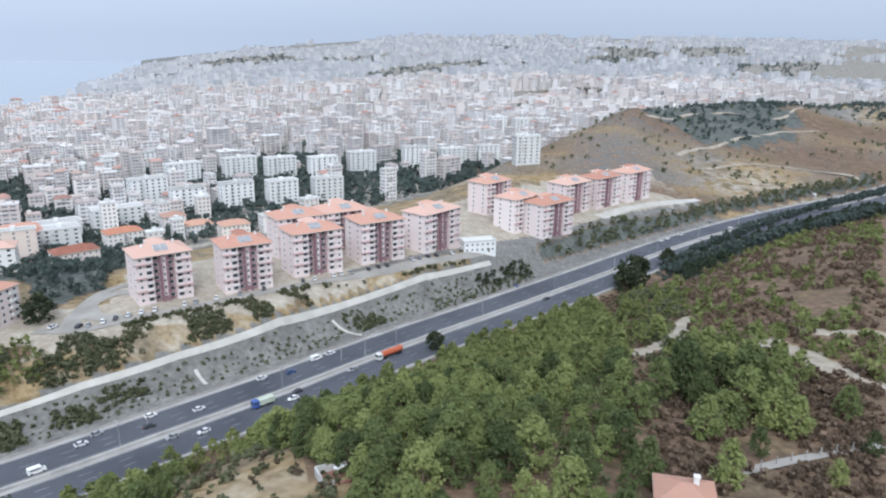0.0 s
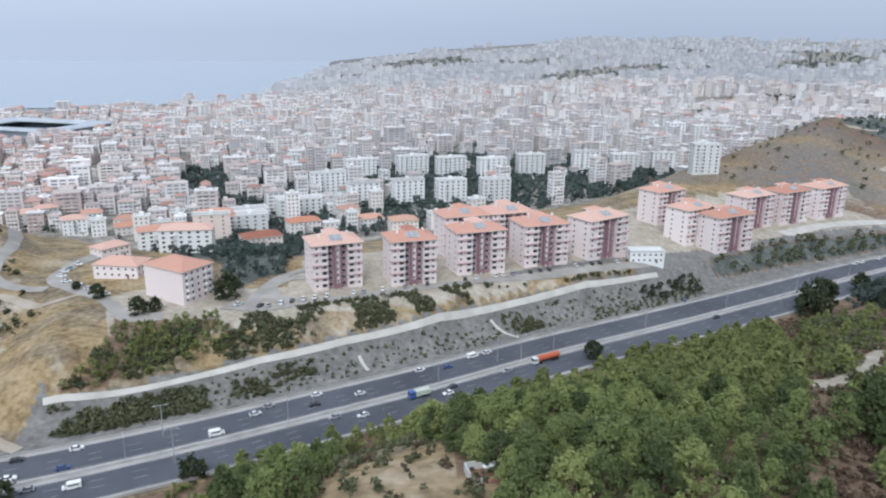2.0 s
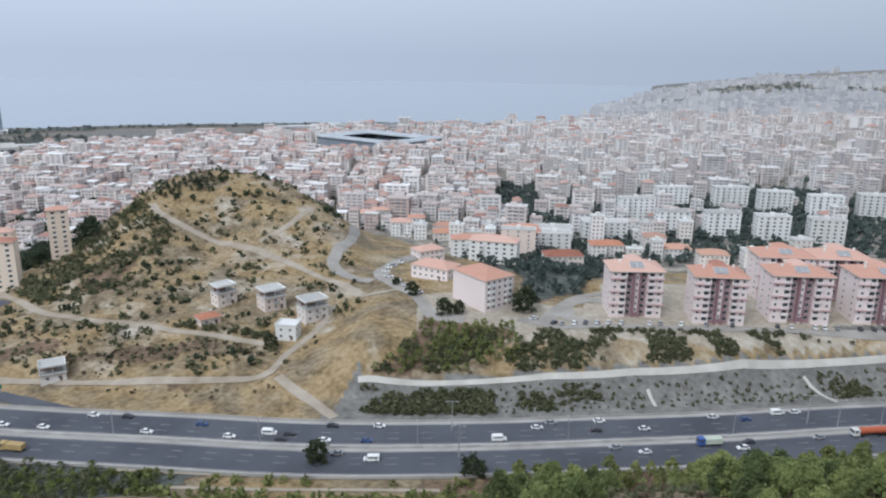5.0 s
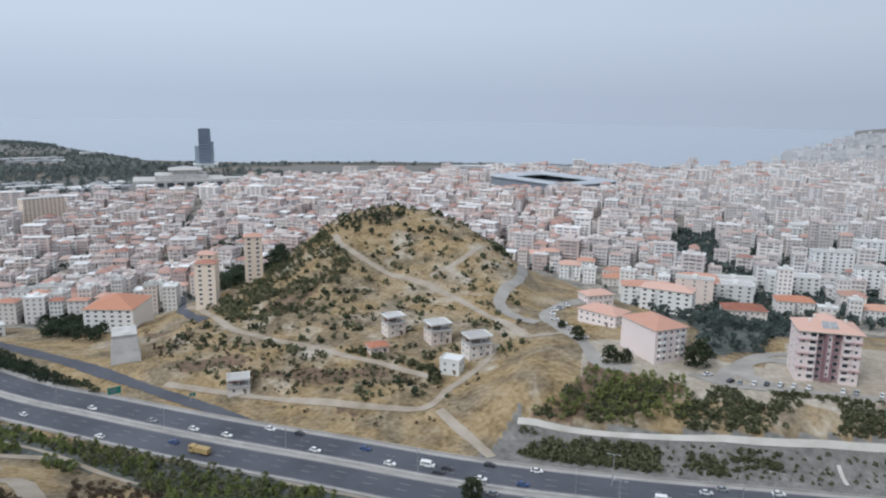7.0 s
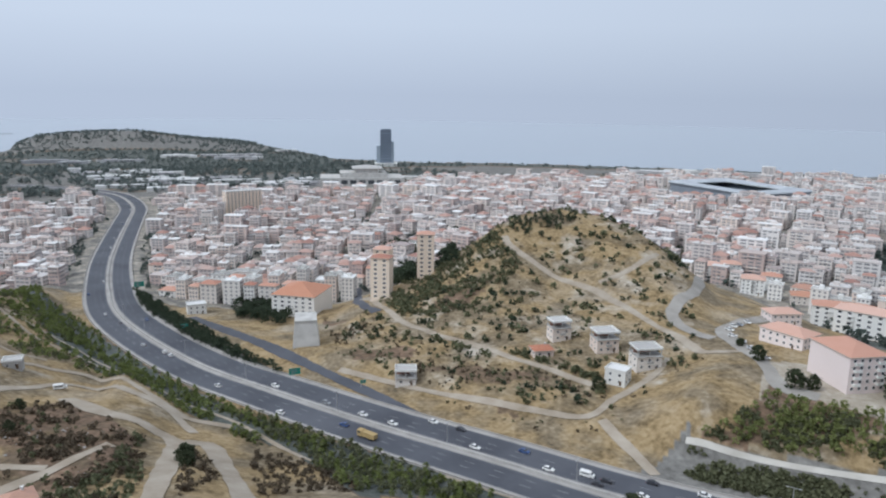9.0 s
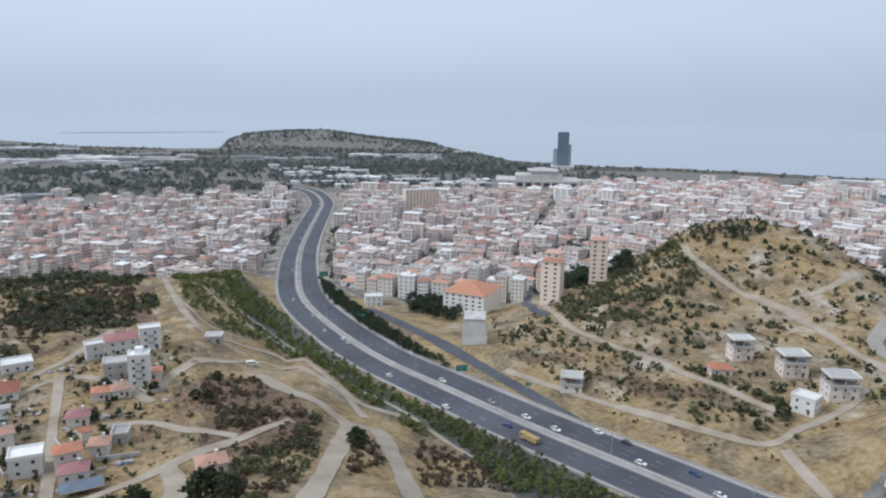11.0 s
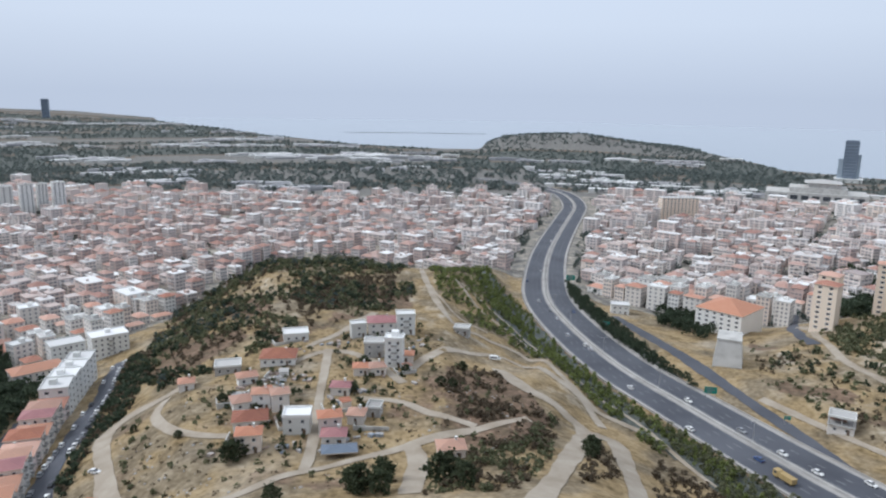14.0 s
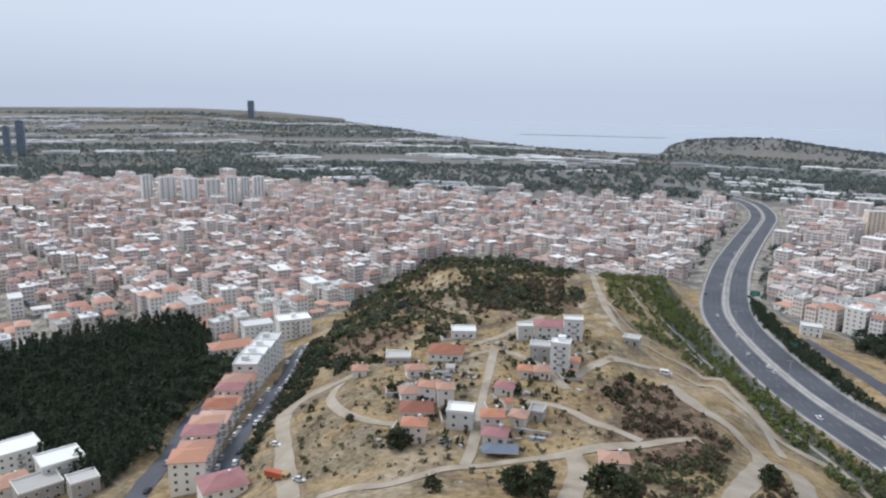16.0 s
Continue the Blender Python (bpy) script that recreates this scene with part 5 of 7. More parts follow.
def city_mesh(name, x, y, turn, w, d, h, hip, cols, sides, mats, rng):
    """Walls, roofs, rooftop huts and windows of many buildings, as arrays."""
    z0 = land(x, y) - 3.0
    c, s = np.cos(turn), np.sin(turn)
    V, Fc, K = [], [], []
    count = 0

    def add(local, faces, mi, mask=None):
        """local: list of (u, v, z) arrays per vertex in the building's own axes."""
        nonlocal count
        L = np.stack([np.stack([x + u * c - v * s, y + u * s + v * c, z], 1) for u, v, z in local], 1)
        if mask is not None:
            L = L[mask]
        n, k = L.shape[:2]
        V.append(L.reshape(-1, 3))
        base = (count + np.arange(n) * k)[:, None, None]
        Fc.append((base + np.array(faces)[None]).reshape(-1, len(faces[0])))
        K.append(np.full(n * len(faces), mi, np.int32))
        count += n * k

    one = np.ones(len(x))
    a, b, top = w / 2, d / 2, z0 + 3.0 + h
    ring4 = lambda p, q, z: [(-p, -q, z), (p, -q, z), (p, q, z), (-p, q, z)]
    walls = [(0, 1, 5, 4), (1, 2, 6, 5), (2, 3, 7, 6), (3, 0, 4, 7)]
    add(ring4(a, b, z0) + ring4(a, b, top), walls, 0)
    add(ring4(a + 0.3, b + 0.3, top) + ring4(a + 0.3, b + 0.3, top + 0.45), walls + [(4, 5, 6, 7)], 2, ~hip)
    p = np.maximum(a - b, 0.2)
    add(ring4(a + 0.5, b + 0.5, top) + [(-p, 0 * p, top + b * 0.5), (p, 0 * p, top + b * 0.5)] + [(-a - 0.5, -b - 0.5, top), (a + 0.5, b + 0.5, top)],
        [(0, 1, 5, 4), (2, 3, 4, 5), (1, 2, 5, 5), (3, 0, 4, 4)], 1, hip)
    hut = (rng.random(len(x)) < 0.6) & ~hip
    u0, v0 = a * rng.uniform(-0.5, 0.3, len(x)), b * rng.uniform(-0.4, 0.4, len(x))
    add([(u0 + du * a, v0 + dv * b, z) for z in (top + 0.4, top + 2.6) for du, dv in ((-0.3, -0.3), (0.3, -0.3), (0.3, 0.3), (-0.3, 0.3))], walls + [(4, 5, 6, 7)], 0, hut)
    tank = (rng.random(len(x)) < 0.5) & ~hip
    u1, v1 = a * rng.uniform(-0.7, 0.7, len(x)), b * rng.uniform(-0.7, 0.7, len(x))
    add([(u1 + du, v1 + dv, z) for z in (top + 0.4, top + 1.9) for du, dv in ((-0.7, -0.7), (0.7, -0.7), (0.7, 0.7), (-0.7, 0.7))], walls + [(4, 5, 6, 7)], 2, tank)
    floors = np.maximum(1, np.round(h / 3.0)).astype(int)
    for k in range(int(floors.max())):
        zz = z0 + 3.0 + k * 3.0 + 0.9
        m = floors > k
        for col in range(cols):
            f = ((col + 0.5) / cols - 0.5) * 1.7
            ww = 0.36 / cols * 1.7
            for side in sides:
                if side in "fb":
                    v = (b + 0.06) * (-1 if side == "f" else 1)
                    q = [((f - ww) * a, v, zz), ((f + ww) * a, v, zz), ((f + ww) * a, v, zz + 1.35), ((f - ww) * a, v, zz + 1.35)]
                else:
                    v = (a + 0.06) * (-1 if side == "l" else 1)
                    q = [(v, (f - ww) * b, zz), (v, (f + ww) * b, zz), (v, (f + ww) * b, zz + 1.35), (v, (f - ww) * b, zz + 1.35)]
                add(q, [(0, 1, 2, 3)], 3, m & (rng.random(len(x)) < 0.93))
        if cols > 2:
            # a balcony slab with its parapet on the front and one side
            for run, out, along in ((a, b, True), (b, a, False)):
                lo, hi = run * rng.uniform(-0.9, -0.1, len(x)), run * rng.uniform(0.1, 0.9, len(x))
                pts = [(lo, -out), (hi, -out), (hi, -out - 1.1), (lo, -out - 1.1)]
                low = [(p, q, zz - 1.0) if along else (-q, p, zz - 1.0) for p, q in pts]
                add(low + [(p, q, zz + 0.05) for p, q, _ in low], [(0, 1, 2, 3), (1, 2, 6, 5), (2, 3, 7, 6), (3, 0, 4, 7)], 0, m & (k > 0) & (rng.random(len(x)) < 0.45))
    V, faces = np.concatenate(V), []
    for f in Fc:
        faces += [tuple(dict.fromkeys(t)) for t in f.tolist()]
    return mesh_of(name, V, faces, mats, np.concatenate(K))


M.update({
    "tile": material("city_clay_tile", [(0.31, 0.18, 0.152), (0.41, 0.25, 0.208), (0.48, 0.32, 0.275), (0.46, 0.365, 0.335)], 0.85, 20, 0, 40, 0, "island"),
    "slab": material("city_flat_roof", [(0.34, 0.29, 0.285), (0.48, 0.41, 0.385), (0.57, 0.47, 0.435), (0.50, 0.485, 0.485), (0.64, 0.61, 0.60), (0.78, 0.77, 0.765), (0.84, 0.84, 0.84)], 0.85, 20, 0, 40, 0, "island"),
    # paler than the near glass: haze over the city is painted into it
    "cityglass": material("city_window_glass", [(0.20, 0.20, 0.215), (0.30, 0.30, 0.315)], 0.3, 3),
})
M["districtwall"] = material("white_district_render", [(0.50, 0.475, 0.47), (0.62, 0.56, 0.53), (0.68, 0.66, 0.65), (0.80, 0.78, 0.76), (0.68, 0.60, 0.55)], 0.85, 20, 0, 40, 0, "island")
M["districtroof"] = material("pale_district_roof", [(0.38, 0.33, 0.32), (0.50, 0.41, 0.375), (0.56, 0.54, 0.53), (0.70, 0.69, 0.69)], 0.85, 20, 0, 40, 0, "island")
# far walls and roofs: distance haze is put into these greyed colours
M["farwall"] = material("haze_greyed_render", [(0.42, 0.43, 0.45), (0.50, 0.50, 0.52), (0.57, 0.565, 0.575), (0.66, 0.65, 0.65)], 0.85, 20, 0, 40, 0, "island")
M["farroof"] = material("haze_greyed_roof", [(0.38, 0.38, 0.40), (0.46, 0.455, 0.47), (0.53, 0.52, 0.53), (0.64, 0.63, 0.64)], 0.85, 20, 0, 40, 0, "island")
UPTOWN = [M["districtwall"], M["tile"], M["districtroof"], M["cityglass"]]
CITY = [M["citywall"], M["tile"], M["slab"], M["cityglass"]]


def city_sizes(x, y, rng, cell):
    r, az = polar(x, y)
    n = len(x)
    low = az > 52
    floors = np.where(low, rng.choice([1, 2, 3, 3, 4, 4, 5], n), rng.choice([3, 4, 5, 5, 6, 7, 9], n))
    floors = np.where((az > 20) & (az <= 52), rng.choice([4, 4, 5, 5, 6], n), floors)
    w, d = cell * rng.uniform(0.55, 1.0, n), cell * rng.uniform(0.5, 0.95, n)
    hip = rng.random(n) < np.where(az > 90, 0.5, np.where(az > 55, 0.22, np.where(az > 12, 0.30, 0.05)))
    # here and there a longer, taller block, and whole quarters that stand higher
    long = rng.random(n) < np.where(az < 60, 0.09, 0.05)
    w, d = np.where(long, w * 1.9, w), np.where(long, d * 1.25, d)
    floors = floors + np.where(long, 2, 0) + np.where((ripple(x, y, 120, 41) > 0.45) & (az < 75), 2, 0)
    return w, d, floors * 3.0, hip & ~long


x, y, a, rng = city_cells(13.8, 400, 1120, 11)
w, d, h, hip = city_sizes(x, y, rng, 13.8)
rr, aa = polar(x, y)
order = np.argsort(rr)
first = np.zeros(len(x), bool)
first[order[:104]] = True
for part_of, mats, label in (((aa < 26) & ~first, UPTOWN, "dense district of off-white apartment houses below the blocks"), ((aa >= 26) & ~first, CITY, "dense low city of pale and brick-toned houses with red and flat roofs")):
    k = part_of
    tagged(new("city_buildings", city_mesh("city_buildings", x[k], y[k], a[k], w[k], d[k], h[k], hip[k], 3, "flr", mats, rng)), label, "buildings", "", "stuff")
# the nearest of them stand as houses of their own
for q in np.where(first)[0]:
    hx, hy, hw, hd, hh, ht = x[q], y[q], w[q], d[q], h[q], math.degrees(a[q])
    hz = on_land(hx, hy)
    n = int(round(hh / 3))
    ob = thing("town_house", pose(hx, hy, hz, 0, 0, ht), f"{'pale rendered' if q % 2 else 'weathered plaster'} {('one', 'two', 'three', 'four', 'five', 'six', 'seven', 'eight', 'nine', 'ten', 'eleven', 'twelve', 'thirteen')[n - 1]}-storey town house with a {'red tile' if hip[q] else 'flat concrete'} roof", "house", "town houses")
    put("wall", boxes("wall", [(-hw / 2, -hd / 2, -4, hw / 2, hd / 2, hh, 0)], [M["smallwall"]]), ob)
    if hip[q]:
        put("roof", hip_roof("roof", hw, hd, min(hw, hd) * 0.22, 0.5), ob, pose(0, 0, hh + 0.3))
    else:
        put("roof", flat_roof("roof", hw, hd, M["flatwhite"] if q % 3 == 0 else M["flatgrey"]), ob, pose(0, 0, hh + 0.2))
    it = []
    for k in range(n):
        for u in (-0.3, 0.0, 0.3):
            it.append((u * hw - 0.7, -hd / 2 - 0.05, k * 3 + 0.9, u * hw + 0.7, -hd / 2, k * 3 + 2.3, 0))
            it.append((-hw / 2 - 0.05, u * hd - 0.7, k * 3 + 0.9, -hw / 2, u * hd + 0.7, k * 3 + 2.3, 0))
            it.append((hw / 2, u * hd - 0.7, k * 3 + 0.9, hw / 2 + 0.05, u * hd + 0.7, k * 3 + 2.3, 0))
    put("glazing", boxes("glazing", it, [M["cityglass"]]), ob, None, "", "stuff")

x, y, a, rng = city_cells(19.0, 1120, 2000, 12)
w, d, h, hip = city_sizes(x, y, rng, 18.5)
rr, aa = polar(x, y)
for k, mats, label in ((aa < 32, UPTOWN, "middle-distance city of white and cream apartment houses"), (aa >= 32, CITY, "middle-distance city of cream and rose houses")):
    tagged(new("city_buildings", city_mesh("city_buildings", x[k], y[k], a[k], w[k], d[k], h[k], hip[k], 2, "f", mats, rng)), label, "buildings", "", "stuff")
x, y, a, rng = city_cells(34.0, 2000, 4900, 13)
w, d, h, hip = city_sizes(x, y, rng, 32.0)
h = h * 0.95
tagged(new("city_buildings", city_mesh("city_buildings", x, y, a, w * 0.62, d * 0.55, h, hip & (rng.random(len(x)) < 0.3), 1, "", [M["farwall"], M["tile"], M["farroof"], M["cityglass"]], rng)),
       "far city climbing the hills, haze put into its pale colours", "buildings", "", "stuff")


# ---- trees and scrub ----
def leaves(rng, n, clumps, size, low, high, wide, tip_pow=0.8, scatter=0.16):
    """Loose leaf quads gathered in clumps under a crown's outline; returns (n, 4, 3)."""
    u = rng.uniform(0, 1, clumps) ** 0.8
    prof = np.sin(np.pi * np.clip(0.12 + 0.88 * u, 0, 1)) ** tip_pow
    rad = wide * prof * rng.uniform(0.55, 1.05, clumps)
    ang = rng.uniform(0, 2 * np.pi, clumps)
    cc = np.stack([rad * np.cos(ang), rad * np.sin(ang), low + (high - low) * u], 1)
    k = rng.integers(0, clumps, n)
    c = cc[k] + rng.normal(0, 1, (n, 3)) * wide * np.array([scatter, scatter, scatter * 0.7])
    a, b = rng.normal(0, 1, (n, 3)), rng.normal(0, 1, (n, 3))
    b[:, 2] *= 0.6
    a /= np.linalg.norm(a, axis=1)[:, None]
    b -= a * (a * b).sum(1)[:, None]
    b /= np.linalg.norm(b, axis=1)[:, None]
    s = size * rng.uniform(0.6, 1.3, (n, 1))
    return np.stack([c - a * s - b * s * 0.6, c + a * s - b * s * 0.6, c + a * s * 0.7 + b * s * 0.7, c - a * s * 0.7 + b * s * 0.7], 1)


def trunk_mesh(h, r, rng):
    """A tapered, slightly bent trunk with a few limbs."""
    v, f = [], []

    def limb(p, q, r0, r1, n=6):
        k = len(v)
        d = (Vector(q) - Vector(p)).normalized()
        s = d.orthogonal().normalized()
        t = d.cross(s)
        for c, rr in ((p, r0), (q, r1)):
            for i in range(n):
                a = 2 * math.pi * i / n
                v.append(tuple(Vector(c) + s * rr * math.cos(a) + t * rr * math.sin(a)))
        for i in range(n):
            f.append((k + i, k + (i + 1) % n, k + n + (i + 1) % n, k + n + i))

    bend = (rng.normal(0, 0.25), rng.normal(0, 0.25))
    limb((0, 0, -0.6), (bend[0], bend[1], h * 0.5), r, r * 0.7)
    limb((bend[0], bend[1], h * 0.5), (0, 0, h), r * 0.7, r * 0.15)
    for i in range(5):
        a, z = rng.uniform(0, 6.28), h * rng.uniform(0.35, 0.75)
        limb((bend[0] * 0.8, bend[1] * 0.8, z), (math.cos(a) * h * 0.22, math.sin(a) * h * 0.22, z + h * 0.12), r * 0.35, r * 0.08, 4)
    return mesh_of("trunk", v, f, [M["bark"]])


def pick(poly, n, rng, gap=0.0):
    """Random plan points in a polygon, no nearer to one another than gap."""
    p = np.array(poly)
    out = []
    cand = np.column_stack([rng.uniform(p[:, 0].min(), p[:, 0].max(), n * 12), rng.uniform(p[:, 1].min(), p[:, 1].max(), n * 12)])
    cand = cand[inside(cand[:, 0], cand[:, 1], poly)]
    if gap <= 0:
        return cand[:n]
    cells = {}
    for c in cand:
        k = (int(c[0] // gap), int(c[1] // gap))
        if any((c[0] - o[0]) ** 2 + (c[1] - o[1]) ** 2 < gap * gap for i in (-1, 0, 1) for j in (-1, 0, 1) for o in cells.get((k[0] + i, k[1] + j), ())):
            continue
        cells.setdefault(k, []).append(c)
        out.append(c)
        if len(out) >= n:
            break
    return np.array(out)


path_lines = [spline([(*p, 0) for p in line], 6.0) for _, _, _, _, line in PATHS]


def clear(pts, road=21.0, paths=3.5, blocks=1.5):
    """Drop the points that stand on roads, tracks or buildings."""
    x, y = pts[:, 0], pts[:, 1]
    d, _, _ = near_line(x, y, ROAD[::2])
    ok = np.abs(d) > road
    for (_, _, wide, _, _), line in zip(PATHS, path_lines):
        d, _, _ = near_line(x, y, line)
        ok &= np.abs(d) > wide / 2 + paths - 2
    for line, wide in SAND:
        d, _, _ = near_line(x, y, spline([(*q, 0) for q in line], 6.0))
        ok &= np.abs(d) > wide * 0.5
    for _, bx, by, _, bw, bd, _ in BLOCKS:
        ok &= np.hypot(x - bx, y - by) > 0.5 * max(bw, bd) + blocks
    return pts[ok]


def stand(name, proto, pts, sizes, rng, mats, label, category):
    """Many plants joined into one mass: each a turned, scaled copy of one of a few forms."""
    z = land(pts[:, 0], pts[:, 1])
    parts = []
    which = rng.integers(0, len(proto), len(pts))
    a = rng.uniform(0, 2 * np.pi, len(pts))
    for k, q in enumerate(proto):
        i = np.where(which == k)[0]
        if not len(i):
            continue
        c, s, g = np.cos(a[i])[:, None, None], np.sin(a[i])[:, None, None], sizes[i][:, None, None]
        x, y, h = q[None, :, :, 0], q[None, :, :, 1], q[None, :, :, 2]
        parts.append(np.stack([(x * c - y * s) * g + pts[i, 0][:, None, None], (x * s + y * c) * g + pts[i, 1][:, None, None], h * g + z[i][:, None, None] - 0.15], -1).reshape(-1, 4, 3))
    return tagged(new(name, quads_of(name, np.concatenate(parts), mats)), label, category, "", "stuff")


rng = np.random.default_rng(21)
M.update({
    "leafpine": material("pine_needles", [(0.098, 0.114, 0.044), (0.178, 0.203, 0.076), (0.256, 0.286, 0.108), (0.33, 0.348, 0.142)], 0.9, 5, 0, 40, 0, None, 0.6),
    "leafsingle": material("bright_pine_needles", [(0.083, 0.11, 0.046), (0.156, 0.193, 0.076), (0.24, 0.282, 0.106), (0.333, 0.364, 0.14)], 0.9, 3, 0, 40, 0, "object", 0.55),
    "leafdark": material("dark_pine_needles", [(0.036, 0.050, 0.034), (0.06, 0.082, 0.052), (0.09, 0.115, 0.072)], 0.9, 9, 0, 40, 0, "island", 0.5),
    "leafolive": material("olive_scrub", [(0.10, 0.11, 0.062), (0.158, 0.168, 0.095), (0.215, 0.225, 0.132)], 0.9, 8, 0, 40, 0, "island", 0.5),
    "leafbrown": material("dry_brown_scrub", [(0.085, 0.068, 0.05), (0.145, 0.115, 0.08), (0.205, 0.165, 0.115)], 0.95, 8, 0, 40, 0, "island", 0.5),
    "leafred": material("reddish_dry_scrub", [(0.12, 0.085, 0.06), (0.19, 0.138, 0.098), (0.265, 0.20, 0.148)], 0.95, 8, 0, 40, 0, "island", 0.5),
    # the blue-grey cast of distance haze is mixed into this leaf colour
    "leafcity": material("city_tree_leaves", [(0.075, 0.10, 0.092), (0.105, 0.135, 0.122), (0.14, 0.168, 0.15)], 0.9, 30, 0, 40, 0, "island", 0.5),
    "leaflone": material("dusty_green_leaves", [(0.04, 0.052, 0.03), (0.065, 0.082, 0.045), (0.10, 0.115, 0.065)], 0.9, 5, 0, 40, 0, "island", 0.5),
    "leafbright": material("fresh_green_leaves", [(0.09, 0.115, 0.04), (0.155, 0.19, 0.065), (0.22, 0.255, 0.09), (0.29, 0.32, 0.125)], 0.9, 6, 0, 40, 0, None, 0.6),
    # lifted to pale grey-green: painted distance haze on the far trees
    "leaffar": material("far_hazed_leaves", [(0.125, 0.15, 0.142), (0.16, 0.187, 0.177), (0.195, 0.22, 0.208)], 0.9, 60, 0, 40, 0, "island", 0.5),
    "leafyellow": material("yellowing_leaves", [(0.25, 0.22, 0.03), (0.4, 0.34, 0.05)], 0.9, 4),
})
for key in list(M):
    if key.startswith("leaf"):
        leafy(M[key])
BUSH = [leaves(rng, 32, 7, 0.31, 0.05, 1.35, 0.8, 0.5, 0.24) for _ in range(5)]
SHRUB = [leaves(rng, 14, 6, 0.32, 0.0, 0.9, 0.9, 0.4, 0.35) for _ in range(5)]
BROAD = [leaves(rng, 190, 28, 0.46, 0.8, 6.0, 2.9, 0.5, 0.17) for _ in range(3)]
SAPLING = [leaves(rng, 74, 18, 0.72, 0.5, 6.0, 2.9, 0.5, 0.17) for _ in range(4)]
CLUMP = [leaves(rng, 14, 8, 2.2, 0.5, 8.0, 4.2, 0.5, 0.3) for _ in range(5)]


def pine_crown(rng, n, clumps, size, low, high, wide, point=2.2, loose=0.13):
    """Needle tufts over a pine's rounded or pointed outline, turned outwards and up; returns (n, 4, 3)."""
    u = rng.uniform(0, 1, clumps) ** 0.85
    prof = (1 - u ** point) ** 0.75 * (0.6 + 0.4 * np.minimum(1, u / 0.22)) * rng.uniform(0.62, 1.04, clumps)
    ang = np.arange(clumps) * 2.4 + rng.normal(0, 0.3, clumps)
    out = np.stack([np.cos(ang), np.sin(ang), 0 * ang], 1)
    cc = out * (wide * prof)[:, None] + np.array([0, 0, 1]) * (low + (high - low) * u)[:, None]
    k = rng.integers(0, clumps, n)
    c = cc[k] * np.array([1, 1, 1]) + rng.normal(0, 1, (n, 3)) * wide * np.array([loose, loose, loose * 0.75])
    c[:, :2] *= rng.uniform(0.55, 1.0, (n, 1)) ** 0.4
    nrm = 0.55 * out[k] + np.array([0, 0, 0.75]) + 0.6 * rng.normal(0, 1, (n, 3))
    nrm /= np.linalg.norm(nrm, axis=1)[:, None]
    a = np.cross(nrm, rng.normal(0, 1, (n, 3)))
    a /= np.linalg.norm(a, axis=1)[:, None]
    b = np.cross(nrm, a)
    s = size * rng.uniform(0.6, 1.35, (n, 1))
    return np.stack([c - a * s - b * s * 0.5, c + a * s - b * s * 0.5, c + a * s * 0.6 + b * s * 0.7, c - a * s * 0.6 + b * s * 0.7], 1)


PINES = [pine_crown(rng, 1150, 74, 0.23, 0.7, 6.9, 2.8, p) for p in (2.4, 1.9, 1.5, 2.1)]
PINES_LIGHT = [pine_crown(rng, 260, 46, 0.44, 0.6, 6.6, 2.7, p, 0.15) for p in (2.4, 1.9, 1.5, 2.1)]
CONIFER = [pine_crown(rng, 190, 50, 0.66, 0.5, 16.0, 3.0, p, 0.2) for p in (1.3, 1.6, 1.1)]

# pines on the slope: those in the fore part stand singly
crowns = [quads_of("crown", q, [M["leafsingle"]]) for q in PINES]
trunks = [trunk_mesh(7.0, 0.2, rng) for _ in range(2)]
pts = clear(pick(ZONE_PINE, 860, rng, 4.2))
pts2 = clear(pick(ZONE_PINE_LEFT, 380, rng, 4.9))
pts3 = np.vstack([clear(pick(ZONE_PINE_CLUSTER, 26, rng, 5.6)), clear(pick(ZONE_PINE_RIGHT, 34, rng, 9.0))])
allp = np.vstack([pts, pts2, pts3])
allp = allp[np.hypot(allp[:, 0] - BARE_PATCH[0], allp[:, 1] - BARE_PATCH[1]) > 9]
allp = allp[~inside(allp[:, 0], allp[:, 1], ZONE_CLEARING) & ~(inside(allp[:, 0], allp[:, 1], ZONE_SCRUB_STRIP) & (ripple(allp[:, 0], allp[:, 1], 9, 51) < 0.42) & ~inside(allp[:, 0], allp[:, 1], ZONE_PINE_CLUSTER))]
allp = allp[(ripple(allp[:, 0], allp[:, 1], 12, 4) > -0.6) | (np.hypot(allp[:, 0], allp[:, 1]) < 150)]
near_first = np.argsort(np.hypot(allp[:, 0], allp[:, 1]))
single, rest = allp[near_first[:255]], allp[near_first[255:]]
zs = land(single[:, 0], single[:, 1])
for i, ((px, py), pz) in enumerate(zip(single, zs)):
    g = rng.uniform(0.62, 1.3)
    if inside(px, py, ZONE_PINE_CLUSTER):
        g *= 1.3
    t = thing("pine_tree", pose(px, py, pz - 0.1, 0, 0, rng.uniform(0, 360)) @ Matrix.Diagonal((g * rng.uniform(0.9, 1.15), g, g * rng.uniform(0.85, 1.1), 1)), "bushy green pine tree on the dry slope", "tree", "pines on the slope")
    put("trunk", trunks[i % 2], t)
    put("crown", crowns[i % 4], t)
stand("pine_trees", PINES_LIGHT, rest, rng.uniform(0.7, 1.3, len(rest)), rng, [M["leafpine"]], "green pines covering the slope down to the motorway", "trees")

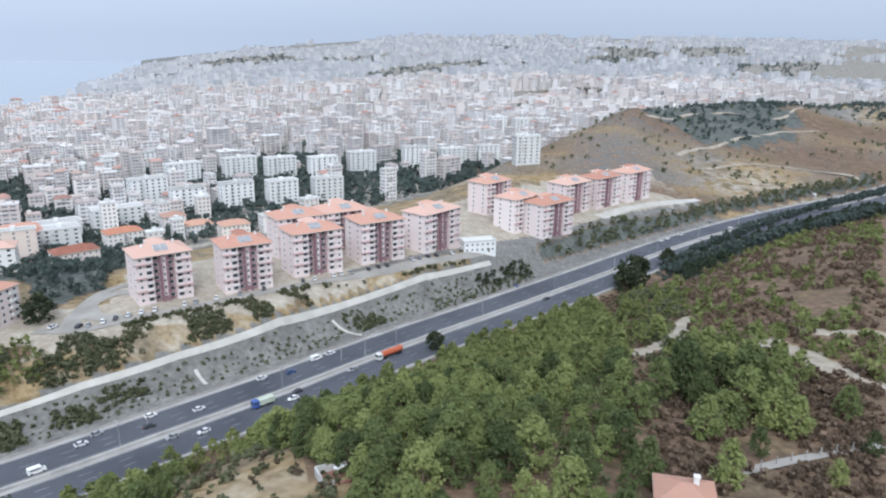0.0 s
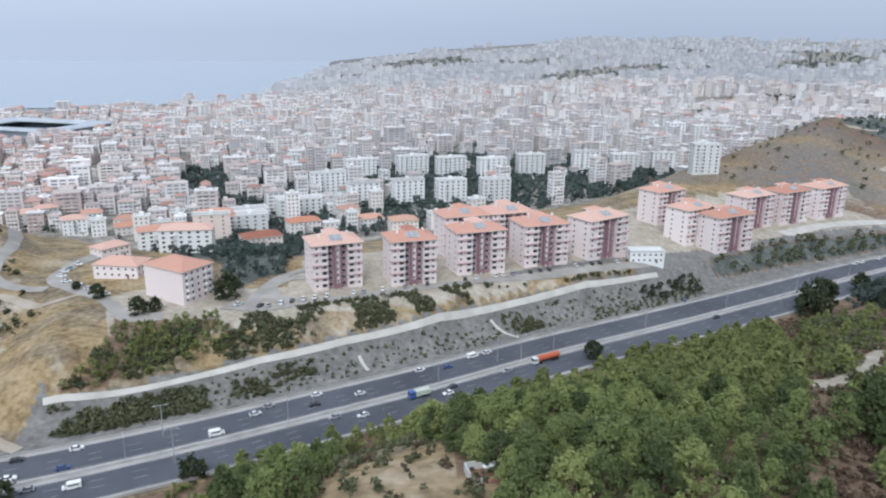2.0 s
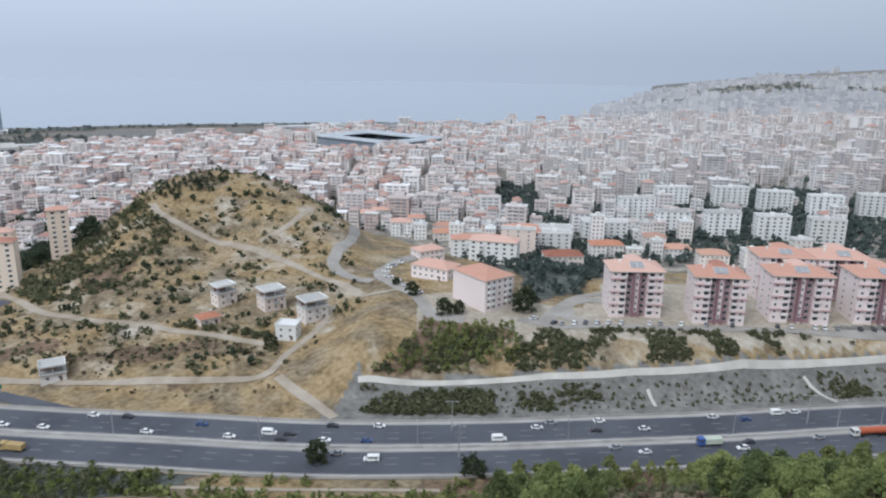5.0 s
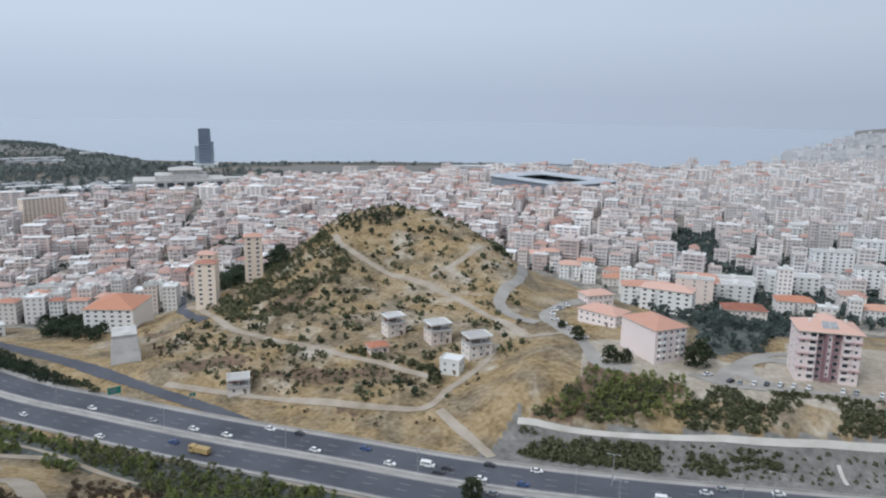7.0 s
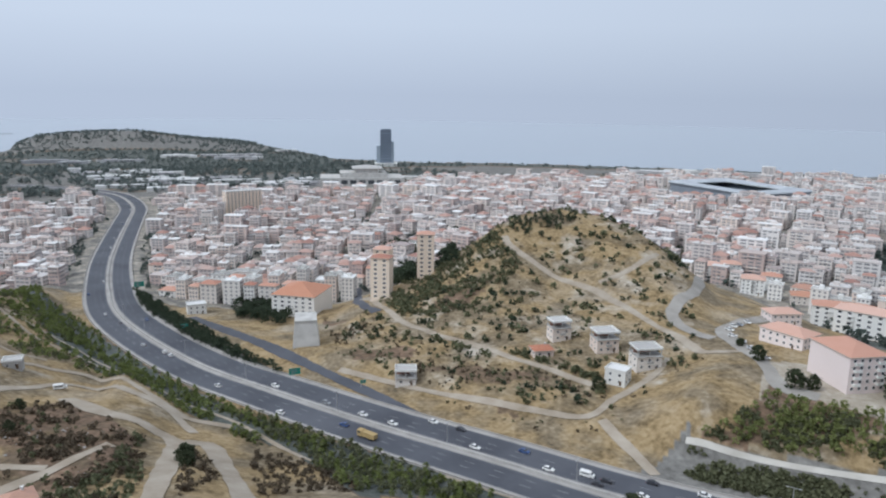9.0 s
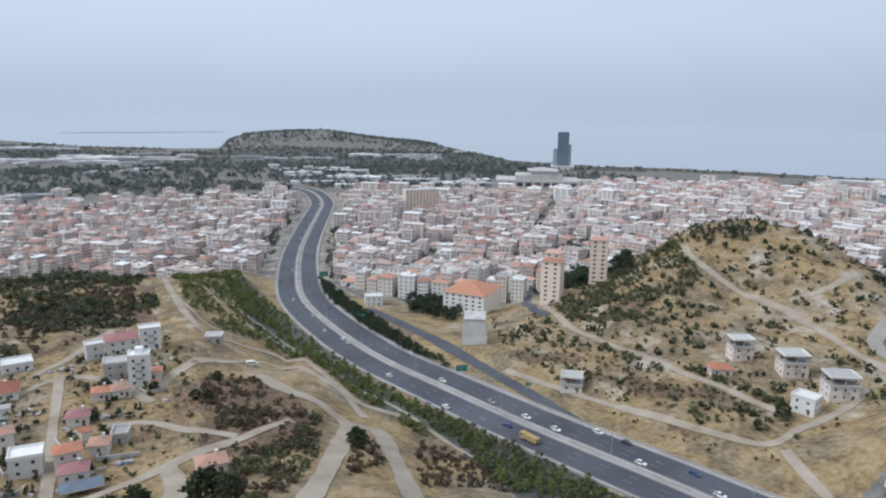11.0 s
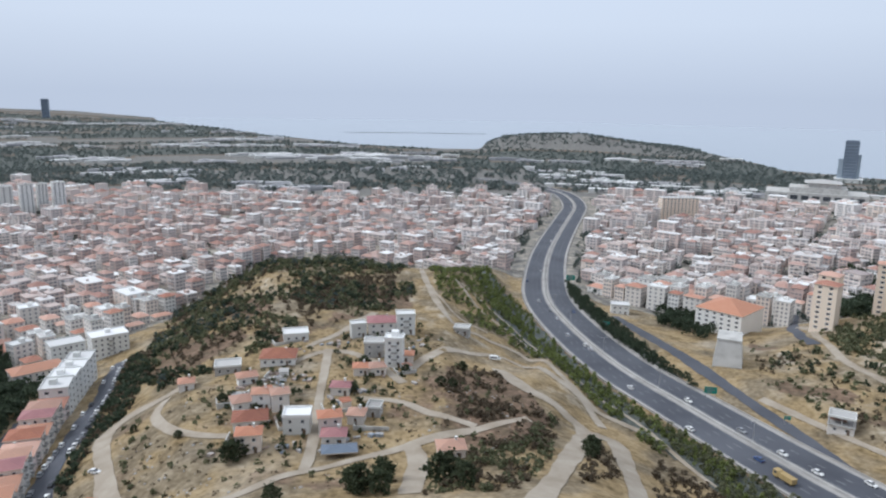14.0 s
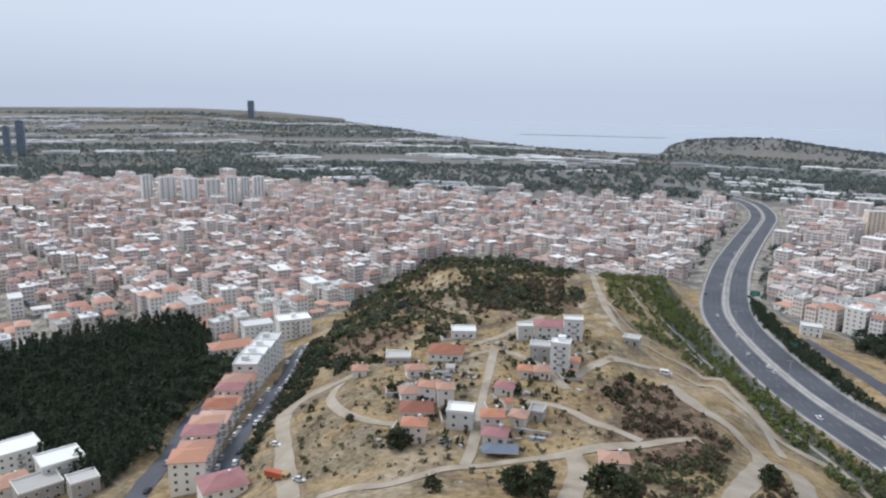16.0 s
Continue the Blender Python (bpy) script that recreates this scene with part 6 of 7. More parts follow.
# lone trees
broad = [quads_of("crown", leaves(rng, 950, 60, 0.34, 0.4, 6.0, 3.2, 0.45, 0.13), [M["leaflone"]]) for _ in range(3)]
for i, (px, py, h) in enumerate(LONE_TREES):
    g = h / 6.3
    t = thing("broadleaf_tree", pose(px, py, on_land(px, py) - 0.1, 0, 0, 47 * i) @ Matrix.Diagonal((g * 0.95, g * 0.95, g, 1)), "dark rounded tree standing alone on dry ground", "tree", "lone trees")
    put("trunk", trunks[i % 2], t, Matrix.Diagonal((1, 1, 0.7, 1)))
    put("crown", broad[i % 3], t)
yx, yy = 20.0, 108.0
t = thing("yellow_tree", pose(yx, yy, on_land(yx, yy)), "small tree with yellowing leaves among the pines", "tree")
put("trunk", trunks[0], t, Matrix.Diagonal((0.6, 0.6, 0.6, 1)))
put("crown", quads_of("crown", leaves(rng, 200, 20, 0.25, 0.6, 5.5, 1.0, 0.6), [M["leafyellow"]]), t)


def scatter_zone(name, poly, n, lo, hi, proto, mat, label, category="shrubs", gap=0.0, keep=-9.0, grain=14, seed=3, road=20.5):
    p = clear(pick(poly, n, rng, gap), road)
    p = p[ripple(p[:, 0], p[:, 1], grain, seed) > keep]
    if name.startswith(("gully", "embankment")):
        p = p[spur(p[:, 0], p[:, 1]) < 0.4]
    if len(p):
        stand(name, proto, p, rng.uniform(lo, hi, len(p)), rng, [mat], label, category)


scatter_zone("scrub", ZONE_SCRUB_RIGHT, 1700, 0.6, 1.6, BUSH, M["leafred"], "red-brown scrub over the slope", keep=-0.3)
scatter_zone("scrub", ZONE_SCRUB_RIGHT, 900, 0.8, 2.4, BUSH, M["leafpine"], "green bushes over the slope", keep=0.1, grain=24, seed=6)
scatter_zone("scrub", ZONE_PINE_RIGHT, 1300, 0.4, 1.3, BUSH, M["leafred"], "brown scrub under the scattered pines", keep=-0.5)
scatter_zone("scrub", ZONE_PINE, 900, 0.5, 1.4, BUSH, M["leafolive"], "undergrowth between the pines", keep=-0.5)
scatter_zone("slope_trees", ZONE_SCRUB_RIGHT, 130, 0.3, 0.75, PINES_LIGHT, M["leafpine"], "young green pines among the scrub", "trees", 6.0, -0.1)
scatter_zone("clearing_scrub", ZONE_CLEARING, 70, 0.4, 1.2, BUSH, M["leafbrown"], "dry brown bushes on the sandy clearing")
scatter_zone("clearing_scrub", ZONE_CLEARING, 60, 0.5, 1.5, BUSH, M["leafolive"], "green bushes on the sandy clearing")
scatter_zone("tree_belt", ZONE_BELT_RIGHT, 460, 0.6, 1.05, PINES_LIGHT, M["leafdark"], "rows of dark conifers beside the motorway", "trees", 3.2)
scatter_zone("tree_belt", ZONE_BELT_BLOCKS, 320, 0.6, 1.0, SAPLING, M["leafolive"], "tree belt between the motorway and the blocks", "trees", 4.5)
scatter_zone("embankment_shrubs", ZONE_BANK_HIGH, 2500, 0.5, 1.8, BUSH, M["leafolive"], "dense shrubs on the upper embankment", keep=0.0, grain=10)
scatter_zone("embankment_trees", ZONE_BANK_HIGH, 150, 0.25, 0.5, BROAD, M["leafolive"], "low green trees on the embankment", "trees", 4.0, -0.1, 9)
scatter_zone("embankment_shrubs", ZONE_BANK_LOW, 1100, 0.5, 1.3, BUSH, M["leafolive"], "small planted shrubs dotting the gravel embankment", gap=2.4)
scatter_zone("embankment_shrubs", ZONE_BANK_LOW, 1100, 0.8, 1.9, BUSH, M["leafolive"], "shrub clumps on the gravel embankment", keep=0.42, grain=13)
scatter_zone("verge_pines", ZONE_VERGE, 620, 0.35, 0.7, PINES_LIGHT, M["leafbright"], "young pines planted in rows on the verge", "trees", 3.6, -0.5)
scatter_zone("verge_shrubs", ZONE_VERGE_LOW, 300, 1.0, 2.4, BUSH, M["leafpine"], "shrubs on the terraced verge", keep=-0.2)
scatter_zone("island_trees", ZONE_ISLAND, 230, 0.5, 0.9, BROAD, M["leafdark"], "bushy trees between the motorway and slip road", "trees", 2.8, road=17.5)
scatter_zone("hill_shrubs", ZONE_HILL, 1000, 0.9, 2.9, BUSH, M["leafolive"], "round olive shrubs dotting the dry hill", gap=3.6)
scatter_zone("hill_shrubs", ZONE_HILL, 1200, 0.4, 1.2, SHRUB, M["leafbrown"], "dry brown tufts on the hill")
scatter_zone("hill_shrubs", ZONE_HILL, 700, 0.7, 2.5, BUSH, M["leafdark"], "small dark shrubs dotting the dry hill", gap=4.2)
scatter_zone("foot_scrub", ZONE_FOOT, 420, 0.4, 1.2, BUSH, M["leafbrown"], "brown scrub along the foot of the hill", keep=0.0, grain=18)
scatter_zone("foot_scrub", ZONE_FOOT, 300, 0.4, 1.4, BUSH, M["leafolive"], "olive shrubs along the foot of the hill", keep=0.0, grain=11, seed=5)
scatter_zone("hill_scrub", ZONE_HILL_THICK, 620, 0.7, 2.4, BUSH, M["leafolive"], "thick scrub on the hill flank", gap=2.4, keep=-0.3)
scatter_zone("hilltop_pines", ZONE_HILL_TOP, 60, 0.5, 0.8, PINES_LIGHT, M["leafdark"], "dark pines on the hilltop", "trees", 4.0)
scatter_zone("gully_trees", ZONE_GULLY, 240, 0.3, 0.7, SAPLING, M["leafpine"], "green thicket at the foot of the estate", "trees", 3.5, 0.05, 9)
scatter_zone("knoll_scrub", ZONE_KNOLL, 2300, 0.8, 2.5, BUSH, M["leafolive"], "olive scrub over the knoll", keep=-0.3, grain=24)
scatter_zone("knoll_scrub", ZONE_KNOLL, 1500, 0.7, 1.9, BUSH, M["leafbrown"], "brown scrub over the knoll", keep=-0.4, seed=9)
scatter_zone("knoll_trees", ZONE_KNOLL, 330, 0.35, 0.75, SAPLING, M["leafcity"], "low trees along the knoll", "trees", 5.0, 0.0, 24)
scatter_zone("flank_trees", ZONE_FLANK, 60, 1.5, 2.3, BROAD, M["leafdark"], "tall green trees between the cream apartment houses", "trees", 3.5)
scatter_zone("flank_trees", ZONE_FLANK_B, 50, 1.3, 2.1, BROAD, M["leafdark"], "tall green trees on the hill flank", "trees", 3.5)
scatter_zone("pine_wood", ZONE_WOOD, 1500, 0.5, 0.95, CONIFER, M["leafdark"], "dark dense pine wood beside the street", "trees", 3.3)
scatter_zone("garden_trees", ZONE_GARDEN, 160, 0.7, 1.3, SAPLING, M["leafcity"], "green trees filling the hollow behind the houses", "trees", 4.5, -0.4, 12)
scatter_zone("yard_trees", ZONE_YARD_TREES, 40, 0.9, 1.4, BROAD, M["leafdark"], "dark trees among the roadside houses", "trees", 4.5)
scatter_zone("plateau_shrubs", ZONE_PLATEAU, 260, 0.5, 1.6, BUSH, M["leafolive"], "shrubs dotting the dry plateau", gap=5.0)
scatter_zone("plateau_tufts", ZONE_PLATEAU, 700, 0.3, 0.9, SHRUB, M["leafbrown"], "dry tufts on the plateau")
scatter_zone("verge_rows", ZONE_ROWS, 900, 0.3, 0.62, SAPLING, M["leafbright"], "rows of young green trees down the planted slope", "trees", 3.0, -0.55, road=23)
scatter_zone("verge_rows", ZONE_ROWS, 900, 0.8, 1.8, BUSH, M["leafolive"], "low shrubs between the planted rows", keep=-0.4, road=22)
scatter_zone("ridge_scrub", ZONE_KNOLL_RED, 420, 0.9, 2.0, BUSH, M["leafbrown"], "red-brown scrub on the knoll top")
scatter_zone("ridge_trees", ZONE_KNOLL_FRINGE, 170, 0.4, 0.75, SAPLING, M["leafolive"], "low green trees fringing the knoll", "trees", 3.6)
scatter_zone("burnt_scrub", ZONE_BURNT, 230, 0.5, 1.5, BUSH, M["leafbrown"], "burnt dark scrub on the plateau", keep=-0.1, grain=10)
scatter_zone("burnt_scrub", ZONE_BURNT_LOW, 260, 0.5, 1.6, BUSH, M["leafbrown"], "red-brown scrub below the village lane", keep=-0.15, grain=12)
scatter_zone("burnt_scrub", ZONE_BURNT_LOW, 160, 0.7, 1.7, BUSH, M["leafolive"], "olive shrubs below the village lane", keep=-0.2, grain=12, seed=8)
scatter_zone("triangle_scrub", ZONE_TRIANGLE, 120, 0.6, 1.5, BUSH, M["leafbrown"], "scrub between the arms of the road fork")
scatter_zone("slope_green", ZONE_SLOPE_GREEN, 260, 0.35, 0.7, SAPLING, M["leafolive"], "green bushes on the cut slope above the motorway", "trees", 3.0)
scatter_zone("yard_thicket", ZONE_THICKET, 130, 0.7, 1.25, BROAD, M["leafdark"], "dark dense trees behind the motorway houses", "trees", 4.0, road=24)
scatter_zone("bank_thicket", [(-137, 227), (-112, 236), (-88, 246), (-84, 236), (-107, 222), (-128, 213)], 420, 0.9, 2.0, BUSH, M["leafolive"], "dense green thicket at the end of the embankment", keep=-0.35, grain=9)
scatter_zone("bank_shrubs", [(77.0, 336.1), (107.2, 354.6), (142.4, 379.8), (143.5, 368.3), (106.5, 336.0), (72.1, 312.6)], 260, 0.6, 1.6, BUSH, M["leafolive"], "planted shrubs on the gravel bank beyond the track", gap=2.6)
scatter_zone("bank_trees", [(104.8, 357.7), (139.3, 381.5), (140.4, 368.7), (111.2, 352.3)], 60, 0.45, 0.8, BROAD, M["leaflone"], "green trees at the end of the embankment", "trees", 3.6)
scatter_zone("hedge", ZONE_HEDGE, 220, 0.8, 1.9, BUSH, M["leafolive"], "green hedge along the valley lane")
scatter_zone("gully_trees", ZONE_GULLY_TOP, 150, 0.4, 0.8, SAPLING, M["leafpine"], "bushy green trees on the gully side", "trees", 3.6)
scatter_zone("knoll_scrub", ZONE_KNOLL, 2200, 0.8, 2.6, BUSH, M["leafdark"], "dark bushes in the folds of the knoll", keep=-0.15, grain=24)
scatter_zone("street_bank", ZONE_STREET_BANK, 420, 0.8, 2.2, BUSH, M["leafdark"], "dark bushes on the bank above the street")
scatter_zone("street_bank", ZONE_STREET_BANK, 300, 0.7, 1.8, BUSH, M["leafbrown"], "brown scrub on the bank above the street")
scatter_zone("strip_scrub", ZONE_SCRUB_STRIP, 700, 0.3, 1.0, BUSH, M["leafred"], "reddish dry scrub down the bare strip", keep=-0.3, grain=8)
scatter_zone("strip_scrub", ZONE_STRIP, 520, 0.4, 1.2, BUSH, M["leafred"], "brown scrub on the bare strip between the pines", keep=-0.2, grain=9)
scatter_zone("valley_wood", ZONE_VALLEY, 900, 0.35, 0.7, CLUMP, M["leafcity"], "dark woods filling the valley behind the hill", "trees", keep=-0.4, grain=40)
scatter_zone("gap_scrub", ZONE_GAP, 420, 0.8, 2.0, BUSH, M["leafolive"], "mixed scrub between pines and motorway", keep=-0.4)
scatter_zone("gap_trees", ZONE_GAP, 90, 0.4, 0.85, PINES_LIGHT, M["leafpine"], "young pines between the scrub", "trees", 5.0)
scatter_zone("fork_scrub", ZONE_FORK_SCRUB, 200, 0.6, 1.8, BUSH, M["leafbrown"], "burnt brown scrub beside the fork", keep=-0.3)
scatter_zone("slope_scrub", ZONE_SLOPE_SCRUB, 160, 0.6, 1.6, BUSH, M["leafbrown"], "brown scrub on the cut slope")


# two planted rows of trees beside the motorway, with a grassy strip between
for row, gap, lo, hi, label in (([(224, 366), (268, 398), (322, 431), (381, 462), (444, 491), (520, 520), (640, 570)], 4.0, 0.75, 1.15, "planted row of dark trees along the motorway"),
                                ([(206, 330), (240, 350), (277, 362), (331, 385), (377, 398), (437, 428), (520, 470)], 4.2, 0.9, 1.4, "second planted row of dark trees behind a grassy strip")):
    p = spline([(*q, 0) for q in row], gap)[:, :2]
    p = np.vstack([p, p + rng.normal(0, 1.6, p.shape)])
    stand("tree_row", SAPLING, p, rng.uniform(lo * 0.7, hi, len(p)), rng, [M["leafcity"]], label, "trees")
scatter_zone("lane_trees", [(-243, -154), (-281, -157), (-330, -169), (-377, -180), (-405, -196), (-388, -199), (-318, -178), (-262, -166)], 90, 0.8, 1.6, BROAD, M["leafdark"], "dark trees between the wood and the street houses", "trees", 4.0)

# trees through the city and in the belts behind it
def city_green(n, r0, r1, a0, a1, test, lo, hi, proto, mat, label):
    a, r = np.radians(rng.uniform(a0, a1, n)), np.sqrt(rng.uniform(r0 ** 2, r1 ** 2, n))
    p = np.column_stack([-r * np.sin(a), r * np.cos(a)])
    p = p[test(p[:, 0], p[:, 1])]
    d, _, _ = near_line(p[:, 0], p[:, 1], ROAD[::2])
    p = p[np.abs(d) > 26]
    stand("city_trees", proto, p, rng.uniform(lo, hi, len(p)), rng, [mat], label, "trees")


def in_city(x, y):
    r, az = polar(x, y)
    return (r > np.interp(az, EDGE_AZ, EDGE_IN)) & (r < np.interp(az, EDGE_AZ, EDGE_OUT))


def green_gap(x, y):
    _, az = polar(x, y)
    return ripple(x, y, 95, 5) + 0.6 * ripple(x, y, 40, 6) > np.where(az < 30, 0.60, 0.84)


def belt(x, y):
    r, az = polar(x, y)
    return (r > np.interp(az, EDGE_AZ, EDGE_OUT) * 1.02) & (land(x, y) > -37.4) & (field_bands(x, y) > -0.14)


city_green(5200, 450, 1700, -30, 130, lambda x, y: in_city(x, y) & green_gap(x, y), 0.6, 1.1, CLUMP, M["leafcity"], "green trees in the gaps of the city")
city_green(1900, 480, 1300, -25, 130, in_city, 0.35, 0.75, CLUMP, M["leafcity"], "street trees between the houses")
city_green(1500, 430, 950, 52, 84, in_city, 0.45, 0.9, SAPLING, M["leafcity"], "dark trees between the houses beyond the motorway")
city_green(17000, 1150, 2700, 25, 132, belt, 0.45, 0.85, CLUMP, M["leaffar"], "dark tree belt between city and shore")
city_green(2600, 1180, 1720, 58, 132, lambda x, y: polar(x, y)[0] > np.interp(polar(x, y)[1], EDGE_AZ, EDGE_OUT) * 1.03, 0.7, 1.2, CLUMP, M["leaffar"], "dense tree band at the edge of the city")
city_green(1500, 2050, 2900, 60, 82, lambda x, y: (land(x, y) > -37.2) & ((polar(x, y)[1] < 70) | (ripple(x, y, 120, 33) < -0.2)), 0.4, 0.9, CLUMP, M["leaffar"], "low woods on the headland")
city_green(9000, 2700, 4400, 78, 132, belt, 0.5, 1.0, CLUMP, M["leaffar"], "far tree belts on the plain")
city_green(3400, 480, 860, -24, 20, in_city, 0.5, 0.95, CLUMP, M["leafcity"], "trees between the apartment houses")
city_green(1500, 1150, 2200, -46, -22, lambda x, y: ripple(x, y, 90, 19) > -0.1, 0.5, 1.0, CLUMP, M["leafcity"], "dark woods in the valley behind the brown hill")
city_green(1600, 620, 1700, -48, -20, lambda x, y: ripple(x, y, 60, 14) > 0.0, 0.2, 0.5, CLUMP, M["leafolive"], "scrub patches on the brown hills")

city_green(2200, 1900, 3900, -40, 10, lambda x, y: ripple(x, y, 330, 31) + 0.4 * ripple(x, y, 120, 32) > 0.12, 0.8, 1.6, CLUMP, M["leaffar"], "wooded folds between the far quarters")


# ---- vehicles ----
PAINTS = [material("car_paint", [c, tuple(min(1, v * 1.08) for v in c)], 0.3, 2) for c in ((0.75, 0.75, 0.75), (0.78, 0.78, 0.77), (0.62, 0.63, 0.65), (0.05, 0.05, 0.06), (0.30, 0.31, 0.33), (0.35, 0.04, 0.035), (0.05, 0.09, 0.22))]
M["tyre"] = material("tyre_rubber", [(0.02, 0.02, 0.02), (0.035, 0.035, 0.035)], 0.9, 1)
M["orange"] = material("orange_tank_paint", [(0.42, 0.10, 0.05), (0.5, 0.14, 0.07)], 0.5, 2)
M["blue"] = material("blue_cab_paint", [(0.05, 0.10, 0.32), (0.07, 0.13, 0.38)], 0.4, 2)
M["truckgreen"] = material("pale_green_bin", [(0.45, 0.50, 0.42), (0.55, 0.6, 0.5)], 0.6, 2)
M["truckyellow"] = material("yellow_lorry_body", [(0.36, 0.26, 0.11), (0.46, 0.34, 0.16)], 0.6, 2)


def loft(name, rows, mat):
    """A closed body from cross-section rows (x, half width, z low, z high)."""
    v, f = [], []
    for x, w, z0, z1 in rows:
        v += [(x, -w, z0), (x, w, z0), (x, w * 0.94, z1), (x, -w * 0.94, z1)]
    for i in range(len(rows) - 1):
        a, b = i * 4, i * 4 + 4
        for k in range(4):
            f.append((a + k, a + (k + 1) % 4, b + (k + 1) % 4, b + k))
    f += [(3, 2, 1, 0), tuple(len(v) - 4 + k for k in range(4))]
    return mesh_of(name, v, f, [mat])


def wheel_mesh(r, w):
    n = 10
    v = [(r * math.cos(2 * math.pi * i / n), s * w / 2, r + r * math.sin(2 * math.pi * i / n)) for s in (-1, 1) for i in range(n)]
    f = [(i, (i + 1) % n, n + (i + 1) % n, n + i) for i in range(n)] + [tuple(range(n))[::-1], tuple(range(n, 2 * n))]
    return mesh_of("wheel", v, f, [M["tyre"]])


WHEEL, BIGWHEEL = wheel_mesh(0.32, 0.22), wheel_mesh(0.5, 0.34)
BODIES = [loft("body", [(-2.15, 0.72, 0.32, 0.72), (-2.05, 0.86, 0.24, 0.92), (-0.9, 0.88, 0.2, 0.95), (0.9, 0.88, 0.2, 0.95), (1.6, 0.86, 0.22, 0.86), (2.15, 0.74, 0.3, 0.66)], p) for p in PAINTS]
CABIN = loft("cabin", [(-1.75, 0.74, 0.94, 0.97), (-1.2, 0.74, 0.94, 1.38), (0.25, 0.74, 0.94, 1.42), (1.05, 0.74, 0.94, 0.97)], M["glass"])
ROOFS = [boxes("car_roof", [(-1.15, -0.62, 1.38, 0.25, 0.62, 1.46, 0)], [p]) for p in PAINTS]
LIGHT_R = boxes("tail_light", [(-0.02, -0.16, -0.08, 0.02, 0.16, 0.08, 0)], [PAINTS[5]])
LIGHT_F = boxes("headlight", [(-0.02, -0.18, -0.08, 0.02, 0.18, 0.08, 0)], [M["frame"]])
VAN_BODY = loft("body", [(-2.6, 0.9, 0.35, 1.95), (-2.5, 0.96, 0.28, 2.1), (1.1, 0.96, 0.25, 2.1), (1.9, 0.94, 0.25, 1.25), (2.6, 0.86, 0.3, 0.95)], PAINTS[1])
VAN_GLASS = boxes("side_glass", [(-2.0, -0.985, 1.25, 1.1, -0.96, 1.75, 0), (-2.0, 0.96, 1.25, 1.1, 0.985, 1.75, 0)], [M["glass"]])
VAN_SCREEN = mesh_of("windscreen", [(1.14, -0.8, 2.02), (1.14, 0.8, 2.02), (1.9, 0.82, 1.3), (1.9, -0.82, 1.3), (1.1, -0.8, 2.0), (1.1, 0.8, 2.0), (1.86, 0.82, 1.24), (1.86, -0.82, 1.24)], [(0, 3, 2, 1), (4, 5, 6, 7), (0, 1, 5, 4), (1, 2, 6, 5), (2, 3, 7, 6), (3, 0, 4, 7)], [M["glass"]])


def tube(name, x0, x1, r, z, mat):
    n = 14
    rows = [(x0, r * 0.85), (x0 + 0.3, r), (x1 - 0.3, r), (x1, r * 0.85)]
    v = [(x, q * math.cos(2 * math.pi * i / n), z + q * math.sin(2 * math.pi * i / n)) for x, q in rows for i in range(n)]
    f = [(k * n + i, k * n + (i + 1) % n, (k + 1) * n + (i + 1) % n, (k + 1) * n + i) for k in range(3) for i in range(n)] + [tuple(range(n)), tuple(range(3 * n, 4 * n))[::-1]]
    return mesh_of(name, v, f, [mat])


TANK = tube("tank", -9.5, 1.5, 1.25, 2.1, M["orange"])
CAB = {n: boxes("cab", [(1.9, -1.2, 0.6, 4.2, 1.2, 3.0, 0), (4.2, -1.1, 1.7, 4.24, 1.1, 2.7, 1), (2.6, -1.22, 1.8, 3.8, -1.2, 2.6, 1), (2.6, 1.2, 1.8, 3.8, 1.22, 2.6, 1)], [M[m], M["glass"]]) for n, m in (("w", "white"), ("b", "blue"), ("y", "truckyellow"))}
FRAME = boxes("chassis", [(-9.4, -0.5, 0.6, 4.0, 0.5, 0.95, 0)], [M["tyre"]])
SHORT = boxes("chassis", [(-4.4, -0.5, 0.55, 4.0, 0.5, 0.9, 0)], [M["tyre"]])
LOAD = {n: boxes("load_bed", [(-4.4, -1.2, 0.9, 1.7, 1.2, 2.7, 0), (-4.45, -1.25, 2.7, 1.75, 1.25, 2.82, 0)], [M[m]]) for n, m in (("b", "truckgreen"), ("y", "truckyellow"), ("r", "orange"))}
CAR_WORDS = ["white", "white", "silver", "black", "grey", "red", "dark blue"]


def car(m, k, lit=True):
    ob = thing("car", m, CAR_WORDS[k] + " saloon car on the asphalt", "car", "cars")
    body = put("body", BODIES[k], ob)
    put("cabin", CABIN, ob, None, "dark glazed cabin"), put("car_roof", ROOFS[k], ob)
    for x in (-1.35, 1.35):
        for y in (-0.78, 0.78):
            put("wheel", WHEEL, ob, pose(x, y, 0))
    for y in (-0.58, 0.58) if lit else ():
        put("tail_light", LIGHT_R, body, pose(-2.15, y, 0.62)), put("headlight", LIGHT_F, body, pose(2.15, y, 0.55))


def van(m):
    ob = thing("van", m, "white minibus van on the motorway", "van", "vans")
    put("body", VAN_BODY, ob), put("side_glass", VAN_GLASS, ob), put("windscreen", VAN_SCREEN, ob)
    for x in (-1.7, 1.7):
        for y in (-0.85, 0.85):
            put("wheel", WHEEL, ob, pose(x, y, 0))


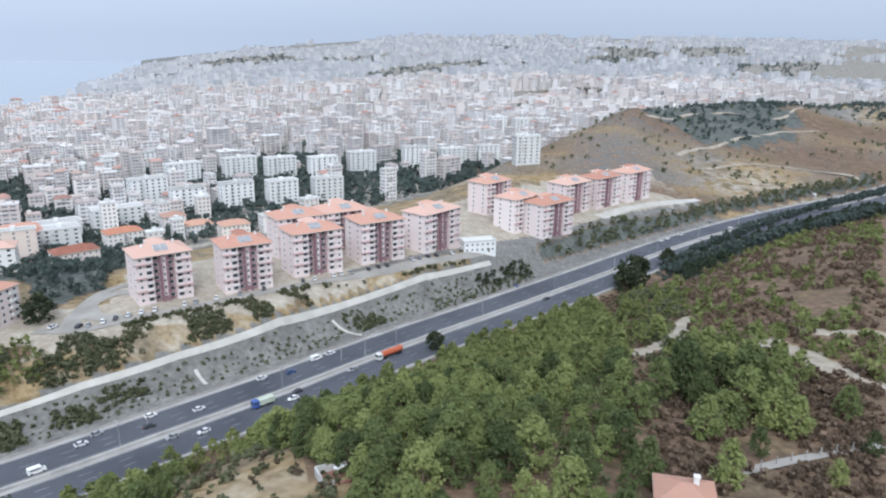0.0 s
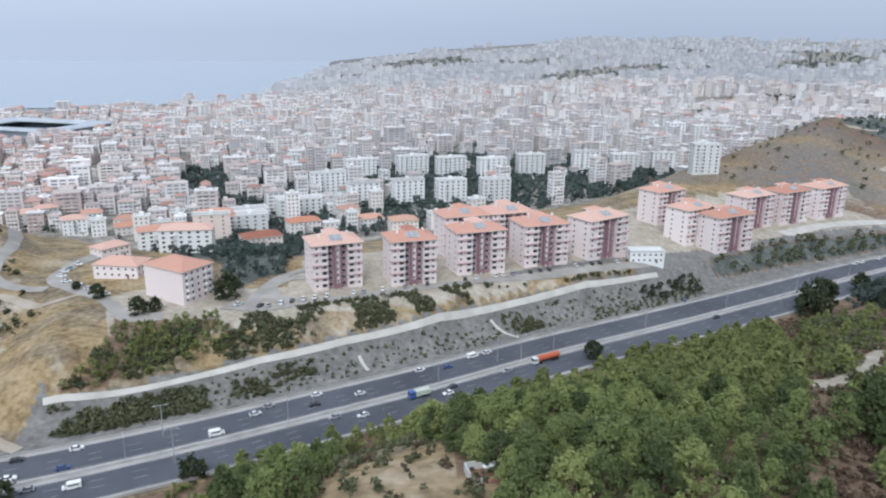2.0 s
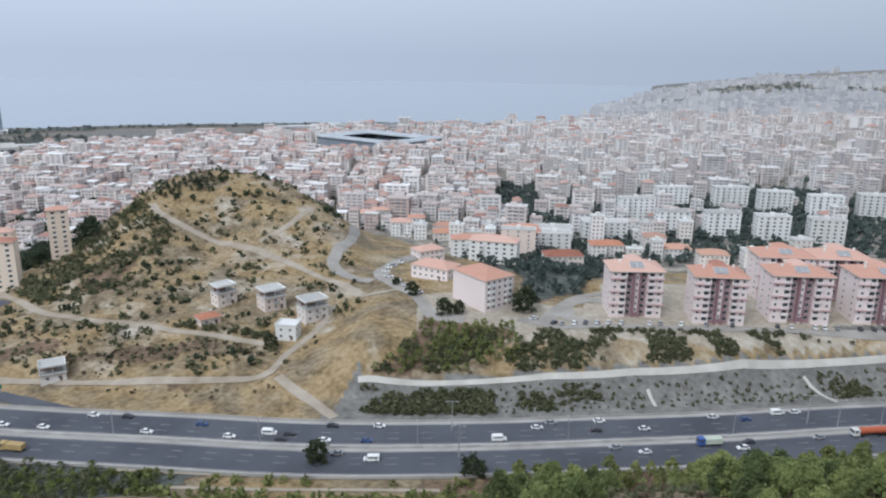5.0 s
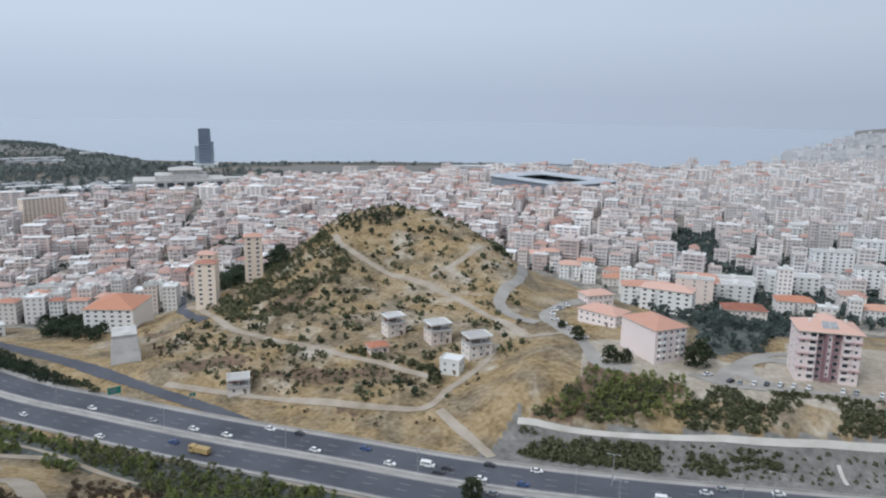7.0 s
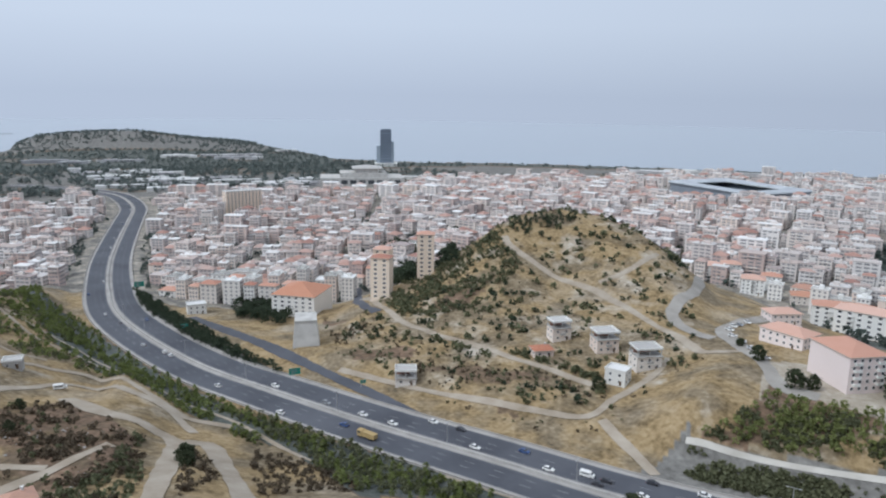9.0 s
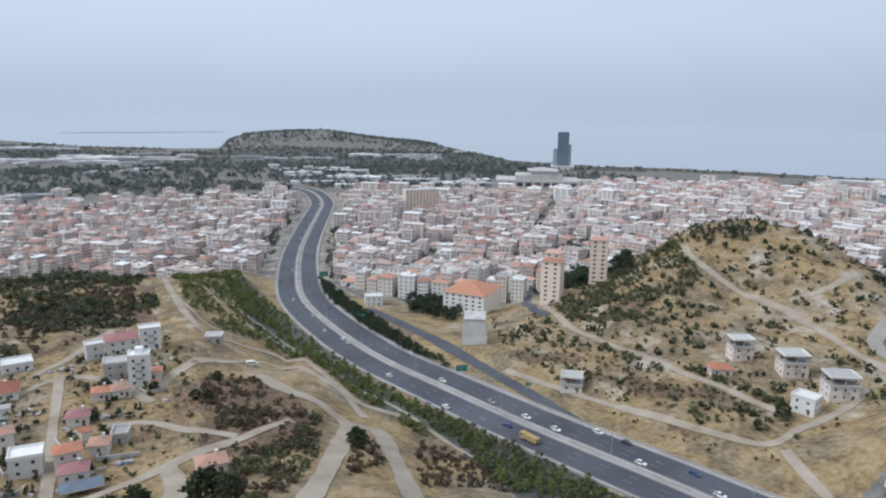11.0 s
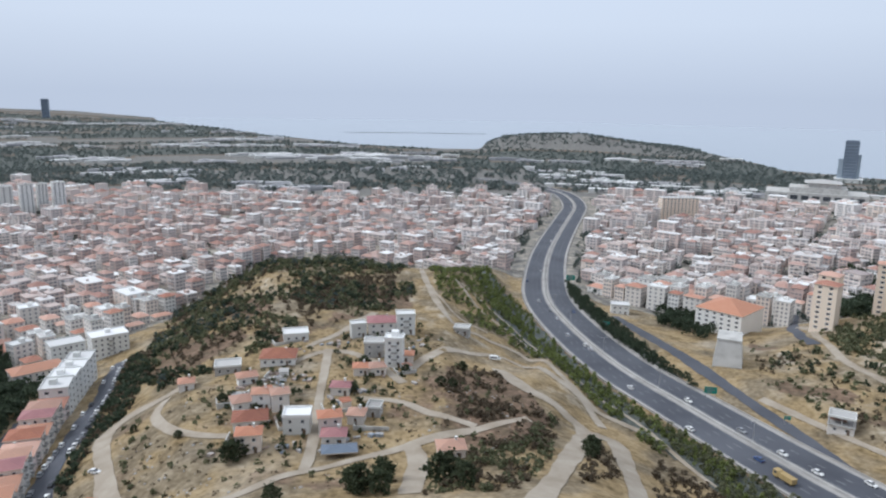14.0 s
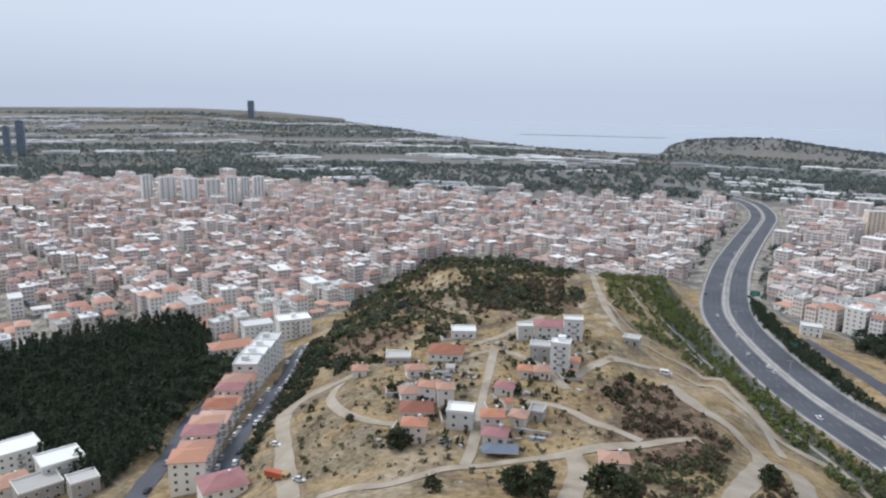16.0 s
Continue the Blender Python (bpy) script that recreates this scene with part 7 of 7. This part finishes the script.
def lorry(m, kind, tone):
    ob = thing("lorry", m, {"tanker": "long articulated lorry with an orange-red tank", "truck": {"b": "short lorry with a blue cab and pale green bin", "y": "yellow tipper lorry on the motorway", "r": "red lorry parked on the dusty road"}[tone]}[kind], "truck", "lorries")
    put("cab", CAB["w" if kind == "tanker" else "b" if tone == "b" else "y"], ob)
    if kind == "tanker":
        put("chassis", FRAME, ob), put("tank", TANK, ob, None, "orange-red tank")
        xs = (-8.4, -7.1, -5.8, 0.6, 3.2)
    else:
        put("chassis", SHORT, ob), put("load_bed", LOAD[tone], ob)
        xs = (-3.2, -1.9, 3.2)
    for x in xs:
        for y in (-1.0, 1.0):
            put("wheel", BIGWHEEL, ob, pose(x, y, 0))


def road_pose(x, y):
    """A spot on the motorway, snapped to its surface and driving direction, or on the land."""
    d = np.hypot(RS[:, 0] - x, RS[:, 1] - y)
    i = int(d.argmin())
    i = min(max(i, 1), len(RS) - 2)
    t = RS[i + 1] - RS[i - 1]
    off, rz, _ = near_line([x], [y], RS)
    if abs(off[0]) < 19:
        lane = min((4.2, 7.8, 11.3, 14.5), key=lambda v: abs(v - abs(off[0])))
        sgn = 1 if off[0] > 0 else -1
        shift = (lane - abs(off[0])) * sgn
        nx, ny = -t[1], t[0]
        L = math.hypot(nx, ny)
        a = math.degrees(math.atan2(t[1], t[0])) + (0 if sgn > 0 else 180)
        return pose(x + nx / L * shift, y + ny / L * shift, rz[0] + 0.03, 0, 0, a)
    return pose(x, y, on_land(x, y) + 0.34, 0, 0, 78)


random.seed(8)
trucks = 0
for kind, x, y in VEHICLES:
    m = road_pose(x, y)
    if kind == "car":
        car(m, random.choice((0, 0, 0, 1, 1, 1, 2, 2, 3, 3, 4, 4, 6, 6) if random.random() < 0.97 else (5,)))
    elif kind == "van":
        van(m)
    else:
        lorry(m, kind, "bbyr"[trucks] if trucks < 4 else "y")
        trucks += 1


def parked(line, offs, step, jitter, skip):
    p = spline([(*q, 0) for q in line], 2.0)
    run = np.concatenate([[0], np.cumsum(np.linalg.norm(np.diff(p[:, :2], axis=0), axis=1))])
    for o in offs:
        s = 6.0
        while s < run[-1] - 6:
            if random.random() > skip:
                a, b = [np.array([np.interp(v, run, p[:, k]) for k in (0, 1)]) for v in (s, s + 1)]
                d = (b - a) / np.linalg.norm(b - a)
                q = a + np.array([-d[1], d[0]]) * o
                car(pose(q[0], q[1], on_land(*q) + 0.36, 0, 0, math.degrees(math.atan2(d[1], d[0])) + (jitter if jitter else 0)), random.choice((0, 0, 1, 1, 2, 3, 4, 4)), False)
            s += random.uniform(step, step * 1.5)


by_name = {}
for nm, _, _, _, ln in PATHS:
    by_name.setdefault(nm, []).append(ln)
parked(by_name["terrace_road"][0], (3.2,), 4.2, 70, 0.35)
parked(by_name["village_street"][0], (3.2, -3.2), 6.0, 0, 0.35)
parked(by_name["village_street"][1], (-2.8,), 7.0, 0, 0.45)
parked(by_name["estate_road"][1], (3.0,), 9.0, 60, 0.5)

# ---- roadside ----
M["palewall"] = material("stained_pale_concrete", [(0.36, 0.35, 0.335), (0.52, 0.51, 0.49), (0.60, 0.59, 0.57)], 0.9, 5)
M["steel"] = material("galvanised_steel", [(0.45, 0.46, 0.47), (0.6, 0.6, 0.61)], 0.5, 2, metal=0.6)
M["signgreen"] = material("green_road_sign", [(0.02, 0.20, 0.15), (0.03, 0.26, 0.2)], 0.5, 3)


def lamp_post(x, y, h, label):
    ob = thing("lamp_post", pose(x, y, on_land(x, y), 0, 0, 20), label, "lamp", "lamp posts")
    put("pole", loft_pole(h), ob)
    for s in (-1, 1):
        put("arm", boxes("arm", [(-1.8, -0.06, -0.06, 0, 0.06, 0.06, 0)], [M["steel"]]), ob, pose(0, 0, h, 0, 0, 90 + 90 * s))
        put("lantern", boxes("lantern", [(-0.5, -0.16, -0.1, 0.4, 0.16, 0.08, 0)], [M["steel"]]), ob, pose(s * 1.9, 0, h))


def loft_pole(h):
    n = 8
    v = [(r * math.cos(2 * math.pi * i / n), r * math.sin(2 * math.pi * i / n), z) for z, r in ((-0.5, 0.22), (h, 0.11)) for i in range(n)]
    return mesh_of("pole", v, [(i, (i + 1) % n, n + (i + 1) % n, n + i) for i in range(n)] + [tuple(range(n, 2 * n))], [M["steel"]])


for x, y in POSTS:
    lamp_post(x, y, 12.0, "tall grey steel lamp post with two arms")
for i in range(8, len(RS) - 40, 6):
    if RS[i][0] < 500 and RS[i][0] > -900:
        ob = thing("lamp_post", pose(*RS[i], 0, 0, math.degrees(math.atan2(*(RS[i + 1] - RS[i - 1])[1::-1]))) @ pose(0, 0, 0.9, 0, 0, 90), "slim grey lamp post on the motorway median", "lamp", "median lamp posts")
        put("pole", bpy.data.meshes.get("median_pole") or boxes("median_pole", [(-0.09, -0.09, -0.6, 0.09, 0.09, 9.0, 0)], [M["steel"]]), ob)
        put("arm", bpy.data.meshes.get("median_arm") or boxes("median_arm", [(-1.6, -0.06, 8.9, 1.6, 0.06, 9.0, 0), (-2.0, -0.14, 8.86, -1.5, 0.14, 8.98, 0), (1.5, -0.14, 8.86, 2.0, 0.14, 8.98, 0)], [M["steel"]]), ob)


def road_sign(x, y, w, h, post, turn, label):
    ob = thing("road_sign", pose(x, y, on_land(x, y), 0, 0, turn), label, "sign", "green road signs")
    put("board", boxes("board", [(-w / 2, -0.06, post, w / 2, 0.06, post + h, 0)], [M["signgreen"]]), ob, None, "green sign board")
    for k, (a, b) in enumerate(((-0.38, 0.2), (-0.38, 0.3), (-0.3, 0.1))):
        put("lettering_bar", boxes("lettering_bar", [(a * w, -0.09, post + h * (0.72 - 0.26 * k), b * w, -0.07, post + h * (0.82 - 0.26 * k), 0)], [M["paint"]]), ob)
    for s in (-1, 1):
        put("post", boxes("post", [(s * w * 0.36 - 0.1, 0.08, -0.5, s * w * 0.36 + 0.1, 0.28, post + h, 0)], [M["steel"]]), ob)


road_sign(*GANTRY_AT, 5.5, 3.2, 2.6, 72, "large green motorway sign on two steel posts")
road_sign(-268, 168, 2.6, 1.6, 2.4, 70, "small green exit sign beside the slip road")
road_sign(-560, 152, 7, 4, 4.5, 80, "large green motorway sign farther along")
road_sign(-420, 138, 4, 2.6, 3.0, 78, "green motorway sign by the tree strip")

# concrete wall well before the red-roofed apartment house, placed to look under it
wx, wy = WALL_AT
wv = [(sx * hw, sy, z) for z, hw, y0, y1 in ((-5, 7.6, -5.0, 14), (5, 6.6, -2.6, 14), (13.4, 5.6, -1.0, 14), (13.4, 5.9, -1.4, 14.4), (14.2, 5.9, -1.4, 14.4)) for sx, sy in ((-1, y0), (1, y0), (1, y1), (-1, y1))]
wf = [(4 * k + i, 4 * k + (i + 1) % 4, 4 * k + 4 + (i + 1) % 4, 4 * k + 4 + i) for k in range(4) for i in range(4)] + [(16, 17, 18, 19)]
tagged(new("retaining_wall", mesh_of("retaining_wall", wv, wf, [M["palewall"]])), "tall battered concrete retaining wall, stained, set to line up below houses", "wall").matrix_world = pose(wx, wy, on_land(wx, wy), 0, 0, 62)

# wire fence on the near slope
for i, p in enumerate(spline([(*q, 0) for q in FENCE], 3.2)):
    ob = thing("fence_post", pose(p[0], p[1], on_land(p[0], p[1])), "rough wooden fence post on the slope", "fence post", "fence posts")
    put("stake", bpy.data.meshes.get("stake") or boxes("stake", [(-0.08, -0.08, -0.3, 0.08, 0.08, 1.5, 0), (-0.1, -0.1, 1.5, 0.1, 0.1, 1.55, 0)], [M["shoulder"]]), ob)
ribbon("fence_track", spline([(*q, 0) for q in FENCE], 4.0), 0.9, -0.9, M["street"], 0.25, True, label="narrow pale footpath along the fence", category="path")

# ---- landmarks far off ----
# tower glass is paled and blued, its colour holding the distance haze
M["darkglass"] = material("hazed_tower_glass", [(0.12, 0.15, 0.20), (0.18, 0.22, 0.28)], 0.3, 20)
M["paleblue"] = material("pale_blue_cladding", [(0.30, 0.36, 0.42), (0.42, 0.48, 0.55)], 0.5, 20)


def high_rise(x, y, w, d, h, turn, label, side=True):
    ob = thing("high_rise", pose(x, y, on_land(x, y), 0, 0, turn), label, "tower")
    put("shaft", boxes("shaft", [(-w / 2, -d / 2, -3, w / 2, d / 2, h, 0), (-w / 2 + 2, -d / 2 + 2, h, w / 2 - 2, d / 2 - 2, h + 2.5, 0)], [M["darkglass"]]), ob, None, "dark glazed shaft")
    for k in range(int(h / 6.5)):
        put("storey_line", bpy.data.meshes.get(f"line{int(w)}") or boxes(f"line{int(w)}", [(-w / 2 - 0.15, -d / 2 - 0.15, 0, w / 2 + 0.15, d / 2 + 0.15, 0.7, 0)], [M["paleblue"]]), ob, pose(0, 0, 5 + 6.5 * k))
    if side:
        put("wing", boxes("wing", [(-w / 2 - 9, -d / 2 + 3, -3, -w / 2, d / 2 - 3, h * 0.57, 0), (w / 2, -d / 2 + 3, -3, w / 2 + 6, d / 2 - 3, h * 0.68, 0)], [M["paleblue"]]), ob, None, "lower pale blue wing")
        put("podium", boxes("podium", [(-w, -d, -3, w, d, 7, 0), (-w - 1, -d - 1, 7, w + 1, d + 1, 8, 0)], [M["white"]]), ob)
    return ob


high_rise(*TOWER_AT, 26, 22, 84, 56, "tall dark glass office tower with lower pale wings")
high_rise(*FAR_TOWER_AT, 32, 26, 92, 100, "dark tower standing alone on the far plain", False)
high_rise(*LEFT_TOWER_AT, 18, 18, 84, 120, "slender grey tower over the far roofs", False)
lx, ly = LEFT_TOWER_AT
high_rise(lx + 24, ly - 20, 14, 16, 72, 120, "slender grey tower beside its twin", False)


M["stadiumroof"] = material("grey_stadium_roof", [(0.34, 0.37, 0.41), (0.44, 0.47, 0.51), (0.56, 0.58, 0.61)], 0.6, 16)
M["stadiumwall"] = material("blue_grey_stadium_panels", [(0.19, 0.22, 0.26), (0.27, 0.30, 0.35)], 0.5, 20)


def stadium(x, y, turn):
    ob = thing("stadium", pose(x, y, on_land(x, y), 0, 0, turn), "large rectangular stadium with a white roof and blue-grey walls", "stadium")

    def hoop(a, b, c, n=40):
        return [(math.copysign(abs(math.cos(t)) ** 0.13, math.cos(t)) * a, math.copysign(abs(math.sin(t)) ** 0.13, math.sin(t)) * b, c) for t in (2 * math.pi * (i + 0.5) / n for i in range(n))]

    def strip(name, loops, mat, label=""):
        n = len(loops[0])
        v = [p for lp in loops for p in lp]
        put(name, mesh_of(name, v, [(k * n + i, k * n + (i + 1) % n, (k + 1) * n + (i + 1) % n, (k + 1) * n + i) for k in range(len(loops) - 1) for i in range(n)], [mat]), ob, None, label)

    strip("wall", [hoop(92, 66, -4), hoop(92, 66, 14), hoop(95, 69, 19)], M["stadiumwall"], "blue-grey outer wall")
    strip("roof", [hoop(95, 69, 19), hoop(93, 67, 21), hoop(58, 36, 19.5), hoop(58, 36, 18), hoop(92, 66, 17)], M["stadiumroof"], "pale grey roof ring")
    strip("stand", [hoop(88, 62, 16), hoop(56, 34, 3)], M["stadiumwall"], "shaded seating bowl")
    put("pitch", mesh_of("pitch", [(-56, -36, 3), (56, -36, 3), (56, 36, 3), (-56, 36, 3)], [(0, 1, 2, 3)], [M["leafpine"]]), ob)


stadium(*STADIUM_AT, -13)


def mall(x, y, turn):
    ob = thing("shopping_centre", pose(x, y, on_land(x, y), 0, 0, turn), "sprawling pale grey shopping centre with stepped roofs", "building")
    put("hall", boxes("hall", [(-75, -35, -3, 75, 35, 14, 0), (-40, -28, 14, 45, 28, 22, 0), (-12, -20, 22, 30, 20, 30, 0)], [M["palewall"]]), ob)
    put("roof", hip_roof("roof", 52, 44, 5, 2, M["flatgrey"]), ob, pose(10, 0, 30), "low swept grey roof")
    for k in range(9):
        put("glazing", bpy.data.meshes.get("mall_glazing") or boxes("mall_glazing", [(-5.5, -35.2, 3, 5.5, -35, 10, 0)], [M["glass"]]), ob, pose(-64 + 16 * k, 0, 0))


mall(*MALL_AT, 60)

# long sheds, glasshouses and low works in rows over the plain
rs = np.random.default_rng(5)
az, r = np.radians(rs.uniform(28, 132, 5200)), np.sqrt(rs.uniform(1250 ** 2, 4000 ** 2, 5200))
sheds = np.column_stack([-r * np.sin(az), r * np.cos(az)])
sr, sa = polar(sheds[:, 0], sheds[:, 1])
sd, _, _ = near_line(sheds[:, 0], sheds[:, 1], ROAD[::2])
ok = (sr > np.interp(sa, EDGE_AZ, EDGE_OUT) * 1.04) & (np.abs(sd) > 45) & (land(sheds[:, 0], sheds[:, 1]) > -37) & (field_bands(sheds[:, 0], sheds[:, 1]) < -0.12) & (ripple(sheds[:, 0], sheds[:, 1], 260, 15) > -0.1) & ~((sa > 62) & (sa < 83) & (sr > 2150))
sheds, sa = sheds[ok], sa[ok]
n = len(sheds)
tint = rs.random(n)
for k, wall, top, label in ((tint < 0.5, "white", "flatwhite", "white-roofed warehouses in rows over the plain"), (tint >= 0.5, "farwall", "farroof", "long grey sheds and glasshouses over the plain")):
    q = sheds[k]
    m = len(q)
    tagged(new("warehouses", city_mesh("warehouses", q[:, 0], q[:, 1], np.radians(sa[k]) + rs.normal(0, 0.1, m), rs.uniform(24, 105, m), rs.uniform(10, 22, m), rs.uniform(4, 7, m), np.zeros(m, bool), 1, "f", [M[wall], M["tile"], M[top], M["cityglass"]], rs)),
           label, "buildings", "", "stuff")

# roofless hut on the sandy brow among the pines
hx, hy = 7.0, 97.0
ob = thing("ruined_hut", pose(hx, hy, on_land(hx, hy), 0, 0, 12), "roofless brick hut with a torn white sheet on the sandy brow", "ruin")
put("floor", boxes("floor", [(-2.4, -2.0, -0.6, 2.4, 2.0, 0.12, 0)], [M["brickred"]]), ob, None, "reddish rubble floor")
for wx0, wy0, wx1, wy1, hh in ((-2.5, -2.1, -2.2, 2.1, 1.9), (-2.2, 1.8, 2.5, 2.1, 1.5), (2.2, -2.1, 2.5, 1.8, 1.1), (-2.2, -2.1, -0.6, -1.8, 1.4)):
    put("wall", boxes("wall", [(wx0, wy0, -0.6, wx1, wy1, hh * 0.7, 0), (wx0, wy0, hh * 0.7, (wx0 * 2 + wx1) / 3, (wy0 * 2 + wy1) / 3, hh, 0)], [M["palewall"]]), ob)
put("sheet", hip_roof("sheet", 1.4, 0.9, 0.25, 0.1, M["flatwhite"], 0.05), ob, pose(0.9, 0.6, 1.35, 9, -6, 20), "torn white sheet")

# tarpaulin-covered lean-to by the village lane
tx, ty = -214.0, -14.0
tagged(new("tarpaulin_shed", hip_roof("tarpaulin_shed", 11, 6, 1.2, 0.3, M["darkglass"])), "lean-to under a dark blue tarpaulin beside the lane", "shed").matrix_world = pose(tx, ty, on_land(tx, ty) + 2.2, 0, 0, 95)


# yard walls, lean-tos and woodpiles round the village houses
yr = np.random.default_rng(77)
for i, (px, py) in enumerate(YARDS[::2]):
    a = yr.uniform(-20, 20) + 95
    L, D = yr.uniform(7, 14), yr.uniform(5, 9)
    m = pose(px, py, on_land(px, py), 0, 0, a)
    ob = thing("yard_wall", m, "rough low block wall round a house yard", "wall", "yard walls")
    put("wall_run", boxes("wall_run", [(-L / 2, -D / 2, -1.5, L / 2, -D / 2 + 0.25, 1.3, 0), (-L / 2 - 0.05, -D / 2 - 0.05, 1.3, L / 2 + 0.05, -D / 2 + 0.3, 1.4, 0)], [M["palewall"]]), ob)
    put("wall_run", boxes("wall_run", [(-L / 2, -D / 2 + 0.26, -1.5, -L / 2 + 0.25, D / 2, 1.3, 0), (-L / 2 - 0.05, -D / 2 + 0.31, 1.3, -L / 2 + 0.3, D / 2, 1.4, 0)], [M["palewall"]]), ob)
    if i % 3 < 2:
        sh = thing("lean_to", pose(px, py, on_land(px, py), 0, 0, a + 8) @ pose(L * 0.22, D * 0.2, 0), "small lean-to with a sloping sheet roof", "shed", "yard sheds")
        put("wall", boxes("wall", [(-1.7, -1.4, -1.5, 1.7, 1.4, 2.2, 0)], [M["smallwall"]]), sh)
        put("roof", boxes("roof", [(-2.0, -1.8, 0, 2.0, 1.8, 0.12, 0)], [M["redroof"] if i % 4 else M["flatgrey"]]), sh, pose(0, 0, 2.35, 7))
# vegetable plots, shrubs and small trees between the houses
VILLAGE = [(-216, -56), (-262, -62), (-312, -52), (-345, -20), (-340, 18), (-296, 22), (-252, 6), (-214, -4)]
scatter_zone("yard_shrubs", VILLAGE, 150, 0.7, 1.8, BUSH, M["leaflone"], "dusty green shrubs in the house yards", gap=4.0)
scatter_zone("yard_trees", VILLAGE, 46, 0.3, 0.62, BROAD, M["leaflone"], "small dark fruit trees between the village houses", "trees", 7.0)
# crates, tanks, woodpiles and sheets lying about the yards
bits = []
for px, py in clear(pick(VILLAGE, 420, yr), blocks=-2.0):
    if ripple(np.array([px]), np.array([py]), 11, 88)[0] < 0.05:
        continue
    h, a = on_land(px, py), yr.uniform(0, 3.1)
    l, w, t = yr.uniform(0.4, 1.6), yr.uniform(0.3, 0.9), yr.uniform(0.3, 1.1)
    c, d = math.cos(a), math.sin(a)
    low = [(px + c * u * l - d * v * w, py + d * u * l + c * v * w, h - 0.2) for u, v in ((-1, -1), (1, -1), (1, 1), (-1, 1))]
    top = [(p, q, r + 0.2 + t) for p, q, r in low]
    bits += [top] + [[low[k], low[(k + 1) % 4], top[(k + 1) % 4], top[k]] for k in range(4)]
M["clutter"] = material("weathered_clutter", [(0.10, 0.09, 0.085), (0.30, 0.22, 0.18), (0.45, 0.43, 0.42), (0.16, 0.22, 0.30), (0.70, 0.69, 0.68)], 0.8, 6, 0, 40, 0, None, 0.6)
tagged(new("yard_clutter", quads_of("yard_clutter", np.array(bits), [M["clutter"]])), "crates, tanks and woodpiles lying about the yards", "clutter", "", "stuff")
# scattered rubble and rubbish on the plateau
pp = clear(pick(ZONE_PLATEAU, 520, yr))
pp = pp[ripple(pp[:, 0], pp[:, 1], 16, 44) > 0.1]
pz = land(pp[:, 0], pp[:, 1])
chips = []
for (px, py), h in zip(pp, pz):
    s, a = yr.uniform(0.15, 0.55), yr.uniform(0, 6.28)
    c, d = math.cos(a) * s, math.sin(a) * s
    top = [(px + c, py + d, h + s * 0.5), (px - d, py + c, h + s * 0.6), (px - c, py - d, h + s * 0.4), (px + d, py - c, h + s * 0.55)]
    low = [(px + c * 1.3, py + d * 1.3, h - 0.1), (px - d * 1.3, py + c * 1.3, h - 0.1), (px - c * 1.3, py - d * 1.3, h - 0.1), (px + d * 1.3, py - c * 1.3, h - 0.1)]
    chips += [top] + [[low[k], low[(k + 1) % 4], top[(k + 1) % 4], top[k]] for k in range(4)]
tagged(new("rubble", quads_of("rubble", np.array(chips), [M["flatgrey"]])), "pale stones and rubble strewn over the dry plateau", "rubble", "", "stuff")
